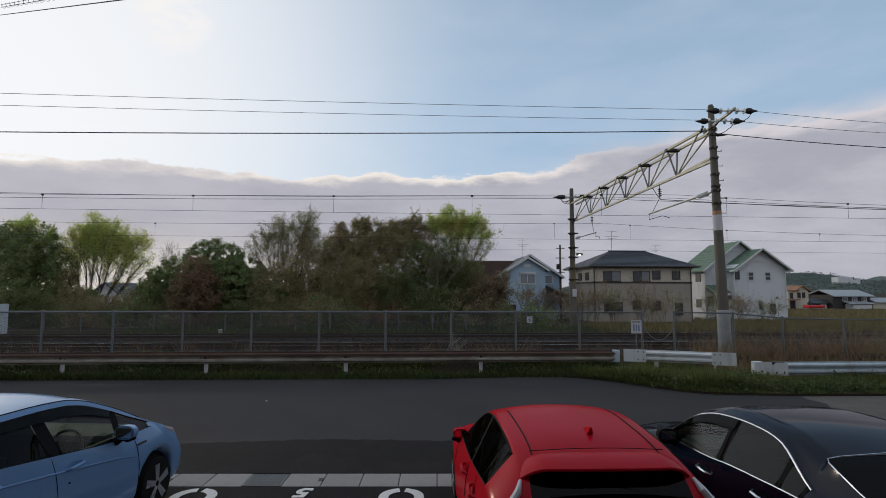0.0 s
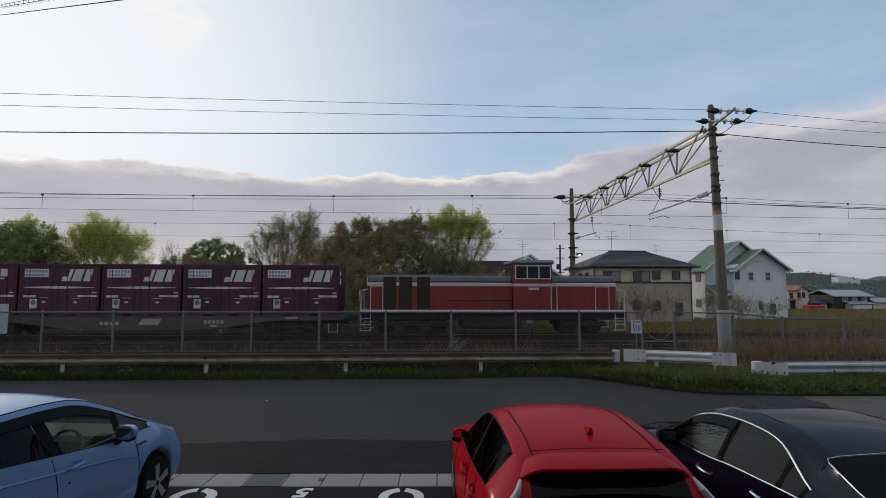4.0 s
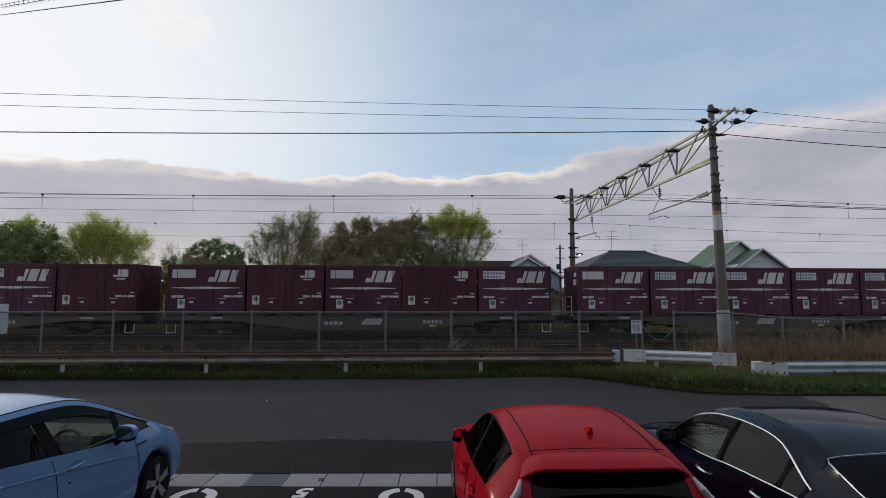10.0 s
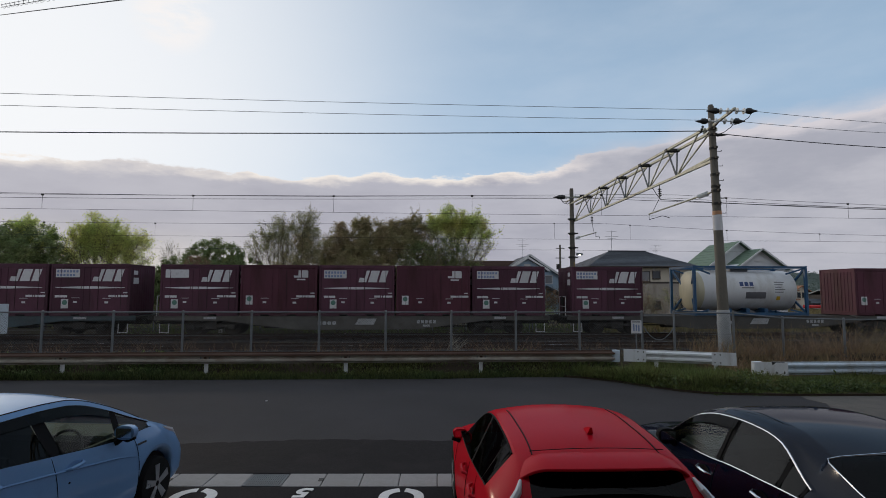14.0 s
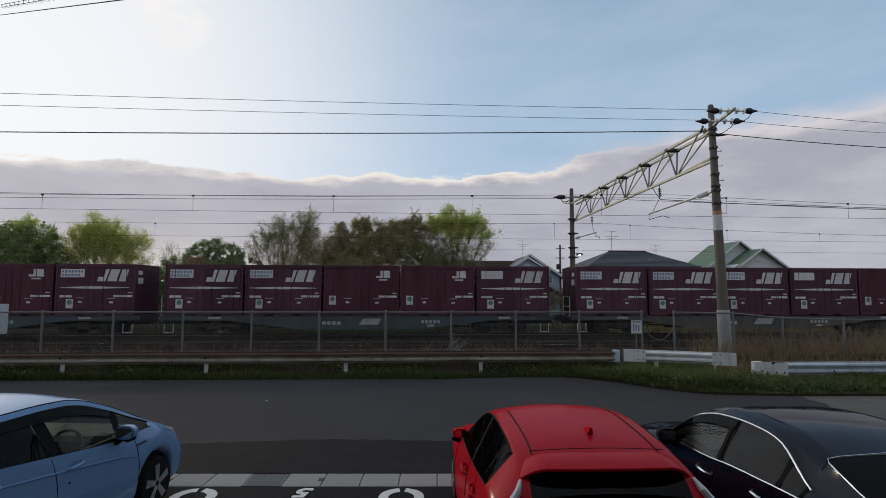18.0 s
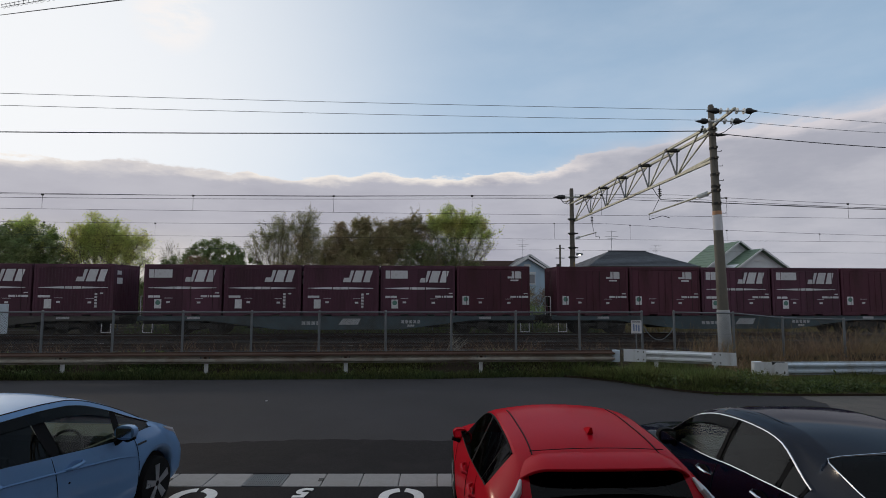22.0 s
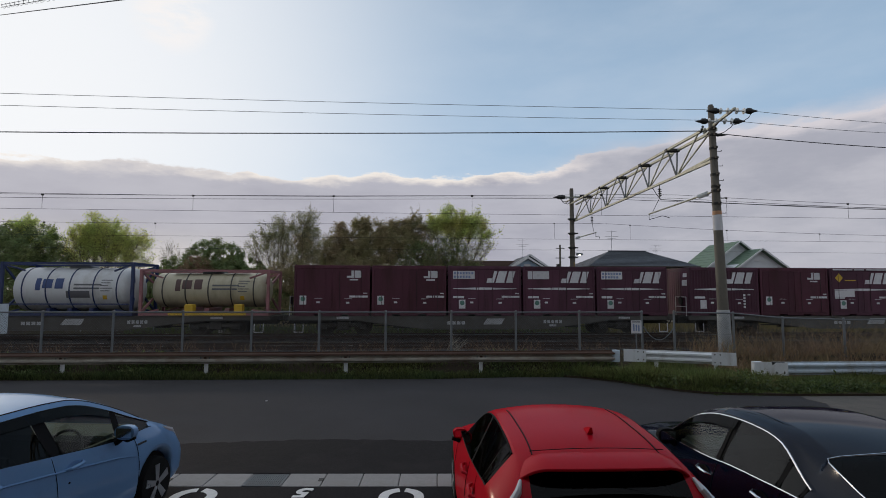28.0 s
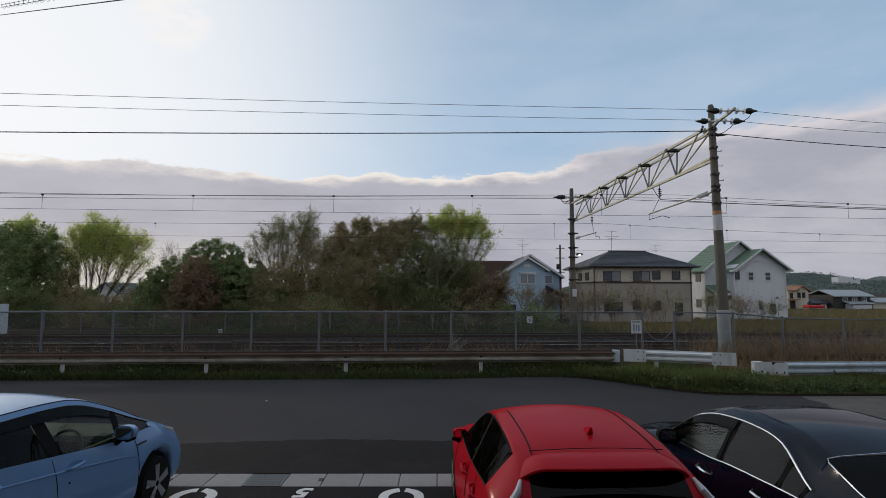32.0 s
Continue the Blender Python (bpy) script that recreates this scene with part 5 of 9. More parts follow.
        wrap("hazard_mark", 1.55, 1.75, zc - 0.5, zc - 0.3, M["yellow"])
    return root


def make_wagon(shade):
    paint = M[shade]
    root = thing("container_wagon", "long %s flat wagon for freight containers" % ("blue-grey" if shade == "wagon_teal" else "grimy grey"), "railway wagon", "wagons")
    side = [(-9.75, 0.98), (-9.75, 0.78), (-6.4, 0.76), (-3.0, 0.32), (3.0, 0.32), (6.4, 0.76), (9.75, 0.78), (9.75, 0.98)]
    for y in (-1.13, 1.13):
        part("side_sill", Build().prism(side, y - 0.05, y + 0.05, "xz"), paint, root)
    part("deck", Build().box(-9.8, 9.8, -1.08, 1.08, 0.86, 0.96), M["bogie"], root)
    part("centre_sill", Build().box(-9.9, 9.9, -0.25, 0.25, 0.55, 0.86), M["bogie"], root)
    for i in range(6):
        x = -9.55 + i * 3.82
        part("container_stop", Build().box(x - 0.14, x + 0.14, -1.22, -1.0, 0.90, 1.0, 0.01).box(x - 0.14, x + 0.14, 1.0, 1.22, 0.90, 1.0, 0.01), paint, root)
    for s in (-1, 1):
        x = s * 7.1
        bg = part("bogie_frame", Build().box(x - 1.25, x + 1.25, -0.98, -0.86, 0.42, 0.62, 0.03).box(x - 1.25, x + 1.25, 0.86, 0.98, 0.42, 0.62, 0.03)
                  .box(x - 0.3, x + 0.3, -1.05, 1.05, 0.30, 0.72, 0.04).box(x - 1.15, x - 0.8, -1.08, -0.86, 0.3, 0.56, 0.03).box(x + 0.8, x + 1.15, -1.08, -0.86, 0.3, 0.56, 0.03), M["bogie"], root)
        for dx in (-0.95, 0.95):
            for y in (-0.6, 0.6):
                q = 1 if y > 0 else -1
                w = Build()
                w.lathe([(y - 0.065, 0.12), (y - 0.06, 0.40), (y - 0.04, 0.42), (y + 0.04, 0.42), (y + 0.06, 0.40), (y + 0.065, 0.12)], "y", (x + dx, 0, 0.42), 24)
                part("wheel", w, M["wheel"], bg)
            part("axle", Build().tube([(x + dx, -0.95, 0.42), (x + dx, 0.95, 0.42)], 0.07, 8), M["bogie"], bg)
        part("coupler", Build().box(s * 9.8 - 0.3, s * 9.8 + 0.3, -0.13, 0.13, 0.72, 0.98, 0.03).box(s * 10.05 - 0.16, s * 10.05 + 0.16, -0.17, 0.17, 0.70, 1.0, 0.04), M["bogie"], root)
        st = Build()
        st.tube([(s * 9.45, -1.2, 0.62), (s * 9.45, -1.22, 0.20), (s * 9.02, -1.22, 0.20), (s * 9.02, -1.2, 0.62)], 0.022, 6)
        part("step", st, M["white"], root, "white shunter's step")
        part("brake_hose", Build().tube([(s * 9.9, 0.3, 0.8), (s * 10.1, 0.32, 0.5), (s * 10.2, 0.3, 0.62)], 0.03, 6), M["rubber_black"], root)
    part("handrail", Build().tube([(-9.75, -0.9, 0.95), (-9.75, -0.9, 1.95), (-9.75, 0.2, 1.95), (-9.75, 0.2, 0.95)], 0.022, 6).tube([(-9.75, -0.9, 1.45), (-9.75, 0.2, 1.45)], 0.018, 6), M["white"], root, "pale end handrail")
    part("brake_stand", Build().tube([(-9.72, -0.4, 0.95), (-9.72, -0.4, 1.9)], 0.03, 6).lathe([(-9.80, 0.22), (-9.77, 0.22)], "x", (0, -0.4, 1.75), 16), M["bogie"], root)
    y = -1.184
    for i in range(4):
        mark("text_bar", rect(-1.9 + i * 0.24, -1.72 + i * 0.24, 0.56, 0.72), M["tank_steel"], root, y)
    mark("emblem_shape", [(-0.1, 0.56), (0.85, 0.56), (1.0, 0.86), (0.12, 0.86)], M["tank_steel"], root, y)
    for i in range(5):
        mark("number_bar", rect(3.0 + i * 0.2, 3.14 + i * 0.2, 0.62, 0.78), M["tank_steel"], root, y)
    mark("number_bar", rect(3.3, 3.65, 0.46, 0.56), M["tank_steel"], root, y)
    for x in (-7.4, 6.9):
        mark("data_plate", rect(x, x + 0.6, 0.84, 0.95), M["tank_steel"], root, y)
    part("air_tank", Build().lathe([(-1.0, 0.05), (-0.95, 0.2), (0.95, 0.2), (1.0, 0.05)], "x", (1.6, 0.4, 0.5), 16), M["bogie"], root)
    part("brake_rigging", Build().box(-4.6, -3.6, -0.9, -0.5, 0.38, 0.74, 0.03).box(4.2, 4.9, -0.95, -0.6, 0.40, 0.72, 0.03).tube([(-5.6, -0.7, 0.5), (5.6, -0.7, 0.45)], 0.03, 6), M["bogie"], root)
    return root


def make_loco():
    root = thing("diesel_locomotive", "red and grey centre-cab diesel shunting locomotive with white stripe", "locomotive")
    Y = 0.98
    part("platform", Build().box(-6.75, 6.75, -1.35, 1.35, 1.12, 1.22, 0.02), M["loco_grey"], root)
    part("skirt", Build().box(-6.7, 6.7, -1.36, -1.32, 1.16, 1.30, 0.01).box(-6.7, 6.7, 1.32, 1.36, 1.16, 1.30, 0.01), M["white"], root, "pale edge strip")
    part("underframe", Build().box(-6.6, 6.6, -1.1, 1.1, 0.78, 1.14, 0.04), M["bogie"], root)
    part("fuel_tank", Build().box(-1.6, 1.4, -1.2, 1.2, 0.35, 0.95, 0.06), M["bogie"], root)
    for x0, x1, nm in ((-6.4, 1.0, "long_hood"), (3.0, 6.4, "short_hood")):
        hood = part(nm, Build().box(x0, x1, -Y, Y, 1.22, 2.52, 0.05), M["loco_red"], root)
        part("stripe", Build().box(x0 - 0.006, x1 + 0.006 if x1 > 2 else x1, -Y - 0.008, Y + 0.008, 2.48, 2.66, 0.02), M["white"], hood, "white stripe")
        part("hood_top", Build().box(x0, x1, -Y, Y, 2.655, 3.02, 0.09), M["loco_grey"], hood, "grey hood top")
        n = int((x1 - x0) / 0.62)
        for i in range(n):
            xa = x0 + 0.12 + i * (x1 - x0 - 0.2) / n
            part("door_panel", Build().box(xa, xa + 0.54, -Y - 0.012, -Y, 1.32, 2.42, 0.006), M["loco_red"], hood)
        part("roof_rail", Build().tube([(x0 + 0.1, -Y + 0.05, 3.07), (x1 - 0.1, -Y + 0.05, 3.07)], 0.018, 5), M["galv"], hood)
    for x in (-5.6, -4.8, -3.9):
        lv = Build().box(x, x + 0.66, -Y - 0.02, -Y, 1.30, 2.95, 0.01)
        v = part("louvre", lv, M["loco_dark"], root, "dark radiator louvre")
        sl = Build()
        for i in range(12):
            sl.box(x + 0.04, x + 0.62, -Y - 0.035, -Y - 0.02, 1.4 + i * 0.12, 1.45 + i * 0.12)
        part("slat", sl, M["loco_dark"], v)
    part("side_bar", Build().box(-2.3, 0.9, -Y - 0.03, -Y - 0.01, 1.72, 1.78), M["loco_dark"], root)
    cab = part("cab", Build().box(1.0, 3.0, -1.25, 1.25, 1.22, 3.62, 0.04), M["loco_red"], root)
    part("cab_stripe", Build().box(0.99, 3.01, -1.26, 1.26, 2.48, 2.62), M["white"], cab)
    part("cab_roof", Build().box(0.9, 3.1, -1.32, 1.32, 3.60, 3.82, 0.08), M["loco_grey"], cab, "grey cab roof")
    wf = part("window_frame", Build().box(1.06, 2.92, -1.275, -1.25, 2.84, 3.56, 0.01), M["white"], cab, "white window frame")
    for i in range(3):
        part("pane", Build().box(1.12 + i * 0.60, 1.66 + i * 0.60, -1.282, -1.27, 2.90, 3.50), M["cab_glass"], wf)
    for s, x in ((1, 3.0), (-1, 1.0)):
        for y in (-1.1, 0.15):
            x0, x1 = sorted((x, x + s * 0.012))
            part("end_window", Build().box(x0, x1, y, y + 0.9, 3.08, 3.5), M["cab_glass"], cab)
    part("number_plate", Build().box(1.75, 2.3, -1.262, -1.25, 2.3, 2.42), M["white"], cab)
    for x, s in ((6.7, 1), (-6.7, -1)):
        e = part("end_beam", Build().box(min(x, x + s * 0.12), max(x, x + s * 0.12), -1.3, 1.3, 0.75, 1.2, 0.02), M["loco_red"], root)
        for y in (-1.25, -0.55, 0.55, 1.25):
            part("handrail", Build().tube([(x, y, 1.2), (x + s * 0.05, y, 2.25), (x - s * 0.35, y, 2.32)], 0.022, 6), M["white"], e)
        part("cross_handrail", Build().tube([(x + s * 0.04, -1.25, 2.25), (x + s * 0.04, -0.55, 2.25)], 0.02, 6).tube([(x + s * 0.04, 0.55, 2.25), (x + s * 0.04, 1.25, 2.25)], 0.02, 6), M["white"], e)
        for y in (-1.3, 1.0):
            st = Build()
            for z in (0.25, 0.55, 0.85):
                st.box(min(x - s * 0.5, x), max(x - s * 0.5, x), y, y + 0.28, z, z + 0.03)
            st.beam((x, y, 0.25), (x, y, 1.15), 0.03).beam((x - s * 0.5, y, 0.25), (x - s * 0.5, y, 1.15), 0.03)
            part("steps", st, M["white"], e, "pale access steps")
        part("coupler", Build().box(min(x, x + s * 0.4), max(x, x + s * 0.4), -0.16, 0.16, 0.72, 1.0, 0.04), M["bogie"], e)
        for y in (-0.55, 0.55):
            part("headlamp", Build().lathe([(0, 0.001), (0.0, 0.11), (0.05 * s, 0.11), (0.06 * s, 0.001)], "x", (s * 6.4, y, 2.8), 14), M["porcelain"], root)
    for x0, x1 in ((5.2, 5.9), (-6.2, -5.6), (2.9, 3.2)):
        part("handrail", Build().tube([(x0, -1.3, 1.22), (x0, -1.3, 2.45), (x1, -1.3, 2.45), (x1, -1.3, 1.22)], 0.022, 6), M["white"], root)
    part("exhaust", Build().lathe([(3.0, 0.16), (3.25, 0.14), (3.3, 0.16)], "z", (-2.2, 0, 0), 12), M["dark_steel"], root)
    for x, n in ((-4.1, 3), (4.6, 2)):
        bg = part("bogie_frame", Build().box(x - 0.55 - 0.65 * (n - 1), x + 0.55 + 0.65 * (n - 1), -1.08, -0.95, 0.45, 0.72, 0.04).box(x - 0.55 - 0.65 * (n - 1), x + 0.55 + 0.65 * (n - 1), 0.95, 1.08, 0.45, 0.72, 0.04).box(x - 0.2, x + 0.2, -1.0, 1.0, 0.5, 0.7), M["bogie"], root)
        for i in range(n):
            xx = x + (i - (n - 1) / 2) * 1.35
            for y in (-0.6, 0.6):
                part("wheel", Build().lathe([(y - 0.065, 0.12), (y - 0.06, 0.41), (y + 0.04, 0.43), (y + 0.065, 0.12)], "y", (xx, 0, 0.43), 24), M["wheel"], bg)
    return root


CONSIST = [
    ("g", "JTTTT"), ("g", (("canopy", -6.4), ("J", 0), ("blue", 6.4))), ("g", (("N", -7.64), ("band", 0), ("J", 7.64))),
    ("g", "BTTTT"), ("g", "BJBJT"), ("g", "JTTTJ"), ("g", (("T", -7.64), ("plain", 0), ("J", 7.64))), ("g", "BJTJT"),
    ("t", "JBJBT"), ("g", "TTTBJ"), ("t", "TTJJB"), ("t", "JJJJT"), ("t", "JJBBJ"), ("t", "BNNBJ"), ("g", "SNJBN"), ("g", "BBTTT"),
    ("g", (("N", -7.84), ("J", -4.02), ("X", -0.2), ("amber", 6.0))), ("g", "JJTBT"), ("g", (("S", -7.45), ("navy", 0.15), ("cream", 6.62))),
]


def build_train():
    masters = {}

    def fetch(key, maker):
        if key in masters:
            return copy_thing(masters[key], Matrix())
        masters[key] = maker()
        return masters[key]

    TRAIN.append((make_loco(), 0.0, 0.0))
    for i, (shade, load) in enumerate(CONSIST):
        mid = -(7.075 + 10.2 + 20.4 * i)
        TRAIN.append((fetch("wagon_" + shade, lambda: make_wagon("wagon_teal" if shade == "t" else "wagon_grey")), mid, 0.0))
        slots = [(k, (j - 2) * 3.82) for j, k in enumerate(load)] if isinstance(load, str) else load
        for k, dx in slots:
            ob = fetch(k, lambda: tank(k)) if len(k) > 1 else fetch(k, lambda: make_container(k, LABELS[k]))
            TRAIN.append((ob, mid + dx, 1.0))


build_train()
# where the locomotive's middle is, second by second
LAG = [(0, -57.15), (3, -57.05), (6, -56.6), (7, -56.55), (8, -56.48), (9, -56.4), (11, -56.4), (12, -56.35), (13, -56.6), (14, -56.72), (17, -56.45), (18, -56.5), (19, -56.65),
       (20, -56.95), (21, -57.15), (22, -57.5), (23, -57.8), (24, -58.08), (25, -58.55), (28, -60.5), (29, -60.8), (30, -61.8), (31, -62.65), (32, -63.6)]


def along(t):
    for (a, p), (b_, q) in zip(LAG, LAG[1:]):
        if t <= b_:
            return 15.3 * t + p + (q - p) * (t - a) / (b_ - a)


def motions():
    for ob, dx, dz in TRAIN:
        walk(ob, [(t, pose(along(t) + dx, TY, TZ + dz)) for t in range(33)])


# ---- buildings beyond the railway ----
M.update({
    "cream_wall": mat("cream_render", (0.60, 0.55, 0.45), 0.85, var=0.08, scale=0.8, bump=0.2, fine=30, stain=(0.38, 0.34, 0.27), amount=0.3, sscale=0.6, streak=4),
    "taupe_wall": mat("taupe_render", (0.37, 0.33, 0.285), 0.85, var=0.10, scale=0.8, bump=0.2, fine=30, stain=(0.22, 0.19, 0.16), amount=0.3, sscale=0.6, streak=4),
    "white_wall": mat("white_render", (0.68, 0.70, 0.73), 0.85, var=0.06, scale=0.8, bump=0.2, fine=30, stain=(0.50, 0.50, 0.52), amount=0.32, sscale=0.5, streak=5),
    "blue_wall": mat("pale_blue_siding", (0.38, 0.51, 0.64), 0.8, var=0.07, scale=0.8, bump=0.1, stain=(0.34, 0.42, 0.50), amount=0.3, sscale=0.6, streak=4),
    "slate_roof": mat("slate_tiles", (0.035, 0.040, 0.050), 0.6, var=0.25, scale=1.5, bump=0.2, island=0.2),
    "green_roof": mat("green_tiles", (0.115, 0.18, 0.125), 0.7, var=0.2, scale=1.2, bump=0.2, stain=(0.10, 0.15, 0.11), amount=0.4, island=0.15),
    "brown_roof": mat("brown_tiles", (0.085, 0.052, 0.040), 0.7, var=0.25, scale=1.2, bump=0.2, island=0.2),
    "orange_roof": mat("orange_tiles", (0.30, 0.15, 0.08), 0.7, var=0.2, scale=1.2, island=0.2),
    "frame_brown": mat("dark_window_frame", (0.05, 0.04, 0.035), 0.5, var=0.1, bump=0),
    "frame_white": mat("white_window_frame", (0.66, 0.67, 0.68), 0.5, var=0.05, bump=0),
    "pane": mat("window_pane", (0.045, 0.055, 0.065), 0.08, var=0.25, scale=0.6, bump=0),
    "curtain_pane": mat("curtained_pane", (0.22, 0.23, 0.25), 0.12, var=0.15, scale=1.5, bump=0),
    "bare_wall": mat("dark_siding", (0.085, 0.075, 0.068), 0.85, var=0.15, scale=0.5, bump=0.2, stain=(0.06, 0.05, 0.045), amount=0.3),
    "tin": mat("pale_tin_roof", (0.33, 0.36, 0.38), 0.55, 0.1, var=0.12, scale=1.0, stain=(0.25, 0.25, 0.25), amount=0.3),
    "barn": mat("dark_boards", (0.06, 0.055, 0.052), 0.85, var=0.2, scale=1.0),
})


def house_window(parent, x, z, w, h, y, frame_mat="frame_brown", sashes=2, curtain=0, sill=True):
    fr = Build()
    t = 0.06
    for x0, x1, z0, z1 in ((x - t, x, z - t, z + h + t), (x + w, x + w + t, z - t, z + h + t), (x, x + w, z - t, z), (x, x + w, z + h, z + h + t)):
        fr.box(x0, x1, y - 0.07, y + 0.02, z0, z1)
    for i in range(1, sashes):
        fr.box(x + w * i / sashes - 0.025, x + w * i / sashes + 0.025, y - 0.05, y + 0.02, z, z + h)
    win = part("window", fr, M[frame_mat], parent, smooth=0)
    for i in range(sashes):
        part("pane", Build().box(x + w * i / sashes + 0.01, x + w * (i + 1) / sashes - 0.01, y - 0.02 - 0.012 * i, y + 0.01, z + 0.01, z + h - 0.01), M["curtain_pane" if (curtain >> i) & 1 else "pane"], win)
    if sill:
        part("sill", Build().box(x - 0.1, x + w + 0.1, y - 0.12, y, z - t - 0.05, z - t), M[frame_mat], win)
    return win


def ring_courses(x0, x1, y0, y1, z0, rx0, rx1, ry, z1, n=13):
    """Courses of a hipped roof from the eaves to the ridge."""
    out = []
    for k in range(n):
        a, c = k / n, (k + 1) / n
        lo = (x0 + (rx0 - x0) * a, x1 + (rx1 - x1) * a, y0 + (ry - y0) * a, y1 + (ry - y1) * a, z0 + (z1 - z0) * a + 0.035)
        hi = (x0 + (rx0 - x0) * c, x1 + (rx1 - x1) * c, y0 + (ry - y0) * c, y1 + (ry - y1) * c, z0 + (z1 - z0) * c)
        vs = [(q[i], q[j], q[4]) for q in (lo, hi) for i, j in ((0, 2), (1, 2), (1, 3), (0, 3))]
        vs += [(v[0], v[1], v[2] - 0.06) for v in vs[:4]]
        out.append(Build())
        out[-1].add(vs, [(0, 1, 5, 4), (1, 2, 6, 5), (2, 3, 7, 6), (3, 0, 4, 7), (4, 5, 6, 7), (8, 9, 1, 0), (9, 10, 2, 1), (10, 11, 3, 2), (11, 8, 0, 3)])
    return out


def gable_roof(xc, half, y0, y1, ze, zp, over, thick=0.14, n=10, skew=0.0):
    """Both slopes of a gabled roof whose ridge runs back from y0 to y1."""
    out = []
    sl = (zp - ze) / half
    for s in (-1, 1):
        for k in range(n):
            a, c = k / n, (k + 1) / n
            d0, d1 = (half + over) * (1 - a), (half + over) * (1 - c)
            z0, z1 = zp - sl * d0 + 0.03, zp - sl * d1
            xs0, xs1 = xc + s * d0, xc + s * d1
            vs = [(xs0, y0, z0), (xs0, y1, z0), (xs1, y1, z1), (xs1, y0, z1), (xs0, y0, z0 - thick), (xs0, y1, z0 - thick), (xs1, y1, z1 - thick), (xs1, y0, z1 - thick)]
            out.append(Build())
            out[-1].add(vs, [(0, 1, 2, 3), (7, 6, 5, 4), (0, 4, 5, 1), (3, 7, 4, 0), (2, 6, 7, 3), (1, 5, 6, 2)])
    return out


def roof_of(name, courses, material, parent):
    """A roof part with each course of tiles under it."""
    top = part(name, courses[0], material, parent, smooth=0)
    for c in courses[1:]:
        part("tile_course", c, material, top, smooth=0)
    return top


def antenna(x, y, z0, z1, label="thin rooftop television antenna"):
    root = thing("antenna", label, "antenna", "antennas", pose(x, y, z0))
    h = z1 - z0
    part("mast", Build().tube([(0, 0, -0.2), (0, 0, h)], 0.022, 5), M["galv"], root)
    for k, (z, w) in enumerate(((h * 0.95, 0.9), (h * 0.72, 1.3), (h * 0.62, 0.7))):
        bm = part("boom", Build().tube([(-w / 2, 0.1, z), (w / 2, -0.1, z)], 0.015, 4), M["galv"], root)
        for i in range(5):
            x_ = -w / 2 + w * i / 4
            part("element", Build().tube([(x_, -0.28, z), (x_, 0.28, z)], 0.009, 4), M["galv"], bm)


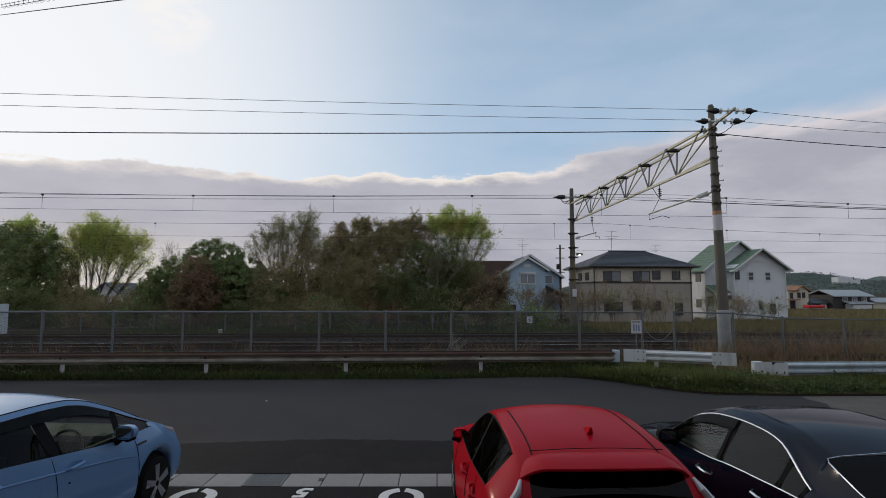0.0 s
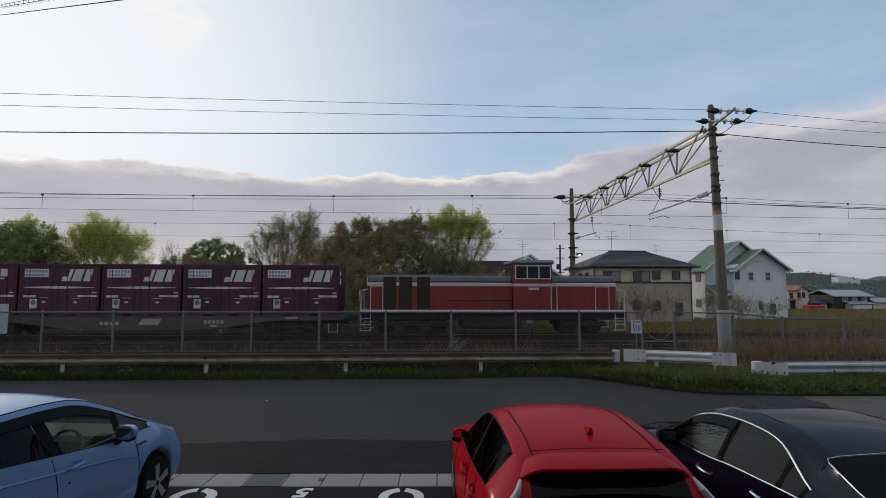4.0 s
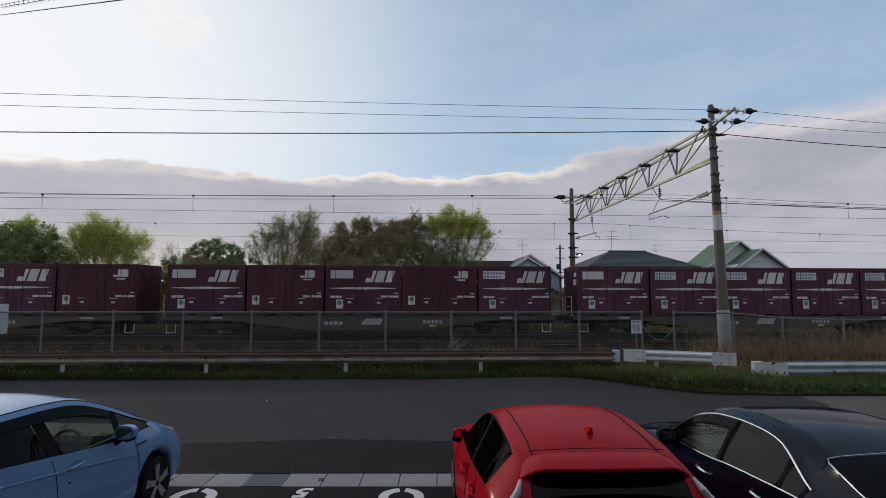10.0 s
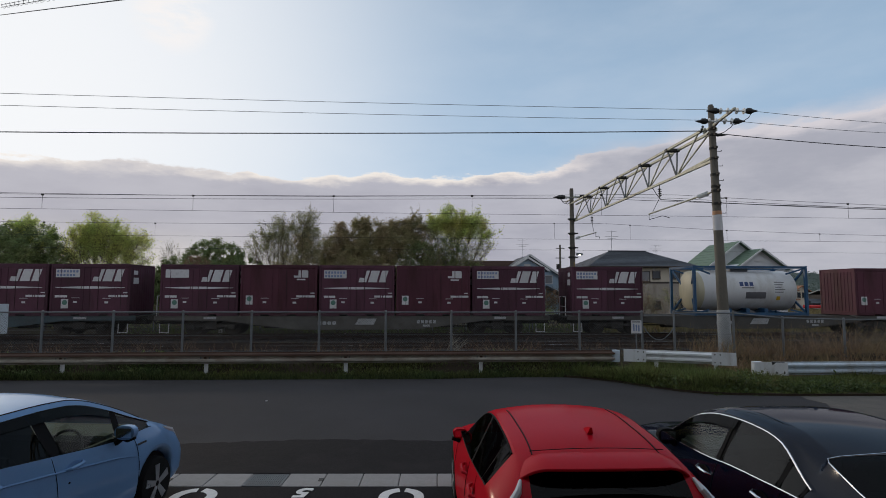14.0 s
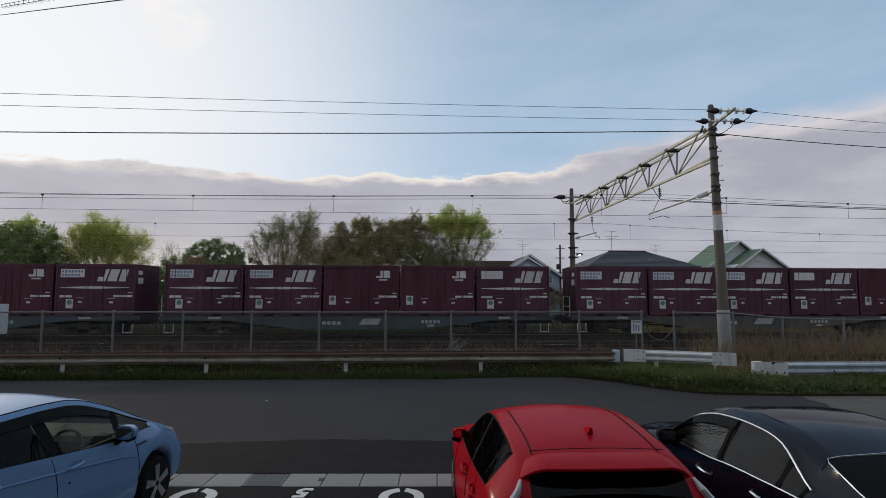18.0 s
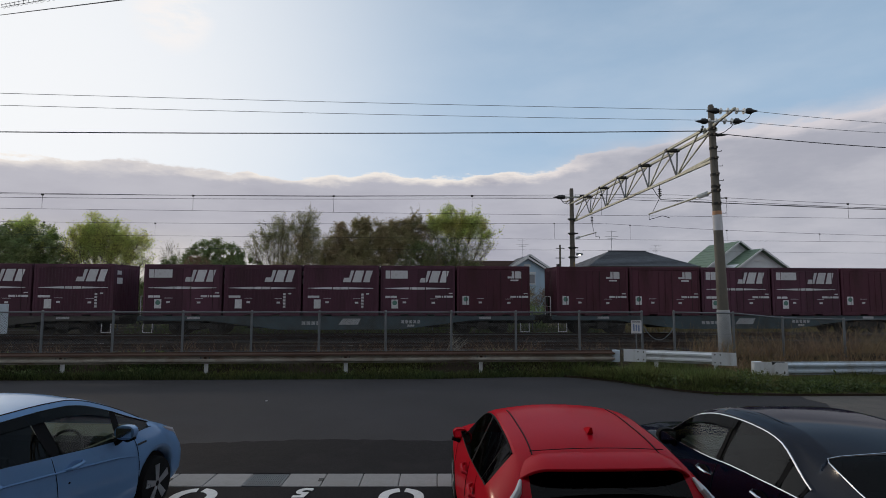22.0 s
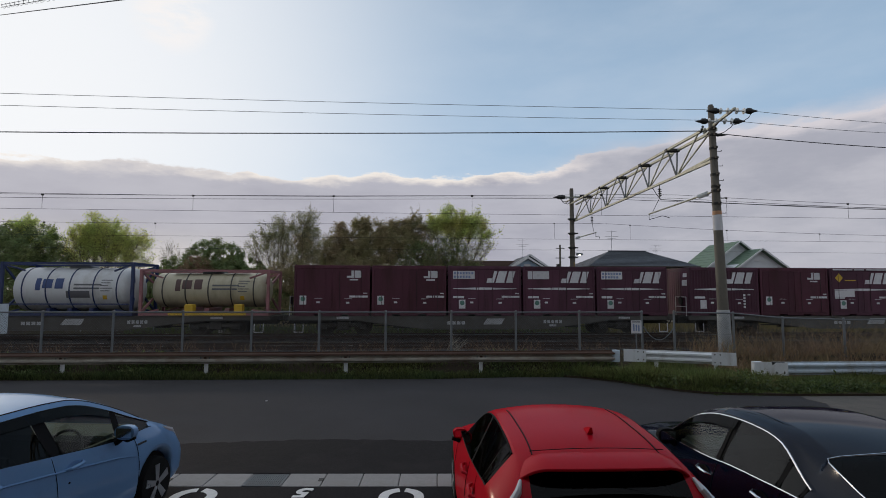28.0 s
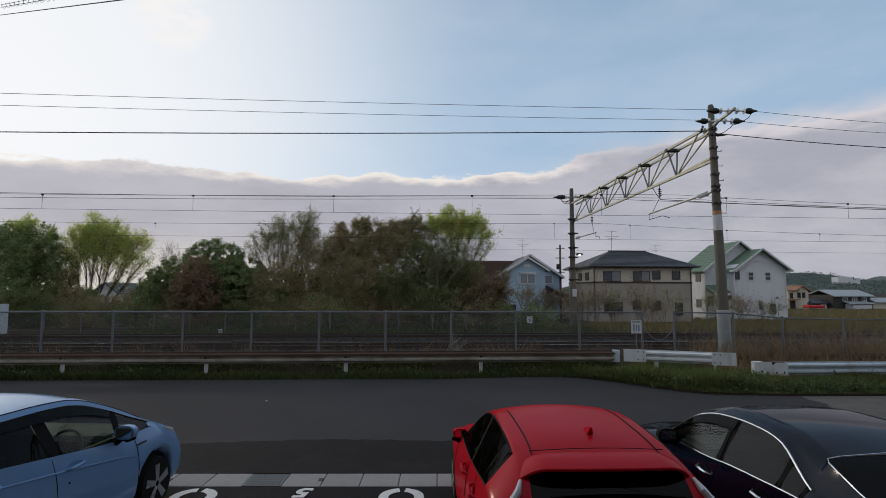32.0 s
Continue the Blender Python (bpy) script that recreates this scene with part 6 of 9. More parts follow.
def build_houses():
    # two-tone house with a dark hipped roof
    h = thing("house", "two-storey cream and taupe house with dark hipped roof", "house", "houses")
    x0, x1, y0, y1 = 18.35, 28.55, 52.0, 60.0
    part("upper_wall", Build().box(x0, x1, y0, y1, 3.45, 4.95), M["cream_wall"], h)
    part("lower_wall", Build().box(x0, x1, y0, y1, -0.8, 3.30), M["taupe_wall"], h, "taupe ground-floor render")
    part("band", Build().box(x0 - 0.03, x1 + 0.03, y0 - 0.03, y1, 3.28, 3.46), M["frame_brown"], h, "dark brown band")
    part("soffit", Build().box(x0 - 0.5, x1 + 0.5, y0 - 0.5, y1 + 0.5, 4.86, 5.02), M["frame_brown"], h)
    roof = roof_of("roof", ring_courses(x0 - 0.62, x1 + 0.62, y0 - 0.62, y1 + 0.62, 5.0, 21.6, 25.6, 56, 6.80), M["slate_roof"], h)
    part("ridge", Build().beam((21.5, 56, 6.84), (25.7, 56, 6.84), 0.22, 0.12), M["slate_roof"], roof)
    part("gutter_pipe", Build().tube([(x0 - 0.62, y0 - 0.66, 4.95), (x1 + 0.62, y0 - 0.66, 4.95)], 0.06, 6), M["frame_brown"], h)
    for x in (x0 + 0.12, x1 - 0.12):
        part("downpipe", Build().tube([(x, y0 - 0.6, 4.9), (x, y0 - 0.06, 4.6), (x, y0 - 0.06, -0.8)], 0.04, 6), M["frame_brown"], h)
    for x, z, w, hh, s, cur in ((19.45, 3.55, 1.65, 0.92, 2, 2), (22.5, 3.55, 1.65, 0.92, 2, 2), (24.5, 3.80, 0.72, 0.72, 1, 0), (26.55, 3.80, 0.72, 0.72, 2, 0)):
        house_window(h, x, z, w, hh, y0, "frame_brown", s, cur)
    for x, z, w, hh, s in ((19.5, 0.45, 1.75, 0.9, 2), (22.4, 0.8, 0.75, 0.72, 1), (24.45, 0.75, 0.75, 0.75, 1), (26.75, 0.2, 0.7, 1.1, 1)):
        house_window(h, x, z, w, hh, y0, "frame_brown", s, 0)
    for y in (53.2, 55.4):
        part("side_window", Build().box(x0 - 0.06, x0, y, y + 1.0, 3.6, 4.4), M["frame_brown"], h)
    part("wall_lamp", Build().box(18.95, 19.2, y0 - 0.14, y0, 0.85, 1.15, 0.02), M["frame_white"], h)
    part("vent", Build().lathe([(-0.05, 0.09), (0, 0.09)], "y", (24.6, y0, 4.72), 10), M["frame_white"], h)
    antenna(21.7, 55.5, 6.7, 9.0)
    antenna(27.3, 57, 6.1, 7.6)

    # white house with green gables
    h = thing("house", "tall white house with pale green gabled roofs", "house", "houses")
    part("front_wall", Build().prism([(34.95, -0.8), (40.65, -0.8), (40.65, 5.05), (37.86, 7.0), (34.95, 5.05)], 55.0, 59, "xz"), M["white_wall"], h)
    part("main_wall", Build().prism([(33.0, -0.8), (40.9, -0.8), (40.9, 5.15), (36.95, 8.0), (33.0, 5.15)], 57.4, 62.5, "xz"), M["white_wall"], h)
    roof_of("front_roof", gable_roof(37.86, 2.85, 54.4, 59.2, 5.05, 7.12, 0.45), M["green_roof"], h)
    roof_of("main_roof", gable_roof(36.95, 3.95, 56.8, 63.0, 5.15, 8.15, 0.5), M["green_roof"], h)
    for s in (-1, 1):
        part("barge_board", Build().beam((37.86, 54.36, 7.08), (37.86 + s * 3.3, 54.36, 4.70), 0.06, 0.17), M["frame_white"], h)
        part("barge_board", Build().beam((36.95, 56.76, 8.10), (36.95 + s * 4.45, 56.76, 4.72), 0.06, 0.17), M["frame_white"], h)
        xx = 37.86 + s * 2.9
        part("eave_return", Build().box(min(xx, xx + s * 0.45), max(xx, xx + s * 0.3), 54.4, 55.2, 4.62, 4.78), M["frame_white"], h)
    part("porch_roof", Build().prism([(55.6, 2.20), (57.4, 3.10), (57.4, 3.22), (55.5, 2.34)], 33.1, 36.0, "yz"), M["green_roof"], h)
    part("porch_fascia", Build().box(33.0, 36.1, 55.5, 55.6, 2.08, 2.30), M["frame_white"], h)
    part("attic_vent", Build().box(37.3, 38.4, 54.92, 55, 5.75, 5.95), M["frame_white"], h)
    for x, z, w, hh, s in ((36.5, 3.75, 0.55, 0.8, 1), (38.4, 3.75, 0.55, 0.8, 1)):
        win = house_window(h, x, z, w, hh, 55.0, "frame_white", s)
        part("glazing_bar", Build().box(x, x + w, 54.93, 54.97, z + hh / 2 - 0.03, z + hh / 2 + 0.03), M["frame_white"], win)
    house_window(h, 37.5, 0.5, 0.55, 0.95, 55.0, "frame_white", 1)
    house_window(h, 38.85, 0.2, 0.5, 0.95, 55.0, "frame_brown", 1)
    house_window(h, 35.1, 3.85, 0.35, 0.85, 55.0, "frame_brown", 1, sill=False)
    for x, z in ((33.3, 1.0), (34.3, 0.9)):
        house_window(h, x, z, 0.6, 0.9, 57.4, "frame_brown", 1)
    for y in (58.2, 60.5):
        part("side_window", Build().box(32.94, 33.0, y, y + 1.0, 3.6, 4.5), M["frame_brown"], h)
        part("side_window", Build().box(32.94, 33.0, y, y + 1.0, 0.7, 1.6), M["frame_brown"], h)
    part("downpipe", Build().tube([(34.85, 54.9, 4.8), (34.9, 54.92, 2.6), (34.7, 55.3, 2.2)], 0.05, 6), M["frame_white"], h)
    part("downpipe", Build().tube([(40.62, 54.9, 4.8), (40.64, 54.92, -0.8)], 0.05, 6), M["frame_white"], h)
    part("wall_lamp", Build().box(39.5, 39.7, 54.85, 55, 1.75, 1.95, 0.02), M["frame_brown"], h)

    # pale blue house and its brown-roofed neighbour
    h = thing("house", "pale blue house with white-edged gable behind shrubs", "house", "houses")
    part("front_wall", Build().prism([(10.75, -0.8), (14.55, -0.8), (14.55, 4.75), (12.62, 5.95), (10.75, 4.85)], 56.0, 60, "xz"), M["blue_wall"], h)
    part("rear_wall", Build().prism([(10.0, -0.8), (16.6, -0.8), (16.6, 4.1), (13.2, 6.3), (10.0, 4.3)], 57.8, 64, "xz"), M["blue_wall"], h)
    roof_of("front_roof", gable_roof(12.62, 1.95, 55.6, 60.2, 4.85, 6.05, 0.3, 0.12, 7), M["slate_roof"], h)
    roof_of("rear_roof", gable_roof(13.2, 3.4, 57.3, 64.4, 4.2, 6.45, 0.35, 0.14, 10), M["slate_roof"], h)
    for s in (-1, 1):
        part("barge_board", Build().beam((12.62, 55.56, 6.06), (12.62 + s * 2.3, 55.56, 4.64), 0.05, 0.2), M["frame_white"], h)
        part("barge_board", Build().beam((13.2, 57.26, 6.46), (13.2 + s * 3.85, 57.26, 3.92), 0.05, 0.22), M["frame_white"], h)
    part("attic_vent", Build().box(12.25, 12.95, 55.94, 56, 5.05, 5.35), M["frame_white"], h)
    house_window(h, 11.85, 3.30, 1.55, 0.95, 56.0, "frame_white", 2, 3)
    part("shutter_box", Build().box(11.75, 13.5, 55.85, 56, 4.34, 4.52), M["frame_white"], h)
    house_window(h, 14.95, 3.35, 0.8, 0.85, 57.8, "frame_white", 1, 1)
    part("porch_roof", Build().prism([(14.55, 2.9), (17.0, 1.75), (17.0, 1.9), (14.55, 3.08)], 55.4, 57.8, "xz"), M["slate_roof"], h)
    part("storage_shed", Build().box(9.0, 11.15, 54.9, 56, -0.8, 1.05), M["barn"], h, "dark shed lean-to")
    antenna(12.4, 57.5, 6.0, 8.2)
    h = thing("house", "low house with a broad brown tiled roof", "house", "houses")
    part("wall", Build().box(3.0, 12.0, 60, 66, -0.8, 3.4), M["taupe_wall"], h)
    rf = [Build().box(2.5, 12.6, 63, 67, 3.3, 6.02)]
    n = 12
    for k in range(n):
        a, c = k / n, (k + 1) / n
        rf.append(Build().box(2.5, 12.6, 59.2 + 3.8 * a, 59.2 + 3.8 * c + 0.1, 3.35 + 2.7 * a, 3.35 + 2.7 * c + 0.03))
    roof_of("roof", rf, M["brown_roof"], h)
    for x in (7.0, 9.5):
        house_window(h, x, 0.6, 1.6, 1.1, 60.0, "frame_brown", 2)
    # roofs between the trees
    h = thing("house", "pale house glimpsed between the trees", "house", "houses")
    part("wall", Build().prism([(-35.2, -0.8), (-32.8, -0.8), (-32.8, 2.2), (-34.0, 3.2), (-35.2, 2.2)], 62, 68, "xz"), M["white_wall"], h)
    roof_of("roof", gable_roof(-34.0, 1.3, 61.6, 68.4, 2.3, 3.35, 0.25, 0.12, 6), M["slate_roof"], h)

    # far houses across the field
    h = thing("house", "distant cream house with orange roof", "house", "houses")
    part("wall", Build().prism([(70.6, -0.9), (74.6, -0.9), (74.6, 2.6), (73.3, 3.55), (72.0, 2.7), (70.6, 2.7)], 95, 101, "xz"), M["cream_wall"], h)
    roof_of("roof", gable_roof(73.3, 1.5, 94.6, 101, 2.7, 3.65, 0.3, 0.12, 5), M["orange_roof"], h)
    part("side_roof", Build().prism([(94.6, 2.6), (98, 3.5), (98, 3.6), (94.5, 2.72)], 70.2, 72.6, "yz"), M["orange_roof"], h)
    for x, z in ((72.5, 1.4), (73.4, 1.4), (71.0, 1.3)):
        house_window(h, x, z, 0.5, 0.9, 95, "frame_brown", 1)
    house_window(h, 71.0, -0.8, 0.9, 1.6, 95, "frame_brown", 1)
    part("porch", Build().box(70.2, 72.2, 93.9, 95, 0.9, 1.1), M["orange_roof"], h)
    h = thing("house", "distant dark farmhouse with pale metal roof", "house", "houses")
    part("wall", Build().prism([(79.4, -0.9), (86.8, -0.9), (86.8, 1.9), (79.4, 1.9)], 95, 101, "xz"), M["barn"], h)
    part("roof", Build().prism([(94.3, 1.55), (98.2, 2.75), (102, 1.6), (102, 1.75), (98.2, 2.9), (94.3, 1.7)], 79.2, 87.2, "yz"), M["tin"], h)
    for x in (81.3, 83.2, 85.1):
        house_window(h, x, 0.8, 0.9, 0.6, 95, "frame_white", 2, 3)
    part("lean_to", Build().box(81.8, 85.4, 93.2, 95, -0.9, 0.2), M["white_wall"], h, "white lean-to")
    part("lean_to_roof", Build().prism([(93.0, 0.15), (95.0, 0.65), (95.0, 0.75), (92.9, 0.27)], 81.2, 86, "yz"), M["tin"], h)
    h = thing("shed", "distant low storage shed beside the field", "shed", "sheds")
    part("wall", Build().box(86.4, 92, 94, 98, -0.9, 0.5), M["cream_wall"], h)
    part("roof", Build().prism([(93.6, 0.45), (96, 1.25), (98.4, 0.45), (98.4, 0.6), (96, 1.4), (93.6, 0.6)], 86.6, 93.4, "yz"), M["tin"], h)
    h = thing("shed", "distant shed with dark tin roof", "shed", "sheds")
    part("wall", Build().box(76.3, 79.0, 96, 99, -0.9, 0.3), M["white_wall"], h)
    part("roof", Build().prism([(95.5, 0.3), (97.5, 1.0), (99.5, 0.3), (99.5, 0.45), (97.5, 1.15), (95.5, 0.45)], 75.9, 79.3, "yz"), M["slate_roof"], h)
    c = thing("parked_car", "small red car parked far off by the field", "car", "", pose(73.6, 92.5, -0.75, 0, 0, 8))
    part("body", Build().box(-1.7, 1.7, -0.8, 0.8, 0.25, 0.85, 0.15), mat("far_car_red", (0.55, 0.03, 0.03), 0.3, var=0.05, bump=0), c)
    part("cabin", Build().box(-0.9, 1.0, -0.7, 0.7, 0.8, 1.4, 0.2), M["pane"], c)
    # plain house front behind the camera, unseen; added with its eave to block skylight
    w = part("wall_behind", Build().box(-22, 22, -2.2, -1.2, -0.1, 9.4).box(-22.4, 22.4, -2.6, -0.4, 9.4, 9.65), M["bare_wall"])
    tagged(w, "unseen dark building front added behind the viewpoint to block skylight", "wall", kind="structure")


build_houses()


def build_hills():
    for x0, x1, y, h, seed, nm in ((260, 1400, 900, 47, 3.0, "wooded_hill"), (470, 1500, 700, 22, 9.0, "wooded_hill")):
        b = Build()
        n, m = 90, 10
        for j in range(m + 1):
            for i in range(n + 1):
                x = x0 + (x1 - x0) * i / n
                d = j / m
                prof = math.sin(min(1, i / n * 5) * math.pi / 2) * (0.72 + 0.35 * noise.noise(Vector((x * 0.006, seed, 0))) + 0.10 * noise.noise(Vector((x * 0.03, seed, 1))))
                z = -1 + h * prof * math.sin(min(1, d * 1.6) * math.pi / 2) + (3.6 * noise.noise(Vector((x * 0.09, d * 30, seed))) if 0 < j else 0)
                b.v.append((x, y + d * 160, z))
        b.f = [(j * (n + 1) + i, j * (n + 1) + i + 1, (j + 1) * (n + 1) + i + 1, (j + 1) * (n + 1) + i) for j in range(m) for i in range(n)]
        # aerial haze is painted into the hill's lightened base colour
        ob = part(nm, b, mat("hazed_far_woods", (0.085, 0.110, 0.095), 0.95, var=0.5, scale=0.05, bump=0, fine=0.35), smooth=180)
        tagged(ob, "distant wooded hill, evening haze put into its colour", "hill", kind="structure")
    h = thing("house", "long white building on the far hill", "building", "houses")
    part("wall", Build().box(768, 796, 905, 920, 16, 28.5), M["white_wall"], h)
    part("wing", Build().box(796, 812, 907, 920, 14, 24.5), M["white_wall"], h)


build_hills()


# ---- plants ----
def leaf_mat(name, col, trans=0.35, var=0.35):
    m = bpy.data.materials.new(name)
    m.use_nodes = True
    nt = m.node_tree
    N, L = nt.nodes.new, nt.links.new
    out = nt.nodes["Material Output"]
    bs = nt.nodes["Principled BSDF"]
    geo = N("ShaderNodeNewGeometry")
    mr = N("ShaderNodeMapRange")
    L(geo.outputs["Random Per Island"], mr.inputs[0])
    mr.inputs[3].default_value, mr.inputs[4].default_value = 1 - var, 1 + var
    tc = N("ShaderNodeTexCoord")
    nz = N("ShaderNodeTexNoise")
    nz.inputs["Scale"].default_value = 0.9
    nz.inputs["Detail"].default_value = 4
    L(tc.outputs["Object"], nz.inputs["Vector"])
    hr = N("ShaderNodeMapRange")
    L(nz.outputs["Fac"], hr.inputs[0])
    for k, v in enumerate((0.3, 0.7, 0.465, 0.525)):
        hr.inputs[k + 1].default_value = v
    hs = N("ShaderNodeHueSaturation")
    hs.inputs["Color"].default_value = (*col, 1)
    L(mr.outputs[0], hs.inputs["Value"])
    L(hr.outputs[0], hs.inputs["Hue"])
    L(hs.outputs[0], bs.inputs["Base Color"])
    bs.inputs["Roughness"].default_value = 0.6
    bs.inputs["Specular IOR Level"].default_value = 0.25
    tr = N("ShaderNodeBsdfTranslucent")
    L(hs.outputs[0], tr.inputs[0])
    mx = N("ShaderNodeMixShader")
    mx.inputs[0].default_value = trans
    L(bs.outputs[0], mx.inputs[1])
    L(tr.outputs[0], mx.inputs[2])
    L(mx.outputs[0], out.inputs["Surface"])
    return m


M.update({
    "leaf_dark": leaf_mat("dark_leaf", (0.225, 0.285, 0.120), 0.5),
    "leaf_mid": leaf_mat("mid_leaf", (0.175, 0.205, 0.085), 0.45),
    "leaf_weed": leaf_mat("weed_leaf", (0.085, 0.115, 0.045), 0.42),
    # spring leaves; also the lighter colour painted for sun on the evergreen's top
    "leaf_fresh_sunlit": leaf_mat("fresh_sunlit_leaf", (0.58, 0.63, 0.22), 0.62),
    "leaf_pale": leaf_mat("pale_leaf", (0.37, 0.37, 0.20), 0.5),
    "leaf_olive": leaf_mat("olive_leaf", (0.36, 0.315, 0.165), 0.5),
    "leaf_rust": leaf_mat("rust_leaf", (0.27, 0.185, 0.110), 0.42),
    "grass": leaf_mat("grass_blade", (0.090, 0.115, 0.042), 0.4, 0.55),
    "dry": leaf_mat("dry_stalk", (0.30, 0.215, 0.12), 0.25),
    "lush": leaf_mat("lush_grass_blade", (0.145, 0.175, 0.060), 0.45, 0.5),
    "dry_dark": leaf_mat("dark_dry_stalk", (0.24, 0.17, 0.105), 0.25),
    "straw": leaf_mat("straw_grass", (0.20, 0.17, 0.07), 0.3),
    "bark": mat("bark", (0.13, 0.11, 0.085), 0.9, var=0.3, scale=4, bump=0.5, fine=30),
    "bark_pale": mat("pale_bark", (0.27, 0.245, 0.20), 0.9, var=0.3, scale=4, bump=0.5, fine=30),
})


def quick_mesh(name, verts, sizes, loops, material, smooth=False):
    """A mesh from arrays; sizes: corners of each face."""
    me = bpy.data.meshes.new(name)
    me.vertices.add(len(verts))
    me.vertices.foreach_set("co", np.asarray(verts, np.float32).ravel())
    me.loops.add(len(loops))
    me.loops.foreach_set("vertex_index", np.asarray(loops, np.int32))
    sizes = np.asarray(sizes, np.int32)
    me.polygons.add(len(sizes))
    me.polygons.foreach_set("loop_start", np.concatenate([[0], np.cumsum(sizes)[:-1]]).astype(np.int32))
    me.update(calc_edges=True)
    me.materials.append(material)
    return me


def leaf_mesh(name, pts, size, material, rng, face=None, hold=0.0):
    """A small flat leaf at every point, held partly to the way it faces."""
    n = len(pts)
    nr = rng.normal(size=(n, 3))
    nr /= np.linalg.norm(nr, axis=1, keepdims=True)
    if face is not None:
        nr = nr + face * hold
    nr /= np.linalg.norm(nr, axis=1, keepdims=True) + 1e-9
    a = np.cross(nr, rng.normal(size=(n, 3)))
    a /= np.linalg.norm(a, axis=1, keepdims=True) + 1e-9
    b = np.cross(nr, a)
    s = size * rng.uniform(0.6, 1.4, (n, 1))
    v = np.stack([pts - a * s * 0.55, pts + b * s * 0.32, pts + a * s * 0.55, pts - b * s * 0.32], 1).reshape(-1, 3)
    return quick_mesh(name, v, np.full(n, 4), np.arange(n * 4), material)


def fan_tree(name, label, seed, base, lobes, leaf, count, size, bark="bark", r0=0.07, twigs=26, subs=4, clump=0.10, reach=0.45, rise=0.5, low=0.35):
    """Stems fanning out from one foot; twigs fill each lobe of the crown, leaves gather along them."""
    rng = np.random.RandomState(seed)
    root = thing(name, label, "tree", "trees beyond the tracks")
    tb, wb = Build(), Build()
    base = np.array(base, float)
    spans, w = [], []

    def limb(build, p, q, ra, rb, n, bow, up, sides):
        mid = [p + (q - p) * t + rng.normal(size=3) * bow * math.sin(t * math.pi) + np.array([0, 0, up * math.sin(t * math.pi)]) for t in np.linspace(0, 1, n + 1)]
        mid[0], mid[-1] = p, q
        build.tube([Vector(c) for c in mid], [ra + (rb - ra) * i / n for i in range(n + 1)], sides, sides > 4)
        return mid

    total = sum((l[3] * l[5]) for l in lobes)
    for cx, cy, cz, rx, ry, rz in lobes:
        c, r = np.array([cx, cy, cz]), np.array([rx, ry, rz])
        foot = base + np.array([rng.uniform(-0.25, 0.25), rng.uniform(-0.2, 0.2), 0])
        stem = limb(tb, foot, c + np.array([0, 0, rz * 0.35]), r0 * rng.uniform(0.7, 1.0), r0 * 0.2, 7, 0.10, rise * 0.3, 6)
        share = rx * rz / total
        nt = max(6, int(twigs * len(lobes) * share))
        for k in range(nt):
            d = rng.normal(size=3)
            d /= np.linalg.norm(d)
            q = c + d * r * rng.uniform(0.55, 1.0)
            i = rng.randint(max(1, int(7 * low)), 7)
            p = stem[i] + (stem[i + 1] - stem[i]) * rng.uniform()
            tw = limb(wb, p, q, r0 * 0.20, 0.006, 5, 0.06, 0.12, 3)
            spans.append((tw[2], tw[5]))
            w.append(1.0)
            for j in range(subs):
                s = tw[rng.randint(1, 5)]
                o = rng.normal(size=3) * reach * 0.5
                o[2] = abs(o[2]) * 0.8 + 0.05
                e = s + o + (tw[5] - tw[2]) * 0.35
                wb.tube([Vector(s), Vector(s + (e - s) * 0.5 + rng.normal(size=3) * 0.03), Vector(e)], [0.008, 0.006, 0.004], 3, False)
                spans.append((s + (e - s) * 0.25, e))
                w.append(0.8)
    part("trunk", tb, M[bark], root)
    part("branchwork", wb, M[bark], root)
    A = np.array([s[0] for s in spans])
    B = np.array([s[1] for s in spans])
    zm = (A[:, 2] + B[:, 2]) / 2
    z0, z1 = np.percentile(zm, 8), np.percentile(zm, 75)
    w = np.array(w) * rng.uniform(0.2, 1.8, len(w)) * np.clip((zm - z0) / (z1 - z0), 0.12, 1)
    k = rng.choice(len(spans), count, p=w / w.sum())
    pts = A[k] + (B[k] - A[k]) * rng.uniform(0, 1.08, (count, 1)) + rng.normal(size=(count, 3)) * clump
    cr = new("crown", leaf_mesh("crown", pts, size, M[leaf], rng, np.array([[0, 0, 1.0]]), 0.5))
    cr.parent = root
    return root


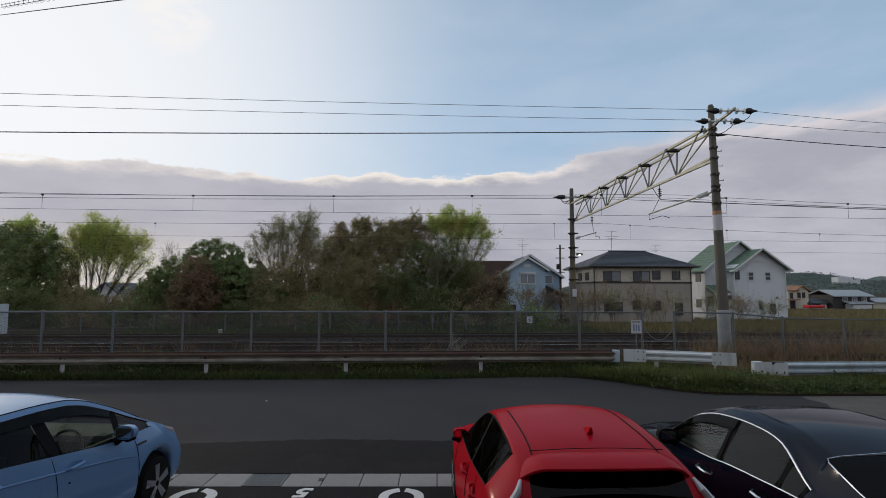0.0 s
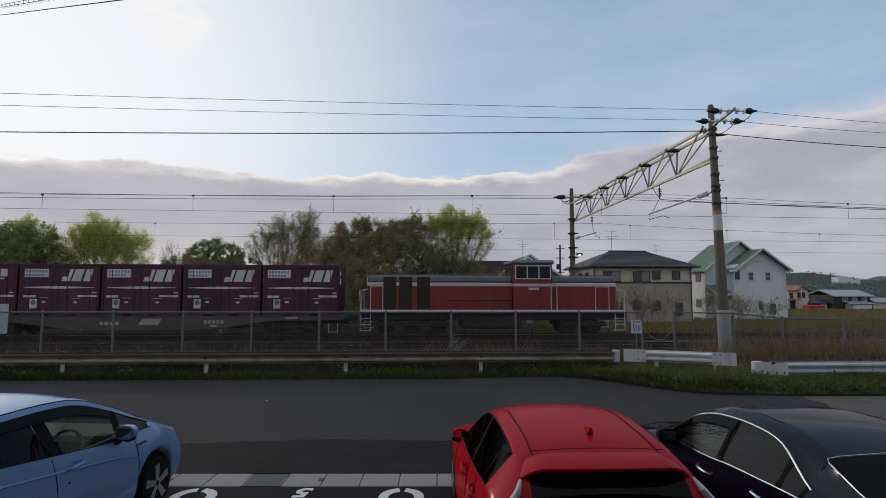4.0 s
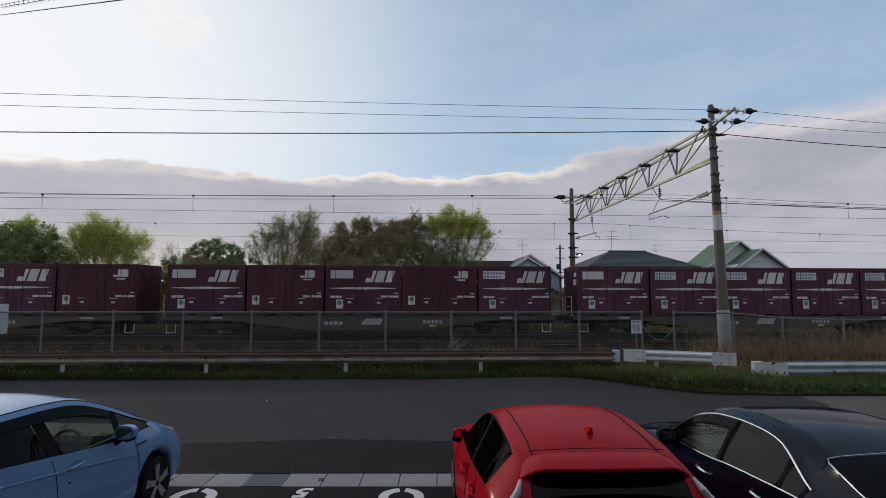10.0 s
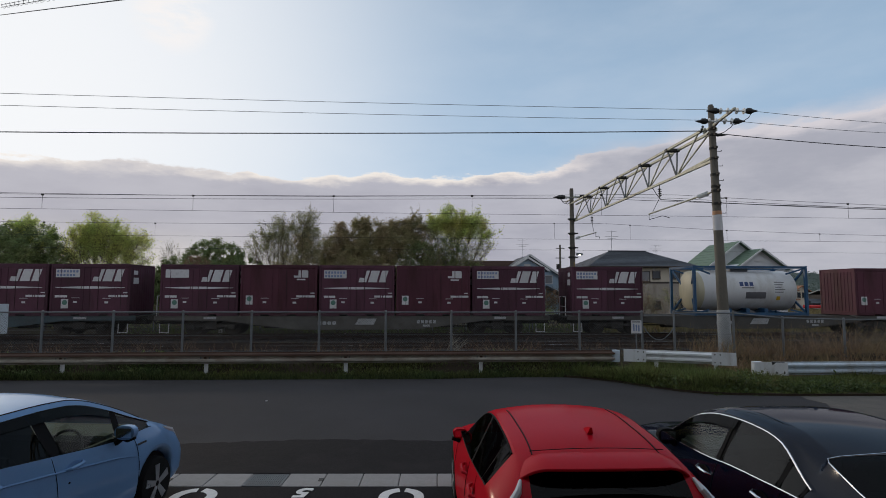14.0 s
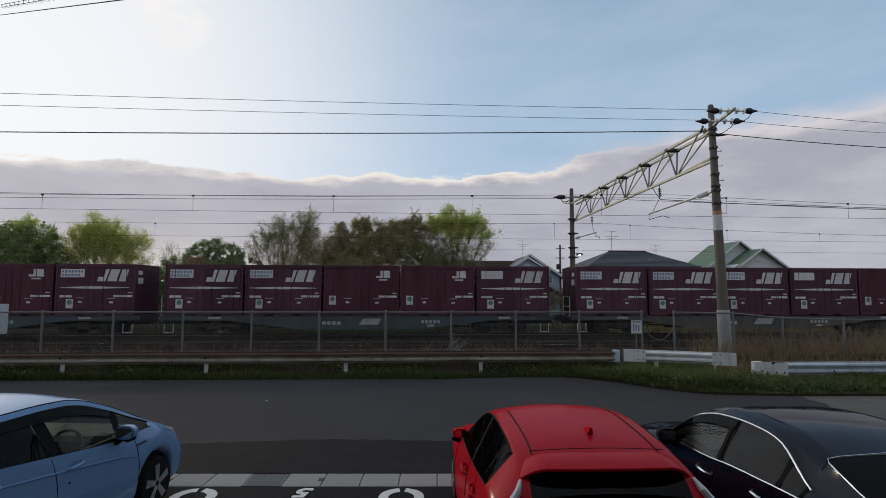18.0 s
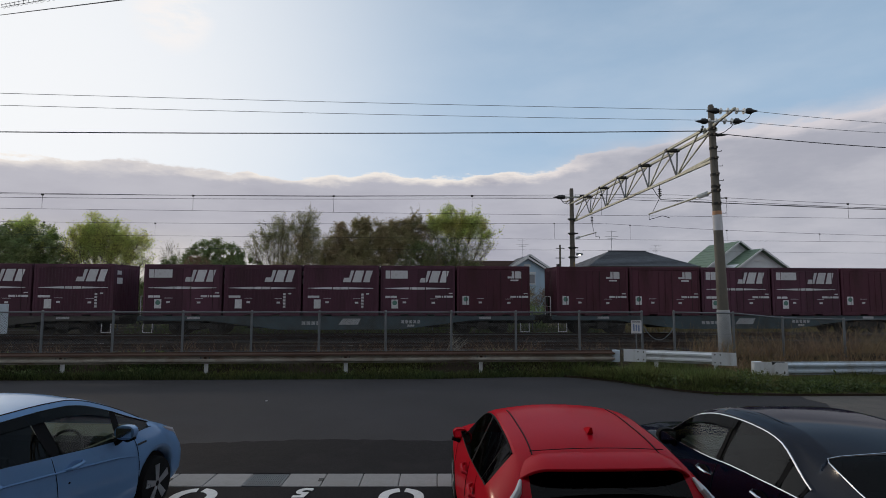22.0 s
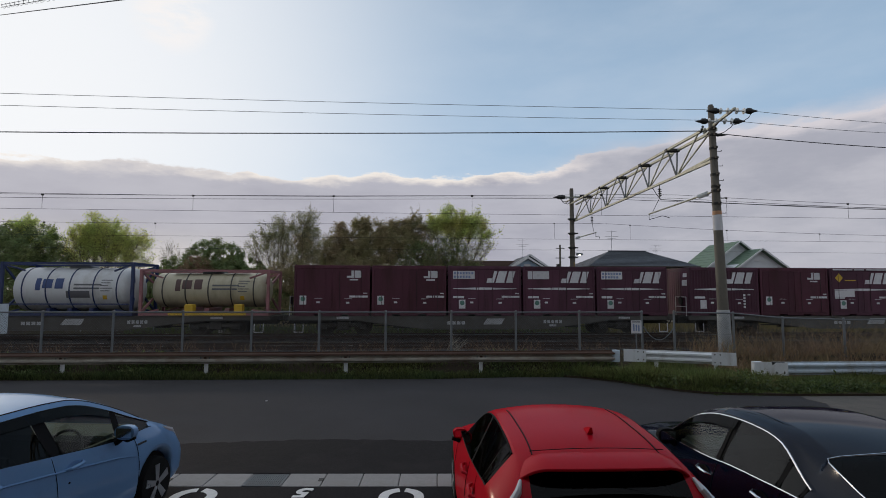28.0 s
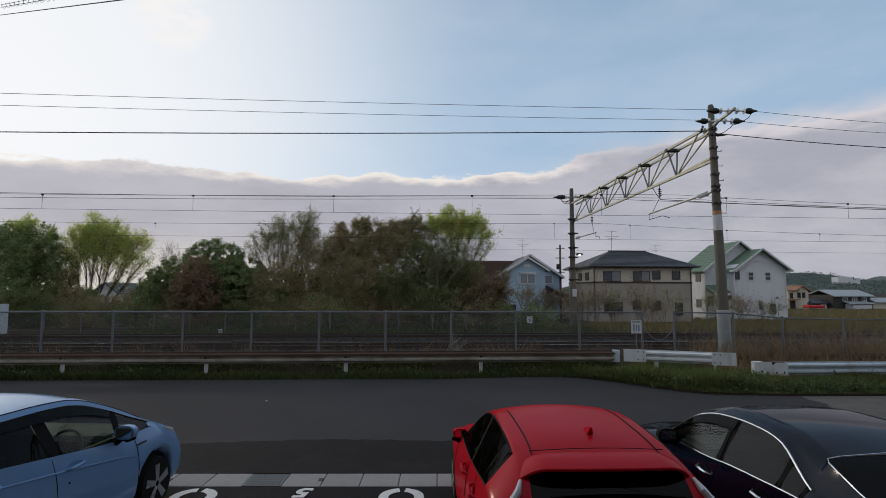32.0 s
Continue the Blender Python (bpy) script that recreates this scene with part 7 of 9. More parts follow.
def grow(rng, base, height, spread, stems=1, levels=4, kids=4, lean=(0, 0), r0=0.14, upright=0.6, first=0.3):
    """Limbs of a tree: (points, radii) for each, and the twig ends."""
    limbs, ends = [], []

    def limb(p, d, ln, r, lev):
        n = 5 if lev < 2 else 4
        pts, q = [p], p
        for i in range(n):
            d = d + rng.normal(size=3) * 0.16
            d[2] += 0.05 * upright
            d = d / np.linalg.norm(d)
            q = q + d * ln / n
            pts.append(q)
        tip = r * 0.45
        limbs.append((pts, [r + (tip - r) * i / n for i in range(n + 1)], lev))
        if lev >= levels - 1:
            ends.extend(pts[1:])
            return
        for k in range(kids):
            t = first + (1 - first) * (k + rng.uniform(0.2, 1)) / kids
            i = min(n - 1, int(t * n))
            c = pts[i] + (pts[i + 1] - pts[i]) * (t * n - i if t * n - i < 1 else 1)
            e = rng.normal(size=3)
            e[2] = abs(e[2]) * upright
            e = e / np.linalg.norm(e)
            e = d * (0.55 + 0.3 * upright) + e * spread
            limb(c, e / np.linalg.norm(e), ln * rng.uniform(0.5, 0.72), max(0.006, tip * rng.uniform(0.55, 0.8)), lev + 1)
        ends.append(pts[-1])

    for s in range(stems):
        a = rng.uniform(0, 6.28)
        d = np.array([math.cos(a) * spread * 0.5 * (stems > 1) + lean[0], math.sin(a) * spread * 0.4 * (stems > 1) + lean[1], 1.0])
        limb(np.array(base, float), d / np.linalg.norm(d), height * rng.uniform(0.5, 0.62), r0 * rng.uniform(0.7, 1.0), 0)
    return limbs, np.array(ends)


def limb_meshes(limbs, bark, parent):
    b0, b1 = Build(), Build()
    for pts, rs, lev in limbs:
        (b0 if lev == 0 else b1).tube([Vector(p) for p in pts], rs, 7 if lev == 0 else (5 if lev == 1 else 3), lev < 2)
    part("trunk", b0, bark, parent)
    if b1.v:
        part("branchwork", b1, bark, parent)


def tree(name, label, seed, base, height, leaf, count, size, bark="bark", fill=0.35, bounds=None, crown=0.0, **kw):
    rng = np.random.RandomState(seed)
    root = thing(name, label, "tree" if "shrub" not in name else "shrub", "trees beyond the tracks")
    limbs, ends = grow(rng, base, height, **kw)
    limb_meshes(limbs, M[bark], root)
    if count:
        if crown:
            ends = ends[ends[:, 2] > base[2] + crown * height]
        i = rng.randint(0, len(ends), count)
        pts = ends[i] + rng.normal(size=(count, 3)) * fill
        part_ob = new("crown", leaf_mesh("crown", pts, size, M[leaf], rng, np.array([[0, 0, 1.0]]), 0.4))
        part_ob.parent = root
    return root


def bush(name, label, seed, blobs, leaf, count, size, category="shrub", bark="bark", twigs=40, group="trees beyond the tracks", spread=1.0, hold=1.1):
    """A dense plant: clumps of leaves round uneven lobes, on a trunk with limbs."""
    rng = np.random.RandomState(seed)
    root = thing(name, label, category, group)
    vol = np.array([b[3] * b[4] * b[5] for b in blobs]) ** 0.67
    share = vol / vol.sum()
    allp, alln = [], []
    tb = Build()
    x0 = sum(b[0] for b in blobs) / len(blobs)
    y0 = sum(b[1] for b in blobs) / len(blobs)
    for (cx, cy, cz, rx, ry, rz), s in zip(blobs, share):
        # clump centres near the lobe's surface, leaves round each
        m = max(20, int(count * s / 42))
        d = rng.normal(size=(m, 3))
        d /= np.linalg.norm(d, axis=1, keepdims=True)
        rad = 1 + spread * rng.uniform(-0.20, 0.07, (m, 1))
        rad = np.where(rng.uniform(size=(m, 1)) < 0.3, rng.uniform(0.25, 0.8, (m, 1)), rad)
        c = np.array([cx, cy, cz]) + d * rad * np.array([rx, ry, rz])
        n = int(count * s)
        k = rng.randint(0, m, n)
        sc = rng.uniform(0.07, 0.17, (m, 1)) * (0.55 + 0.22 * (rx + rz)) * (0.5 + 0.5 * spread)
        off = rng.normal(size=(n, 3))
        allp.append(c[k] + off * sc[k] * 0.75)
        alln.append(d[k] * 0.8 + off * 0.35 + np.array([0, 0, 0.45]))
        base = Vector((x0 + (cx - x0) * 0.3, y0 + (cy - y0) * 0.3, -0.3))
        tb.tube([base, base.lerp(Vector((cx, cy, cz)), 0.55) + Vector((0.1, 0, 0)), Vector((cx, cy, cz + rz * 0.4))], [0.11, 0.07, 0.02], 6)
        for j in range(max(3, int(twigs * s))):
            e = c[rng.randint(0, m)]
            st = Vector((cx, cy, cz - rz * 0.3))
            o = (Vector(e) - st) * rng.uniform(0.95, 1.25)
            tb.tube([st, st + o * 0.5 + Vector((0, 0, 0.1)), st + o], [0.03, 0.015, 0.004], 3, False)
    part("trunk", tb, M[bark], root)
    cr = new("crown", leaf_mesh("crown", np.concatenate(allp), size, M[leaf], rng, np.concatenate(alln), hold))
    cr.parent = root
    return root


def build_trees():
    bush("evergreen_tree", "dark broad evergreen tree beside the railway", 11, [(-27.23, 38.0, 5.31, 1.74, 1.56, 1.74), (-25.31, 37.5, 4.9, 1.84, 1.65, 1.96), (-26.01, 37.0, 2.98, 2.41, 1.81, 2.01), (-23.84, 37.2, 3.75, 1.46, 1.31, 1.82), (-29.35, 38.2, 4.53, 2.08, 1.87, 2.49)], "leaf_dark", 52000, 0.12, "tree", twigs=60)
    # sunlight on the evergreen's top, painted in with a paler leaf colour
    fan_tree("evergreen_tree", "ragged evergreen treetop, sunlight put in as lighter leaves", 13, (-26.57, 38.4, -0.25), [(-26.54, 38.4, 6.61, 1.0, 0.75, 0.84), (-28.01, 38.6, 6.14, 0.76, 0.6, 0.67), (-25.17, 38.2, 5.93, 0.83, 0.6, 0.66)], "leaf_fresh_sunlit", 9000, 0.10, r0=0.08, twigs=14, clump=0.12, low=0.7)
    bush("shrub", "pale green low shrub behind the fence", 12, [(-23.95, 34.2, 1.56, 1.71, 0.67, 0.74), (-25.44, 34.0, 1.4, 1.48, 0.67, 0.74)], "leaf_mid", 11000, 0.09, )
    fan_tree("spring_tree", "fresh light green multi-stemmed tree with open fan-shaped crown", 21, (-21.45, 37.5, -0.25), [(-21.2, 37.5, 6.68, 1.47, 0.95, 1.06), (-22.39, 37.3, 6.06, 1.05, 0.95, 1.05), (-19.86, 37.7, 6.2, 1.23, 0.96, 1.07), (-20.59, 37.2, 5.3, 1.78, 0.8, 0.89), (-18.67, 37.8, 5.36, 1.07, 0.96, 1.23), (-22.75, 37.4, 4.91, 0.65, 0.59, 1.14), (-19.06, 37.2, 4.16, 1.05, 0.73, 0.81), (-18.07, 37.9, 4.51, 0.66, 0.59, 0.91)], "leaf_fresh_sunlit", 26000, 0.10, r0=0.065, twigs=38, subs=3, clump=0.13)
    fan_tree("bare_tree", "leafless grey twiggy young tree", 23, (-17.45, 40, -0.25), [(-17.5, 40.0, 5.34, 0.78, 0.7, 0.87), (-17.96, 40.0, 4.71, 0.61, 0.55, 0.78), (-16.92, 40.0, 4.93, 0.43, 0.39, 0.87)], "leaf_pale", 120, 0.06, "bark_pale", r0=0.035, twigs=16, clump=0.05)
    bush("evergreen_tree", "dome-shaped dense evergreen tree with rounded crown", 31, [(-13.32, 37.2, 4.5, 2.02, 1.31, 1.46), (-15.07, 37.0, 3.4, 2.01, 1.3, 1.45), (-11.57, 37.2, 3.23, 1.94, 1.46, 1.62), (-16.71, 37.4, 2.64, 1.46, 1.32, 1.46), (-12.47, 36.6, 2.27, 3.1, 1.58, 1.75), (-10.4, 37.2, 2.27, 1.46, 1.31, 1.62), (-11.6, 35.8, 3.02, 1.32, 1.19, 1.32)], "leaf_dark", 90000, 0.125, "tree", twigs=20, spread=0.45, hold=1.8)
    bush("evergreen_tree", "rusty brown-leaved shrub before dark evergreens", 32, [(-13.51, 34.6, 3.63, 0.98, 0.88, 0.98), (-13.92, 34.4, 2.63, 1.12, 1.01, 1.12), (-12.8, 34.5, 2.46, 0.98, 0.88, 1.13), (-13.39, 34.3, 1.75, 1.42, 0.74, 0.82)], "leaf_rust", 26000, 0.075, "tree", twigs=60, spread=0.7)
    fan_tree("budding_tree", "budding tree with sparse pale leaves and fine twigs", 41, (-8.59, 37.6, -0.25), [(-8.9, 37.6, 6.81, 1.14, 1.03, 1.23), (-10.07, 37.4, 5.99, 1.06, 0.95, 1.14), (-7.38, 37.8, 7.05, 1.15, 1.04, 1.32), (-10.87, 37.2, 5.37, 0.81, 0.66, 0.73), (-6.52, 38.0, 6.08, 0.83, 0.74, 1.16), (-8.25, 37.5, 5.02, 1.79, 0.88, 0.98)], "leaf_pale", 19000, 0.075, r0=0.05, twigs=44, subs=4, clump=0.09)
    bush("mixed_tree", "dull olive tree thick with twigs", 51, [(-7.83, 36.6, 3.62, 1.75, 1.29, 1.43), (-9.02, 36.2, 2.46, 1.97, 1.56, 1.73), (-6.33, 36.8, 3.05, 1.6, 1.44, 2.0), (-7.37, 36.9, 5.77, 0.8, 0.65, 0.72)], "leaf_olive", 36000, 0.085, "tree", twigs=260, spread=1.3)
    bush("mixed_tree", "large brown-green tree crowded with bare twigs", 52, [(-4.75, 37.6, 5.45, 1.47, 1.18, 1.31), (-3.0, 37.8, 6.09, 1.64, 1.11, 1.23), (-0.99, 37.6, 5.97, 1.47, 1.25, 1.39), (0.7, 37.8, 5.92, 1.23, 1.11, 1.48), (-4.42, 36.8, 3.44, 2.0, 1.44, 1.6), (-2.27, 36.4, 3.06, 2.77, 1.57, 1.74), (-5.66, 37.2, 4.63, 0.97, 0.87, 1.38), (-3.6, 37.4, 4.9, 1.5, 1.0, 1.2), (-1.6, 37.3, 4.8, 1.5, 1.0, 1.1)], "leaf_olive", 105000, 0.085, "tree", twigs=460, spread=1.2)
    fan_tree("mixed_tree", "twiggy brown treetop rising over the thicket", 55, (-2.55, 37.9, -0.25), [(-5.01, 37.9, 6.45, 0.95, 0.6, 0.8), (-3.43, 38.0, 6.85, 1.1, 0.6, 0.85), (-1.41, 38.0, 6.85, 1.15, 0.6, 0.85), (0.21, 38.1, 7.1, 0.95, 0.67, 0.9)], "leaf_olive", 24000, 0.085, r0=0.05, twigs=34, clump=0.08, low=0.6)
    bush("mixed_tree", "dark undergrowth tree with climbing ivy", 53, [(0.8, 36.3, 4.1, 1.58, 1.42, 1.8), (2.75, 36.4, 4.35, 1.7, 1.42, 1.8), (-0.91, 35.9, 2.68, 1.72, 1.41, 1.56), (1.75, 35.7, 2.12, 2.72, 1.26, 1.4), (4.31, 36.4, 2.69, 1.35, 1.21, 1.74)], "leaf_mid", 70000, 0.085, "tree", twigs=160)
    fan_tree("spring_tree", "tall tree with bright green spring crown on slanting limbs", 61, (2.71, 37.4, -0.25), [(3.04, 37.6, 7.63, 1.39, 0.81, 0.9), (1.89, 37.4, 7.18, 0.89, 0.73, 0.81), (4.61, 37.8, 7.26, 1.07, 0.81, 0.9), (5.62, 38.0, 6.8, 0.66, 0.6, 0.91), (3.63, 37.4, 6.72, 1.38, 0.51, 0.57), (5.87, 38.0, 5.9, 0.41, 0.37, 0.5)], "leaf_fresh_sunlit", 20000, 0.095, r0=0.06, twigs=30, subs=3, clump=0.12, low=0.7)
    fan_tree("bare_tree", "bare slanting limbs with few leaves under a green crown", 62, (2.99, 36.9, -0.25), [(5.02, 37.2, 5.5, 1.05, 0.87, 0.97), (3.98, 36.9, 5.27, 0.96, 0.87, 0.96), (0.41, 37.8, 7.95, 0.66, 0.52, 0.58), (2.17, 36.6, 5.43, 1.03, 0.86, 0.96)], "leaf_pale", 1600, 0.07, "bark_pale", r0=0.05, twigs=16, clump=0.08)
    fan_tree("bare_tree", "slanting pale bare saplings among undergrowth", 64, (0.79, 35.2, -0.25), [(2.47, 35.3, 4.95, 0.92, 0.83, 0.92), (1.53, 35.2, 4.56, 0.77, 0.69, 1.15), (3.62, 35.4, 4.39, 1.0, 0.83, 0.92), (-0.16, 35.2, 4.17, 0.61, 0.55, 1.3)], "leaf_olive", 1500, 0.07, "bark_pale", r0=0.045, twigs=14, subs=2, clump=0.08)
    bush("shrub", "brown twiggy thicket with few leaves", 71, [(4.77, 35.4, 2.31, 1.31, 1.18, 1.39), (6.21, 36.0, 2.51, 1.02, 0.92, 1.41), (5.09, 35.0, 1.38, 1.9, 0.55, 0.61)], "leaf_rust", 15000, 0.07, twigs=800, spread=1.4)
    fan_tree("wild_shrub", "thin pale-leaved shrub before the blue house", 73, (6.11, 36.6, -0.25), [(6.6, 36.6, 3.57, 0.64, 0.57, 0.64), (6.11, 36.6, 2.7, 0.8, 0.64, 0.72), (6.94, 36.8, 2.51, 0.48, 0.43, 0.8)], "leaf_pale", 900, 0.075, r0=0.03, twigs=22, clump=0.06)
    bush("shrub", "sparse wiry shrub before the blue house", 72, [(9.2, 38, 0.9, 1.5, 1.0, 1.4), (11.0, 38.5, 0.6, 1.4, 1.0, 1.1)], "leaf_pale", 2600, 0.07, twigs=500, spread=1.4)
    for k, (x, h) in enumerate(((12.2, 3.0), (13.6, 3.6), (15.0, 2.6), (16.2, 3.4), (17.4, 2.9), (18.8, 2.5), (22.4, 2.7), (24.0, 2.4), (26.5, 2.2))):
        tree("wild_shrub", "thin wild shrub with few young leaves", 80 + k, (x, 36.5 + (k % 3), -0.3), h * 1.15, ("leaf_pale", "leaf_rust")[k % 2], 900, 0.06, "bark", stems=5, levels=3, kids=4, spread=0.6, r0=0.022, upright=0.8, fill=0.12)
    bush("shrub", "dull olive thicket under the spring tree", 75, [(-21.73, 36, 1.7, 1.33, 0.92, 1.02), (-19.72, 35.6, 1.35, 1.39, 0.7, 0.77), (-17.9, 35.8, 1.53, 1.32, 0.84, 0.93), (-22.52, 36.6, 2.99, 0.64, 0.57, 1.03)], "leaf_olive", 22000, 0.085, twigs=300, spread=1.3)
    bush("shrub", "dark green thicket between the trees", 76, [(-17.14, 36.4, 2.07, 1.03, 0.93, 1.35), (-21.39, 36.6, 1.87, 0.8, 0.72, 0.8), (-9.03, 35.6, 1.91, 1.16, 0.91, 1.01)], "leaf_dark", 16000, 0.10, twigs=120, spread=1.2)
    fan_tree("wild_shrub", "wiry wild shrub with thin twigs and few leaves", 200, (9.66, 38.5, -0.4), [(8.51, 38.5, 1.97, 0.84, 0.75, 1.0), (9.74, 38.7, 1.72, 0.84, 0.76, 1.01), (10.94, 38.9, 1.97, 0.85, 0.76, 1.02)], "leaf_rust", 2600, 0.065, r0=0.03, twigs=34, subs=5, clump=0.07, low=0.2)
    fan_tree("wild_shrub", "wiry wild shrub with thin twigs and few leaves", 201, (12.86, 39.3, -0.4), [(11.7, 39.3, 1.8, 0.85, 0.77, 1.03), (13.05, 39.5, 1.54, 0.86, 0.77, 1.03), (14.09, 39.699999999999996, 1.8, 0.86, 0.78, 1.04)], "leaf_rust", 2200, 0.065, r0=0.03, twigs=30, subs=5, clump=0.07, low=0.2)
    fan_tree("wild_shrub", "wiry wild shrub with thin twigs and few leaves", 202, (8.75, 40.1, -0.4), [(8.22, 40.1, 2.38, 0.87, 0.78, 1.05), (9.35, 40.300000000000004, 2.12, 0.88, 0.79, 1.05)], "leaf_pale", 700, 0.065, r0=0.03, twigs=16, subs=5, clump=0.07, low=0.2)
    fan_tree("wild_shrub", "wiry wild shrub with thin twigs and few leaves", 203, (14.88, 38.5, -0.4), [(14.52, 38.5, 2.15, 0.84, 0.75, 1.0), (15.37, 38.7, 1.9, 0.84, 0.76, 1.01)], "leaf_pale", 900, 0.065, r0=0.03, twigs=16, subs=5, clump=0.07, low=0.2)
    fan_tree("wild_shrub", "wiry wild shrub with thin twigs and few leaves", 204, (17.54, 39.3, -0.4), [(16.92, 39.3, 1.89, 0.85, 0.77, 1.03), (18.32, 39.5, 1.63, 0.86, 0.77, 1.03)], "leaf_rust", 900, 0.065, r0=0.03, twigs=16, subs=5, clump=0.07, low=0.2)
    fan_tree("wild_shrub", "wiry wild shrub with thin twigs and few leaves", 205, (20.48, 40.1, -0.4), [(19.96, 40.1, 1.8, 0.87, 0.78, 1.05), (21.19, 40.300000000000004, 1.53, 0.88, 0.79, 1.05)], "leaf_pale", 900, 0.065, r0=0.03, twigs=16, subs=5, clump=0.07, low=0.2)
    fan_tree("wild_shrub", "wiry wild shrub with thin twigs and few leaves", 206, (22.6, 38.5, -0.4), [(22.2, 38.5, 1.58, 0.84, 0.75, 1.0), (23.19, 38.7, 1.32, 0.84, 0.76, 1.01)], "leaf_pale", 1000, 0.065, r0=0.03, twigs=16, subs=5, clump=0.07, low=0.2)
    fan_tree("wild_shrub", "wiry wild shrub with thin twigs and few leaves", 207, (25.65, 39.3, -0.4), [(25.13, 39.3, 1.48, 0.85, 0.77, 1.03), (26.37, 39.5, 1.21, 0.86, 0.77, 1.03)], "leaf_rust", 800, 0.065, r0=0.03, twigs=14, subs=5, clump=0.07, low=0.2)
    fan_tree("wild_shrub", "wiry wild shrub with thin twigs and few leaves", 208, (28.71, 40.1, -0.4), [(28.39, 40.1, 1.24, 0.87, 0.78, 1.05), (29.22, 40.300000000000004, 0.96, 0.88, 0.79, 1.05)], "leaf_pale", 500, 0.065, r0=0.03, twigs=12, subs=5, clump=0.07, low=0.2)
    # undergrowth along the far fence
    for k in range(13):
        x = -29 + k * 3.0
        bush("shrub", "dark low undergrowth behind the far fence", 100 + k, [(x, 34.2, 0.7, 1.9, 0.9, 1.1 + 0.4 * (k % 3)), (x + 1.4, 34.6, 0.6, 1.5, 0.8, 0.9 + 0.3 * (k % 2))], ("leaf_dark", "leaf_olive", "leaf_mid", "leaf_rust")[(k * 7) % 4], 6500, 0.085, twigs=90, spread=1.2)
    # wood behind, closing the gaps low down
    for k in range(9):
        x = -44 + k * 5.4
        if -31 < x < -19:
            continue
        bush("far_tree", "dark tree in the wood behind", 130 + k, [(x, 46, 1.2, 3.2, 2, 2.2), (x + 2.2, 47, 1.0, 2.6, 2, 1.8)], ("leaf_dark", "leaf_olive")[k % 2], 9000, 0.20, "tree", twigs=50)


build_trees()


def wood_on_hills():
    """Rough treetops over the far hills."""
    rng = np.random.RandomState(77)
    # leaf colour lightened to carry the haze of distance
    leaf = leaf_mat("hazed_far_treetop", (0.105, 0.135, 0.115), 0.3, 0.25)
    for ob in [o for o in bpy.data.objects if o.name.startswith("wooded_hill")]:
        co = np.array([v.co[:] for v in ob.data.vertices])
        co = co[co[:, 1] < co[:, 1].min() + 90]
        n = 16000
        pts = co[rng.randint(0, len(co), n)] + np.stack([rng.uniform(-7, 7, n), rng.uniform(-9, 9, n), rng.uniform(-1.5, 3.0, n)], 1)
        w = new("far_wood", leaf_mesh("far_wood", pts, 2.6, leaf, rng, np.array([[0, -0.7, 1.0]]), 1.2))
        tagged(w, "treetops of a wood covering the far hill", "wood", kind="stuff")


wood_on_hills()


def blades(name, label, xs, ys, hs, width, material, seed, zf=None, category="grass", lean=0.35):
    rng = np.random.RandomState(seed)
    n = len(xs)
    z = np.array([ground_height(x, y) if zf is None else zf for x, y in zip(xs, ys)]) - 0.02
    base = np.stack([xs, ys, z], 1)
    a = rng.uniform(0, 6.28, n)
    side = np.stack([np.cos(a), np.sin(a), np.zeros(n)], 1) * width * rng.uniform(0.6, 1.4, (n, 1)) * 0.5
    tilt = rng.normal(size=(n, 3)) * lean
    tilt[:, 2] = 1
    h = hs[:, None]
    mid = base + tilt * h * 0.55
    tip = base + tilt * h * 0.9 + rng.normal(size=(n, 3)) * h * 0.22 * lean
    v = np.stack([base - side, base + side, mid + side * 0.7, mid - side * 0.7, tip], 1).reshape(-1, 3)
    o = np.arange(n)[:, None] * 5
    loops = (o + np.array([[0, 1, 2, 3, 3, 2, 4]])).ravel()
    me = quick_mesh(name, v, np.tile([4, 3], n), loops, material)
    ob = new(name, me)
    return tagged(ob, label, category, kind="stuff")


def edge_y(x):
    for (a, p), (b_, q) in zip(ROAD_EDGE, ROAD_EDGE[1:]):
        if x <= b_:
            return p + (q - p) * (x - a) / (b_ - a)
    return ROAD_EDGE[-1][1]


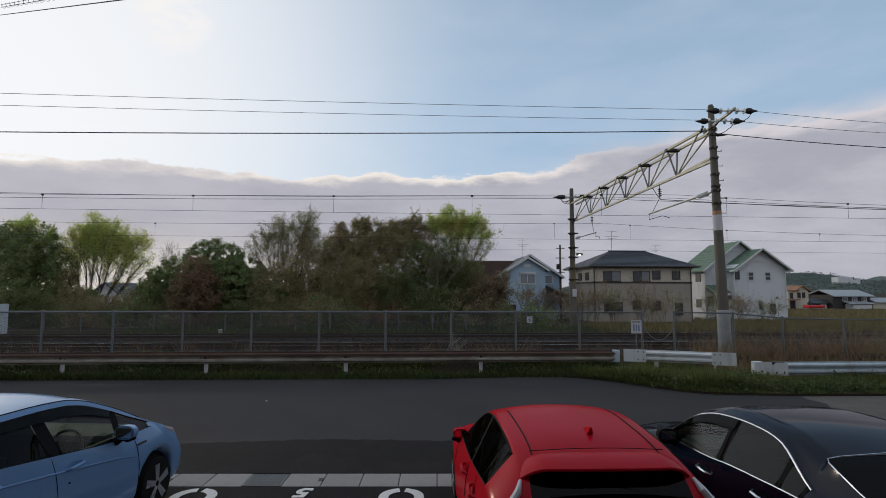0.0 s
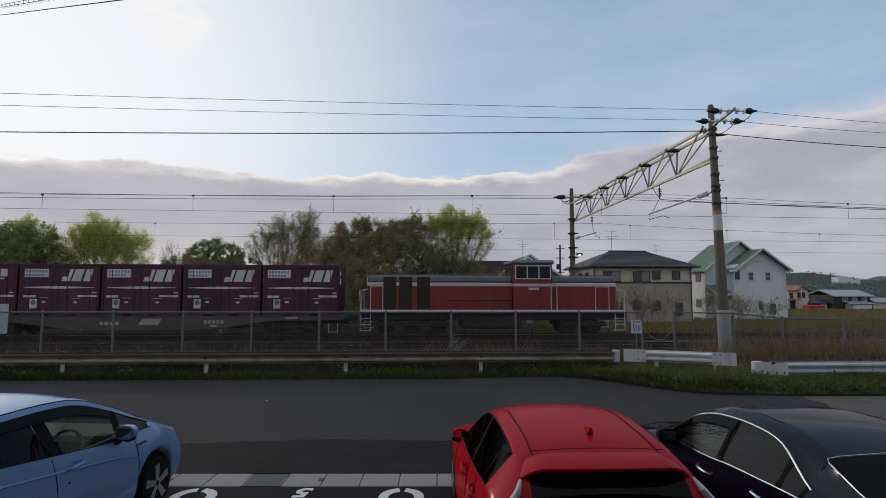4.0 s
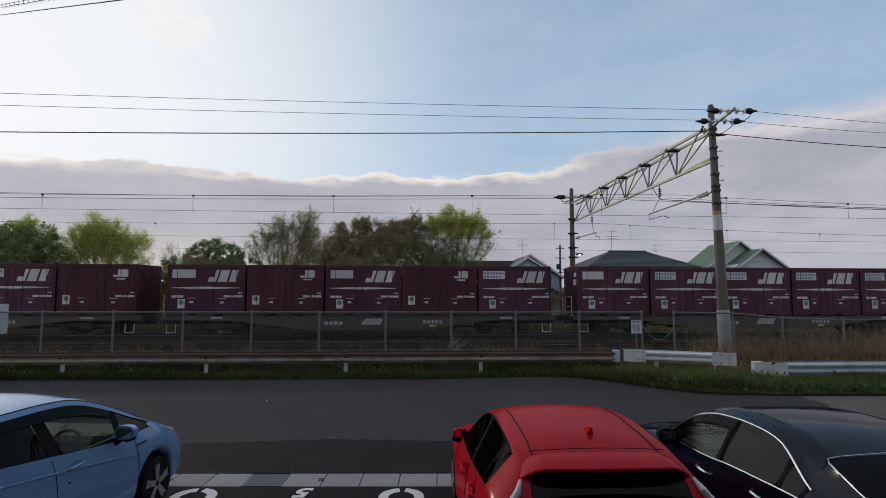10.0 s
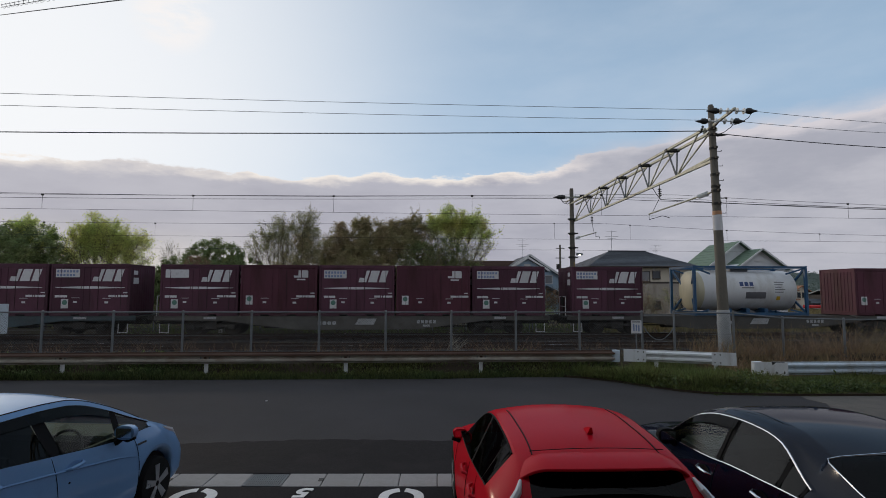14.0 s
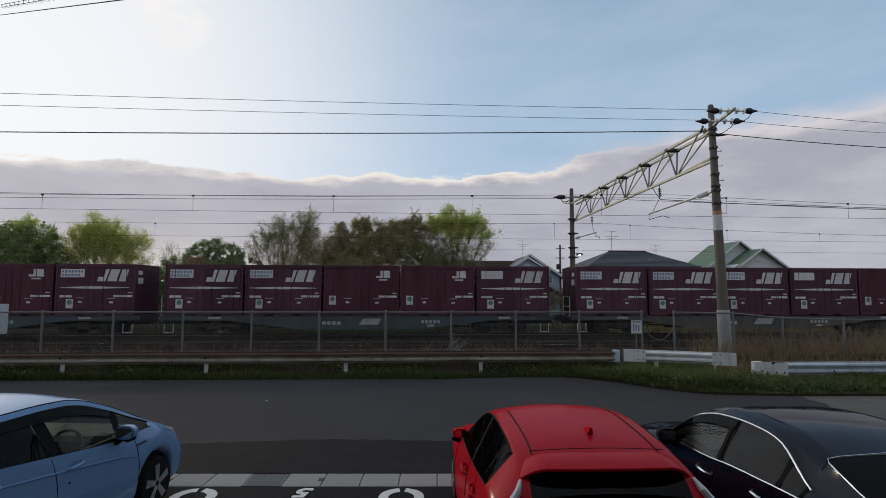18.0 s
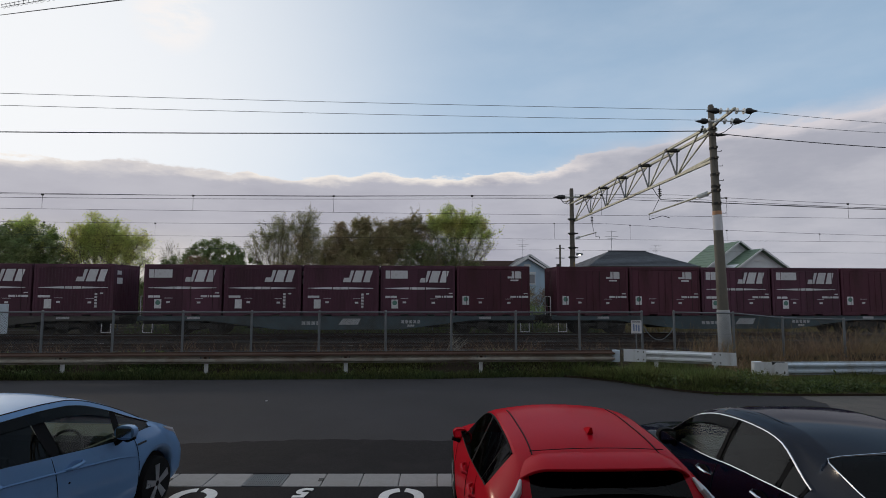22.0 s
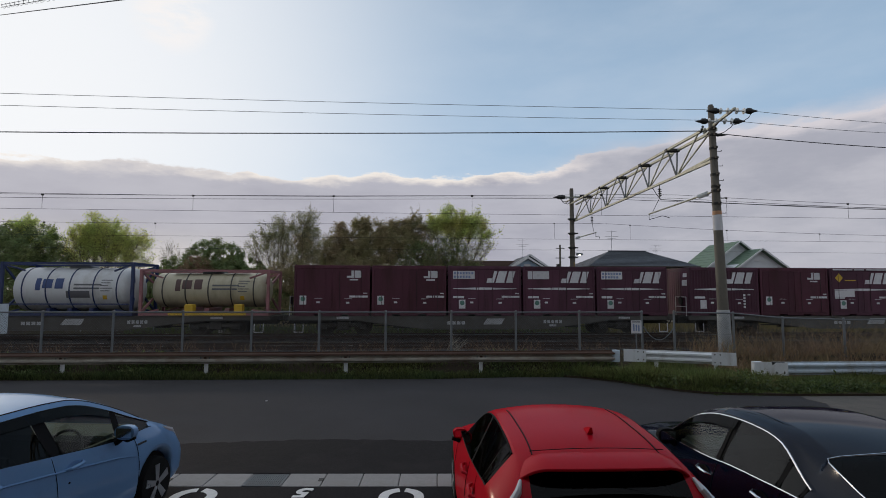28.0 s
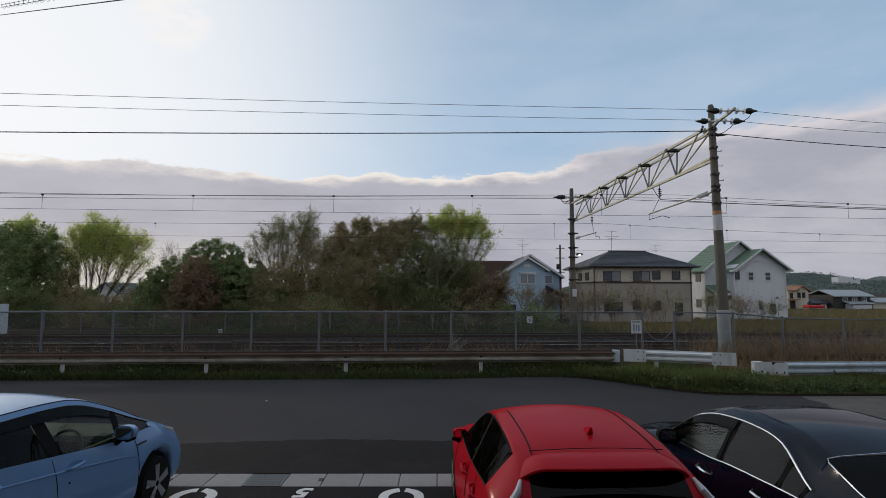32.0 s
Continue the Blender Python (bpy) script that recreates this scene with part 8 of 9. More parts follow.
def build_grass():
    rng = np.random.RandomState(3)
    # low verge under the guardrail
    n = 26000
    xs = rng.uniform(-16, 6, n)
    ys = np.array([edge_y(x) for x in xs]) + 0.02 + np.abs(rng.normal(size=n)) * 0.35
    patch = np.array([0.6 + 0.8 * noise.noise(Vector((x * 0.5, y * 0.8, 3))) for x, y in zip(xs, ys)])
    blades("grass_verge", "short grass and weeds along the road's edge", xs, ys, np.clip(0.07 + 0.17 * patch, 0.03, 0.34) * rng.uniform(0.6, 1.3, n), 0.022, M["grass"], 1)
    # mound that bulges into the road
    b = Build()
    ring = [(4.54, 15.39), (5.1, 15.07), (5.81, 14.38), (6.28, 13.68), (6.75, 13.11), (7.25, 12.76), (7.9, 12.57), (9.2, 12.40), (11.4, 12.3), (20, 12.0), (60, 11.0), (60, 16.2), (4.54, 16.2)]
    b.prism(ring, -0.05, 0.05, "xy")
    tagged(part("verge_bank", b, M["earth"], smooth=0), "earth verge under tall grass", "verge", kind="structure")
    n = 60000
    xs = 5.0 + 15 * rng.beta(0.9, 2.0, n)
    ey = np.array([edge_y(x) for x in xs])
    ys = ey + 0.02 + (16.2 - ey) * rng.beta(0.9, 1.4, n)
    lush = np.array([noise.noise(Vector((x * 0.6, y * 0.9, 7))) for x, y in zip(xs, ys)])
    near = np.clip((ys - ey) / 0.5, 0.35, 1)
    boost = np.where(xs < 8.6, 1.5, 0.7)
    blades("tall_grass", "lush tall grass on the verge beside the guardrails", xs, ys, np.clip(0.24 + 0.36 * lush, 0.05, 0.62) * near * boost * rng.uniform(0.5, 1.25, n), 0.026, M["lush"], 2, 0.05)
    n = 5200
    xs = 9.0 + 13 * rng.uniform(0, 1, n) ** 1.2
    ys = rng.uniform(14.9, 16.5, n)
    blades("dry_grass", "golden dry grass between guardrail and fence", xs, ys, rng.uniform(0.2, 0.75, n), 0.018, M["dry"], 12, lean=0.5)
    pts = np.stack([rng.uniform(6.2, 9.6, 2600), rng.uniform(12.9, 14.6, 2600), rng.uniform(0.06, 0.36, 2600)], 1)
    ey = np.array([edge_y(x) for x in pts[:, 0]])
    pts = pts[pts[:, 1] > ey + 0.1]
    ob = new("broadleaf_weeds", leaf_mesh("broadleaf_weeds", pts, 0.06, M["lush"], rng))
    tagged(ob, "broad-leaved weeds among the tall grass", "weeds", kind="stuff")
    # ragged edge of soil and short grass where the verge meets the road
    n = 9000
    xs = rng.uniform(4.4, 19, n)
    ey = np.array([edge_y(x) for x in xs])
    fray = np.array([noise.noise(Vector((x * 2.2, 4.0, 31))) for x in xs])
    ys = ey + 0.05 + rng.normal(size=n) * 0.06 - 0.10 * np.clip(fray, -0.4, 1)
    blades("edge_grass", "short ragged grass creeping over the road's edge", xs, ys, np.clip(0.05 + 0.10 * fray, 0.02, 0.16) * rng.uniform(0.5, 1.3, n), 0.022, M["grass"], 33, lean=0.7)
    # bushy clumps of broad leaves on the mound
    clumps = []
    for i in range(46):
        x = rng.uniform(6.0, 15.5)
        e = edge_y(x)
        y = e + 0.14 + rng.beta(0.8, 2.2) * 0.9
        r = rng.uniform(0.10, 0.26)
        q = rng.normal(size=(int(300 * r), 3)) * 0.55
        q[:, 2] = np.abs(q[:, 2])
        clumps.append(np.stack([x + q[:, 0] * r * 1.3, np.maximum(y + q[:, 1] * r, e + 0.03), 0.05 + q[:, 2] * r * rng.uniform(0.8, 1.2)], 1))
    tagged(new("leafy_clumps", leaf_mesh("leafy_clumps", np.concatenate(clumps), 0.085, M["leaf_weed"], rng)), "dark leafy weed clumps on the verge", "weeds", kind="stuff")
    # leafy weeds on the bank under and behind the old guardrail
    n = 15000
    xs = rng.uniform(-17, 6.4, n)
    ys = rng.uniform(15.62, 16.32, n)
    tuft = np.array([noise.noise(Vector((x * 0.45, y * 0.6, 11))) for x, y in zip(xs, ys)])
    k = tuft > -0.22
    xs, ys, tuft = xs[k], ys[k], tuft[k]
    blades("bank_weeds", "ragged green weeds on the bank under the guardrail", xs, ys, np.clip(0.12 + 0.22 * tuft, 0.05, 0.30) * rng.uniform(0.6, 1.2, len(xs)), 0.03, M["lush"], 21, lean=0.6)
    n = 5000
    xs, ys = rng.uniform(-17, 6.4, n), rng.uniform(15.6, 16.3, n)
    tuft = np.array([noise.noise(Vector((x * 0.55, y * 0.6, 17))) for x, y in zip(xs, ys)])
    k = tuft > 0.02
    pts = np.stack([xs[k], ys[k], np.array([ground_height(x, y) for x, y in zip(xs[k], ys[k])]) + rng.uniform(0.02, 0.24, k.sum())], 1)
    tagged(new("bank_leaves", leaf_mesh("bank_leaves", pts, 0.07, M["leaf_mid"], rng)), "small broad leaves among the bank weeds", "weeds", kind="stuff")
    n = 700
    xs, ys = rng.uniform(4.6, 9.6, n), rng.uniform(12.8, 15.4, n)
    k = ys > np.array([edge_y(x) for x in xs]) + 0.12
    xs, ys = xs[k], ys[k]
    blades("seed_stalks", "thin pale stalks over the tall grass", xs, ys, rng.uniform(0.3, 0.62, len(xs)), 0.010, M["straw"], 23, 0.05, lean=0.4)
    # dry stalks by the fence
    n = 5200
    xs = rng.uniform(-15, 10, n)
    ys = rng.uniform(16.4, 19.6, n)
    tuft = np.array([noise.noise(Vector((x * 0.9, y * 0.9, 1))) for x, y in zip(xs, ys)])
    k = tuft > 0.20
    xs, ys = xs[k], ys[k]
    blades("dry_weeds", "dry brown weeds between fence and track", xs, ys, rng.uniform(0.15, 0.70, len(xs)), 0.013, M["dry_dark"], 4, lean=0.5)
    n = 6000
    xs = 9.9 + 14 * rng.uniform(0, 1, n) ** 0.8
    ys = rng.uniform(16.5, 20.2, n)
    tuft = np.array([noise.noise(Vector((x * 0.8, y * 0.8, 5))) for x, y in zip(xs, ys)])
    k = tuft > 0.02
    xs, ys = xs[k], ys[k]
    hh = rng.uniform(0.30, 1.30, len(xs)) ** 1.3 * (0.8 + 0.5 * tuft[k])
    blades("dry_reeds", "tall dry reddish-brown reeds behind the fence", xs, ys, np.clip(hh, 0.2, 1.6), 0.014, M["dry"], 5, lean=0.6)
    n = 7000
    xs, ys = rng.uniform(-16, 12, n), rng.uniform(29.6, 33.5, n)
    blades("trackside_grass", "rough grass beyond the tracks", xs, ys, rng.uniform(0.1, 0.45, n), 0.03, M["grass"], 6)
    n = 9000
    xs, ys = rng.uniform(11, 40, n), rng.uniform(30.0, 36.0, n)
    blades("trackside_grass", "straw-coloured rough grass beyond the tracks", xs, ys, rng.uniform(0.2, 0.7, n), 0.03, M["straw"], 7)
    n = 16000
    ys = 38 + 52 * rng.uniform(0, 1, n) ** 1.5
    xs = ys * rng.uniform(0.55, 1.15, n)
    blades("field_grass", "straw-yellow field grass stretching to the far houses", xs, ys, rng.uniform(0.25, 0.6, n), 0.07, M["straw"], 8)
    # fallen branches by the near track
    root = thing("fallen_branch", "pale dead branch lying in the weeds", "branch")
    limbs, ends = grow(np.random.RandomState(9), (1.1, 17.6, 0.30), 1.15, 0.9, stems=4, levels=3, kids=4, lean=(0.9, 0), r0=0.022, upright=0.2)
    limb_meshes(limbs, M["bark_pale"], root)


build_grass()


def build_trackside():
    for x, y, w in ((-7.6, 25.0, 0.95), (-2.6, 24.2, 0.85), (6.3, 24.4, 0.9), (-11.0, 24.6, 0.6)):
        b = Build().box(-w / 2, w / 2, -0.16, 0.16, 0.0, 0.07, 0.012)
        ob = tagged(part("cable_cover", b, M["sleeper"]), "weathered concrete cable cover lying between the tracks", "cover", "cable covers")
        ob.matrix_basis = pose(x, y, 0.12, 0, 0, 6 * math.sin(x))
    ob = tagged(part("litter", Build().prism([(-0.025, -0.012), (0.02, -0.015), (0.03, 0.01), (-0.015, 0.015)], 0.006, 0.02, "xy"), M["white"]), "white scrap of litter on the asphalt", "litter")
    ob.matrix_basis = pose(-3.19, 12.40, 0.0)
    root = thing("distance_marker", "small white marker plate on a short post", "marker", "", pose(-10.5, 30.6, 0))
    part("post", Build().tube([(0, 0.02, -0.2), (0, 0.02, 0.2)], 0.03, 6), M["galv"], root)
    part("plate", Build().box(-0.10, 0.10, -0.01, 0.01, 0.12, 0.34, 0.004), M["white"], root)
    part("plate_mark", Build().box(-0.035, 0.035, -0.014, -0.01, 0.19, 0.27), M["grey_print"], root)
    root = thing("utility_pole", "thin dark utility pole behind the houses", "utility pole", "", pose(16.95, 58.6, 0))
    part("shaft", Build().lathe([(-0.8, 0.16), (7.7, 0.10)], "z", n=10), M["pole"], root)
    for z in (7.3, 6.2, 4.6):
        part("cross_arm", Build().beam((-0.5, 0, z), (0.5, 0, z), 0.08), M["dark_steel"], root)
    part("transformer", Build().lathe([(4.9, 0.02), (4.92, 0.2), (5.5, 0.2), (5.52, 0.02)], "z", (-0.3, -0.2, 0), 12), M["dark_steel"], root)


build_trackside()


# ---- cars in the car park ----
def car_paint(name, col, flake=0.0, rough=0.6, coat=0.4, film=0.03):
    """Paint under a clear glossy coat, with a little dust."""
    m = mat(name, col, rough, flake, var=0.05, scale=1.5, bump=0.01, fine=200, stain=tuple(c * 0.8 + 0.012 for c in col), amount=0.12, sscale=2.2, coat=coat, spec=0.0)
    m.node_tree.nodes["Principled BSDF"].inputs["Coat Roughness"].default_value = film
    return m


M.update({
    "car_blue": car_paint("light_blue_metallic", (0.165, 0.305, 0.52), 0.3, 0.45, 0.7),
    "car_red": car_paint("bright_red_paint", (0.47, 0.007, 0.018), coat=0.28, film=0.22),
    "car_black": car_paint("black_paint", (0.004, 0.008, 0.020), coat=0.45, film=0.07),
    "car_glass": glass_mat("car_glass", (0.70, 0.80, 0.71), gloss=0.9),
    "car_glass_mid": glass_mat("tinted_glass", (0.30, 0.34, 0.32), gloss=0.6),
    "car_glass_dark": glass_mat("privacy_glass", (0.04, 0.045, 0.055), gloss=0.3),
    "car_glass_grey": glass_mat("smoked_glass", (0.09, 0.095, 0.10), gloss=0.6),
    "trim": mat("black_trim", (0.010, 0.010, 0.011), 0.75, var=0.15, bump=0.03, spec=0.08),
    "tyre": mat("tyre_rubber", (0.012, 0.012, 0.012), 0.85, var=0.2, scale=6, spec=0.1),
    "chrome": mat("chrome", (0.75, 0.76, 0.78), 0.12, 1.0, var=0.05, bump=0),
    "rim": mat("alloy_rim", (0.36, 0.37, 0.39), 0.3, 0.7, var=0.1, bump=0.02),
    "cabin": mat("cabin_fabric", (0.022, 0.022, 0.025), 0.9, var=0.2, scale=6),
    "lamp_red": mat("red_lamp_lens", (0.25, 0.01, 0.01), 0.1, var=0.05, bump=0),
    "lamp_clear": mat("clear_lamp_lens", (0.62, 0.63, 0.66), 0.08, 0.2, var=0.1, bump=0),
})


class Shell:
    """A car body lofted over stations along its length; nose towards +y."""

    def __init__(self, table, wheels, wheel_r, keys, step=0.05, inner=0.5, rail=0.05, slant=(0, -1, 1)):
        self.inner, self.rail, self.slant = inner, rail, slant
        tab = np.array(table, float)
        ys = list(np.arange(tab[0, 0], tab[-1, 0], step)) + [tab[-1, 0]] + list(keys) + list(tab[:2, 0]) + list(tab[-2:, 0])
        for yw in wheels:
            ys += [yw + s * (wheel_r + 0.065) for s in (-1, 1)]
        ys = np.array(sorted(set(round(float(v), 4) for v in ys)))
        keep = [ys[0]]
        for v in ys[1:]:
            if v - keep[-1] > 0.012:
                keep.append(v)
        self.y = np.array(keep)
        fine = np.linspace(tab[0, 0], tab[-1, 0], 600)
        cols = []
        ker = np.hanning(41)
        ker /= ker.sum()
        for c in range(1, tab.shape[1]):
            q = np.interp(fine, tab[:, 0], tab[:, c])
            pad = np.concatenate([2 * q[0] - q[20:0:-1], q, 2 * q[-1] - q[-2:-22:-1]])
            cols.append(np.interp(self.y, fine, np.convolve(pad, ker, "valid")))
        self.cols = cols
        self.wheels, self.wr = wheels, wheel_r
        self.sec = [self.section(i) for i in range(len(self.y))]

    def section(self, i):
        hs, hm, zm, hb, zb, hc, zc, zt = [c[i] for c in self.cols]
        low = 0.20
        R = self.wr + 0.055
        for yw in self.wheels:
            d = abs(self.y[i] - yw)
            if d < R:
                low = max(low, self.wr + math.sqrt(R * R - d * d))
        z1, z2 = low + 0.05, max(zm, low + 0.07)
        top = max(zb, z2 + 0.04)
        zb = top
        zc = max(zc, zb + 0.012)
        z3 = z2 + (zb - z2) * 0.6
        up = max(0.004, min(0.0065, (zc - zb) * 0.2))
        f = lambda z: hb + (hc - hb) * (z - zb) / (zc - zb)
        pts = [(hs - 0.05, low), (hs + (hm - hs) * 0.4 if low < 0.3 else hm - 0.02, z1), (hm, z2), (hm - (hm - hb) * 0.35, z3), (hb, zb), (f(zb + up), zb + up)]
        zk = zc - max(0.004, min(self.rail, (zc - zb) * 0.2))
        pts += [(f(zk) + 0.006, zk), (hc, zc), (hc - 0.06, zc + (zt - zc) * 0.30), (hc * self.inner, zc + (zt - zc) * 0.82), (0.0, max(zt, zc + 0.003))]
        return pts

    def at(self, y, k, side):
        """A point of the skin: k runs from 0 at the sill to 10 at the middle of the roof."""
        i = int(np.clip(np.searchsorted(self.y, y) - 1, 0, len(self.y) - 2))
        t = (y - self.y[i]) / (self.y[i + 1] - self.y[i])
        k0 = min(int(k), 9)
        s = k - k0
        p = [np.array(self.sec[j][k0]) * (1 - s) + np.array(self.sec[j][k0 + 1]) * s for j in (i, i + 1)]
        q = p[0] * (1 - t) + p[1] * t
        return Vector((side * q[0], y, q[1]))

    def height(self, y, z, side):
        """A point of the flank at the height z."""
        lo, hi = 0.0, 7.0
        for _ in range(24):
            mid = (lo + hi) / 2
            lo, hi = (mid, hi) if self.at(y, mid, side).z < z else (lo, mid)
        return self.at(y, lo, side)

    def lean(self, y):
        """How far the foot of a window post stands before its head."""
        d, a, c = self.slant
        return d * max(0.0, min(1.0, (y - a) / 0.25)) * max(0.0, min(1.0, (c - y) / 0.25))

    def faces(self, pick, push=0.0):
        """The quads for which pick(y, k) holds, both sides, moved out by push."""
        b = Build()
        for side in (-1, 1):
            for i in range(len(self.y) - 1):
                ym = (self.y[i] + self.y[i + 1]) / 2
                for k in range(10):
                    if not pick(ym, k, side):
                        continue
                    q = [Vector((side * self.sec[j][kk][0], self.y[j], self.sec[j][kk][1])) for j, kk in ((i, k), (i + 1, k), (i + 1, k + 1), (i, k + 1))]
                    if k == 5 and self.slant[0]:
                        q[0], q[1] = [self.at(self.y[j] + self.lean(self.y[j]), 5, side) for j in (i, i + 1)]
                    if push:
                        n = (q[1] - q[0]).cross(q[3] - q[0])
                        if n.length > 1e-9:
                            n.normalize()
                            if n.x * side < 0 and k < 8 or n.z < 0 and k >= 8:
                                n = -n
                            q = [v + n * push for v in q]
                    b.add(q, [(0, 1, 2, 3)])
        return b


def fair(ob):
    """Smooths a skin between its stations."""
    s = ob.modifiers.new("fair", "SUBSURF")
    s.levels = s.render_levels = 1
    return ob


def weld(b):
    """Joins corners that lie together."""
    seen, idx, vs = {}, [], []
    for v in b.v:
        key = (round(v[0], 4), round(v[1], 4), round(v[2], 4))
        if key not in seen:
            seen[key] = len(vs)
            vs.append(v)
        idx.append(seen[key])
    b.v = vs
    b.f = [q for q in (tuple(dict.fromkeys(idx[i] for i in f)) for f in b.f) if len(q) > 2]
    return b


def car(name, label, table, wheels, wr, side_glass, screen, rear, paint, m, glass_rear="car_glass_dark", glass_front="car_glass_mid", frame="trim", belt="trim", privacy=-9, seams=(), handles=(), mirror=None, rear_k=8, inner=0.5, rail=0.05, slant=(0, -1, 1), rim_k=0.70, glass_back="car_glass_dark"):
    root = thing(name, label, "car", "parked cars", m)
    keys = [v for w in side_glass for v in w] + list(screen) + list(rear)
    sh = Shell(table, wheels, wr, keys, inner=inner, rail=rail, slant=slant)
    lo, hi = sh.y[0], sh.y[-1]

    def is_side(y, k):
        return k == 5 and any(a < y < c for a, c in side_glass)

    def is_top(y, k):
        return (k >= 8 and screen[0] < y < screen[1]) or (k >= rear_k and rear[0] < y < rear[1])

    body = Build()
    body = weld(sh.faces(lambda y, k, s: not is_side(y, k) and not is_top(y, k) and not (k == 5 and side_glass[0][0] - 0.05 < y < side_glass[-1][1] + 0.03) and not (k in (4, 6) and side_glass[0][0] - 0.06 < y < side_glass[-1][1] + 0.05)))
    for e, y in ((0, lo), (len(sh.y) - 1, hi)):
        ring = [Vector((-p[0], y, p[1])) for p in sh.sec[e]] + [Vector((p[0], y, p[1])) for p in sh.sec[e][-2::-1]]
        body.add(ring, [tuple(range(len(ring)))])
    fair(part("body", weld(body), M[paint], root, smooth=40))
    s0, s1 = side_glass[0][0] - 0.05, side_glass[-1][1] + 0.03
    gaps = [s0] + [v for w in side_glass for v in w] + [s1]
    for s in (-1, 1):
        for a, c in zip(gaps[::2], gaps[1::2]):
            fair(part("window_pillar", weld(sh.faces(lambda y, k, sd: sd == s and k == 5 and a < y < c)), M["trim"], root, "black window pillar"))
        fair(part("belt_strip", weld(sh.faces(lambda y, k, sd: sd == s and k == 4 and s0 - 0.01 < y < s1 + 0.02)), M[belt], root))
        fair(part("cant_rail", weld(sh.faces(lambda y, k, sd: sd == s and k == 6 and s0 - 0.01 < y < s1 + 0.02)), M[paint], root))
        part("window_trim", Build().tube([sh.at(s0 + (s1 - s0) * i / 24, 6.0, s) + Vector((s * 0.002, 0, 0)) for i in range(25)], 0.007, 5), M[frame], root)
        x0, x1 = sorted((s * 0.70, s * 0.74))
        part("door_lining", Build().box(x0, x1, side_glass[0][0], screen[1] - 0.3, 0.3, sh.at(0, 4, 1).z - 0.04), M["cabin"], root)
    for s in (-1, 1):
        for a, c in side_glass:
            fair(part("side_window", weld(sh.faces(lambda y, k, sd: sd == s and k == 5 and a < y < c)), M[glass_front if a > privacy else glass_rear], root))
    fair(part("windscreen", weld(sh.faces(lambda y, k, s: k >= 8 and screen[0] < y < screen[1])), M[glass_front], root))
    fair(part("rear_window", weld(sh.faces(lambda y, k, s: k >= rear_k and rear[0] < y < rear[1])), M[glass_back], root))
    # floor pan and cabin
    fl = part("floor_pan", Build().box(-0.72, 0.72, lo + 0.25, hi - 0.3, 0.2, 0.3), M["trim"], root)
    belt_z = sh.at(0, 4, 1).z
    part("dashboard", Build().box(-0.68, 0.68, screen[1] - 0.75, screen[1] - 0.15, 0.62, belt_z - 0.03, 0.05), M["cabin"], root)
    part("parcel_shelf", Build().box(-0.62, 0.62, rear[0] + 0.1, side_glass[0][0] + 0.15, 0.5, belt_z - 0.08, 0.03), M["cabin"], root)
    for x in (-0.37, 0.37):
        seat = part("front_seat", Build().box(x - 0.25, x + 0.25, -0.35, 0.2, 0.35, 0.55, 0.06).box(x - 0.24, x + 0.24, -0.5, -0.33, 0.45, 1.08, 0.07), M["cabin"], root)
        part("headrest", Build().box(x - 0.12, x + 0.12, -0.50, -0.40, 1.1, 1.28, 0.04), M["cabin"], seat)
    part("rear_seat", Build().box(-0.62, 0.62, side_glass[0][0] - 0.05, side_glass[0][0] + 0.5, 0.35, 0.55, 0.06).box(-0.62, 0.62, side_glass[0][0] - 0.12, side_glass[0][0] + 0.08, 0.5, 1.08, 0.07), M["cabin"], root)
    wheel_pts = [(0.37 + 0.18 * math.cos(a), 0.42 + 0.06 * math.sin(a), 0.92 + 0.16 * math.sin(a)) for a in [i * math.pi / 10 for i in range(21)]]
    part("steering_wheel", Build().tube(wheel_pts, 0.016, 6), M["cabin"], root)
    for yw in wheels:
        for s in (-1, 1):
            x = s * (sh.at(yw, 2, 1).x - 0.11)
            w = part("wheel", Build().lathe([(-0.10, wr * rim_k), (-0.095, wr * 0.93), (-0.06, wr), (0.06, wr), (0.095, wr * 0.93), (0.10, wr * rim_k)], "x", (x, yw, wr), 32), M["tyre"], root, "black tyre")
            rim = Build()
            rim.lathe([(0.098 * s, wr * (rim_k - 0.01)), (0.10 * s, wr * (rim_k - 0.04)), (0.05 * s, wr * (rim_k - 0.08))], "x", (x, yw, wr), 32)
            r = part("rim", rim, M["dark_steel"], w)
            for k in range(5):
                a = k * 1.2566 + 0.3
                d = Vector((0, math.cos(a), math.sin(a)))
                t = Vector((0, -math.sin(a), math.cos(a)))
                c = Vector((x + s * 0.085, yw, wr))
                vs = [c + d * (wr * q) + t * (wr * h) + Vector((s * o, 0, 0)) for q, h in ((0.10, -0.09), (0.10, 0.09), (rim_k - 0.04, 0.20), (rim_k - 0.04, -0.10)) for o in (0, 0.02)]
                part("spoke", Build().add(vs, [(0, 2, 4, 6), (1, 7, 5, 3), (0, 1, 3, 2), (2, 3, 5, 4), (4, 5, 7, 6), (6, 7, 1, 0)]), M["rim"], w, "silver alloy spoke")
            part("wheel_arch", Build().lathe([(-0.12, wr + 0.06), (0.02, wr + 0.05)], "x", (x - s * 0.02, yw, wr), 24), M["trim"], root)
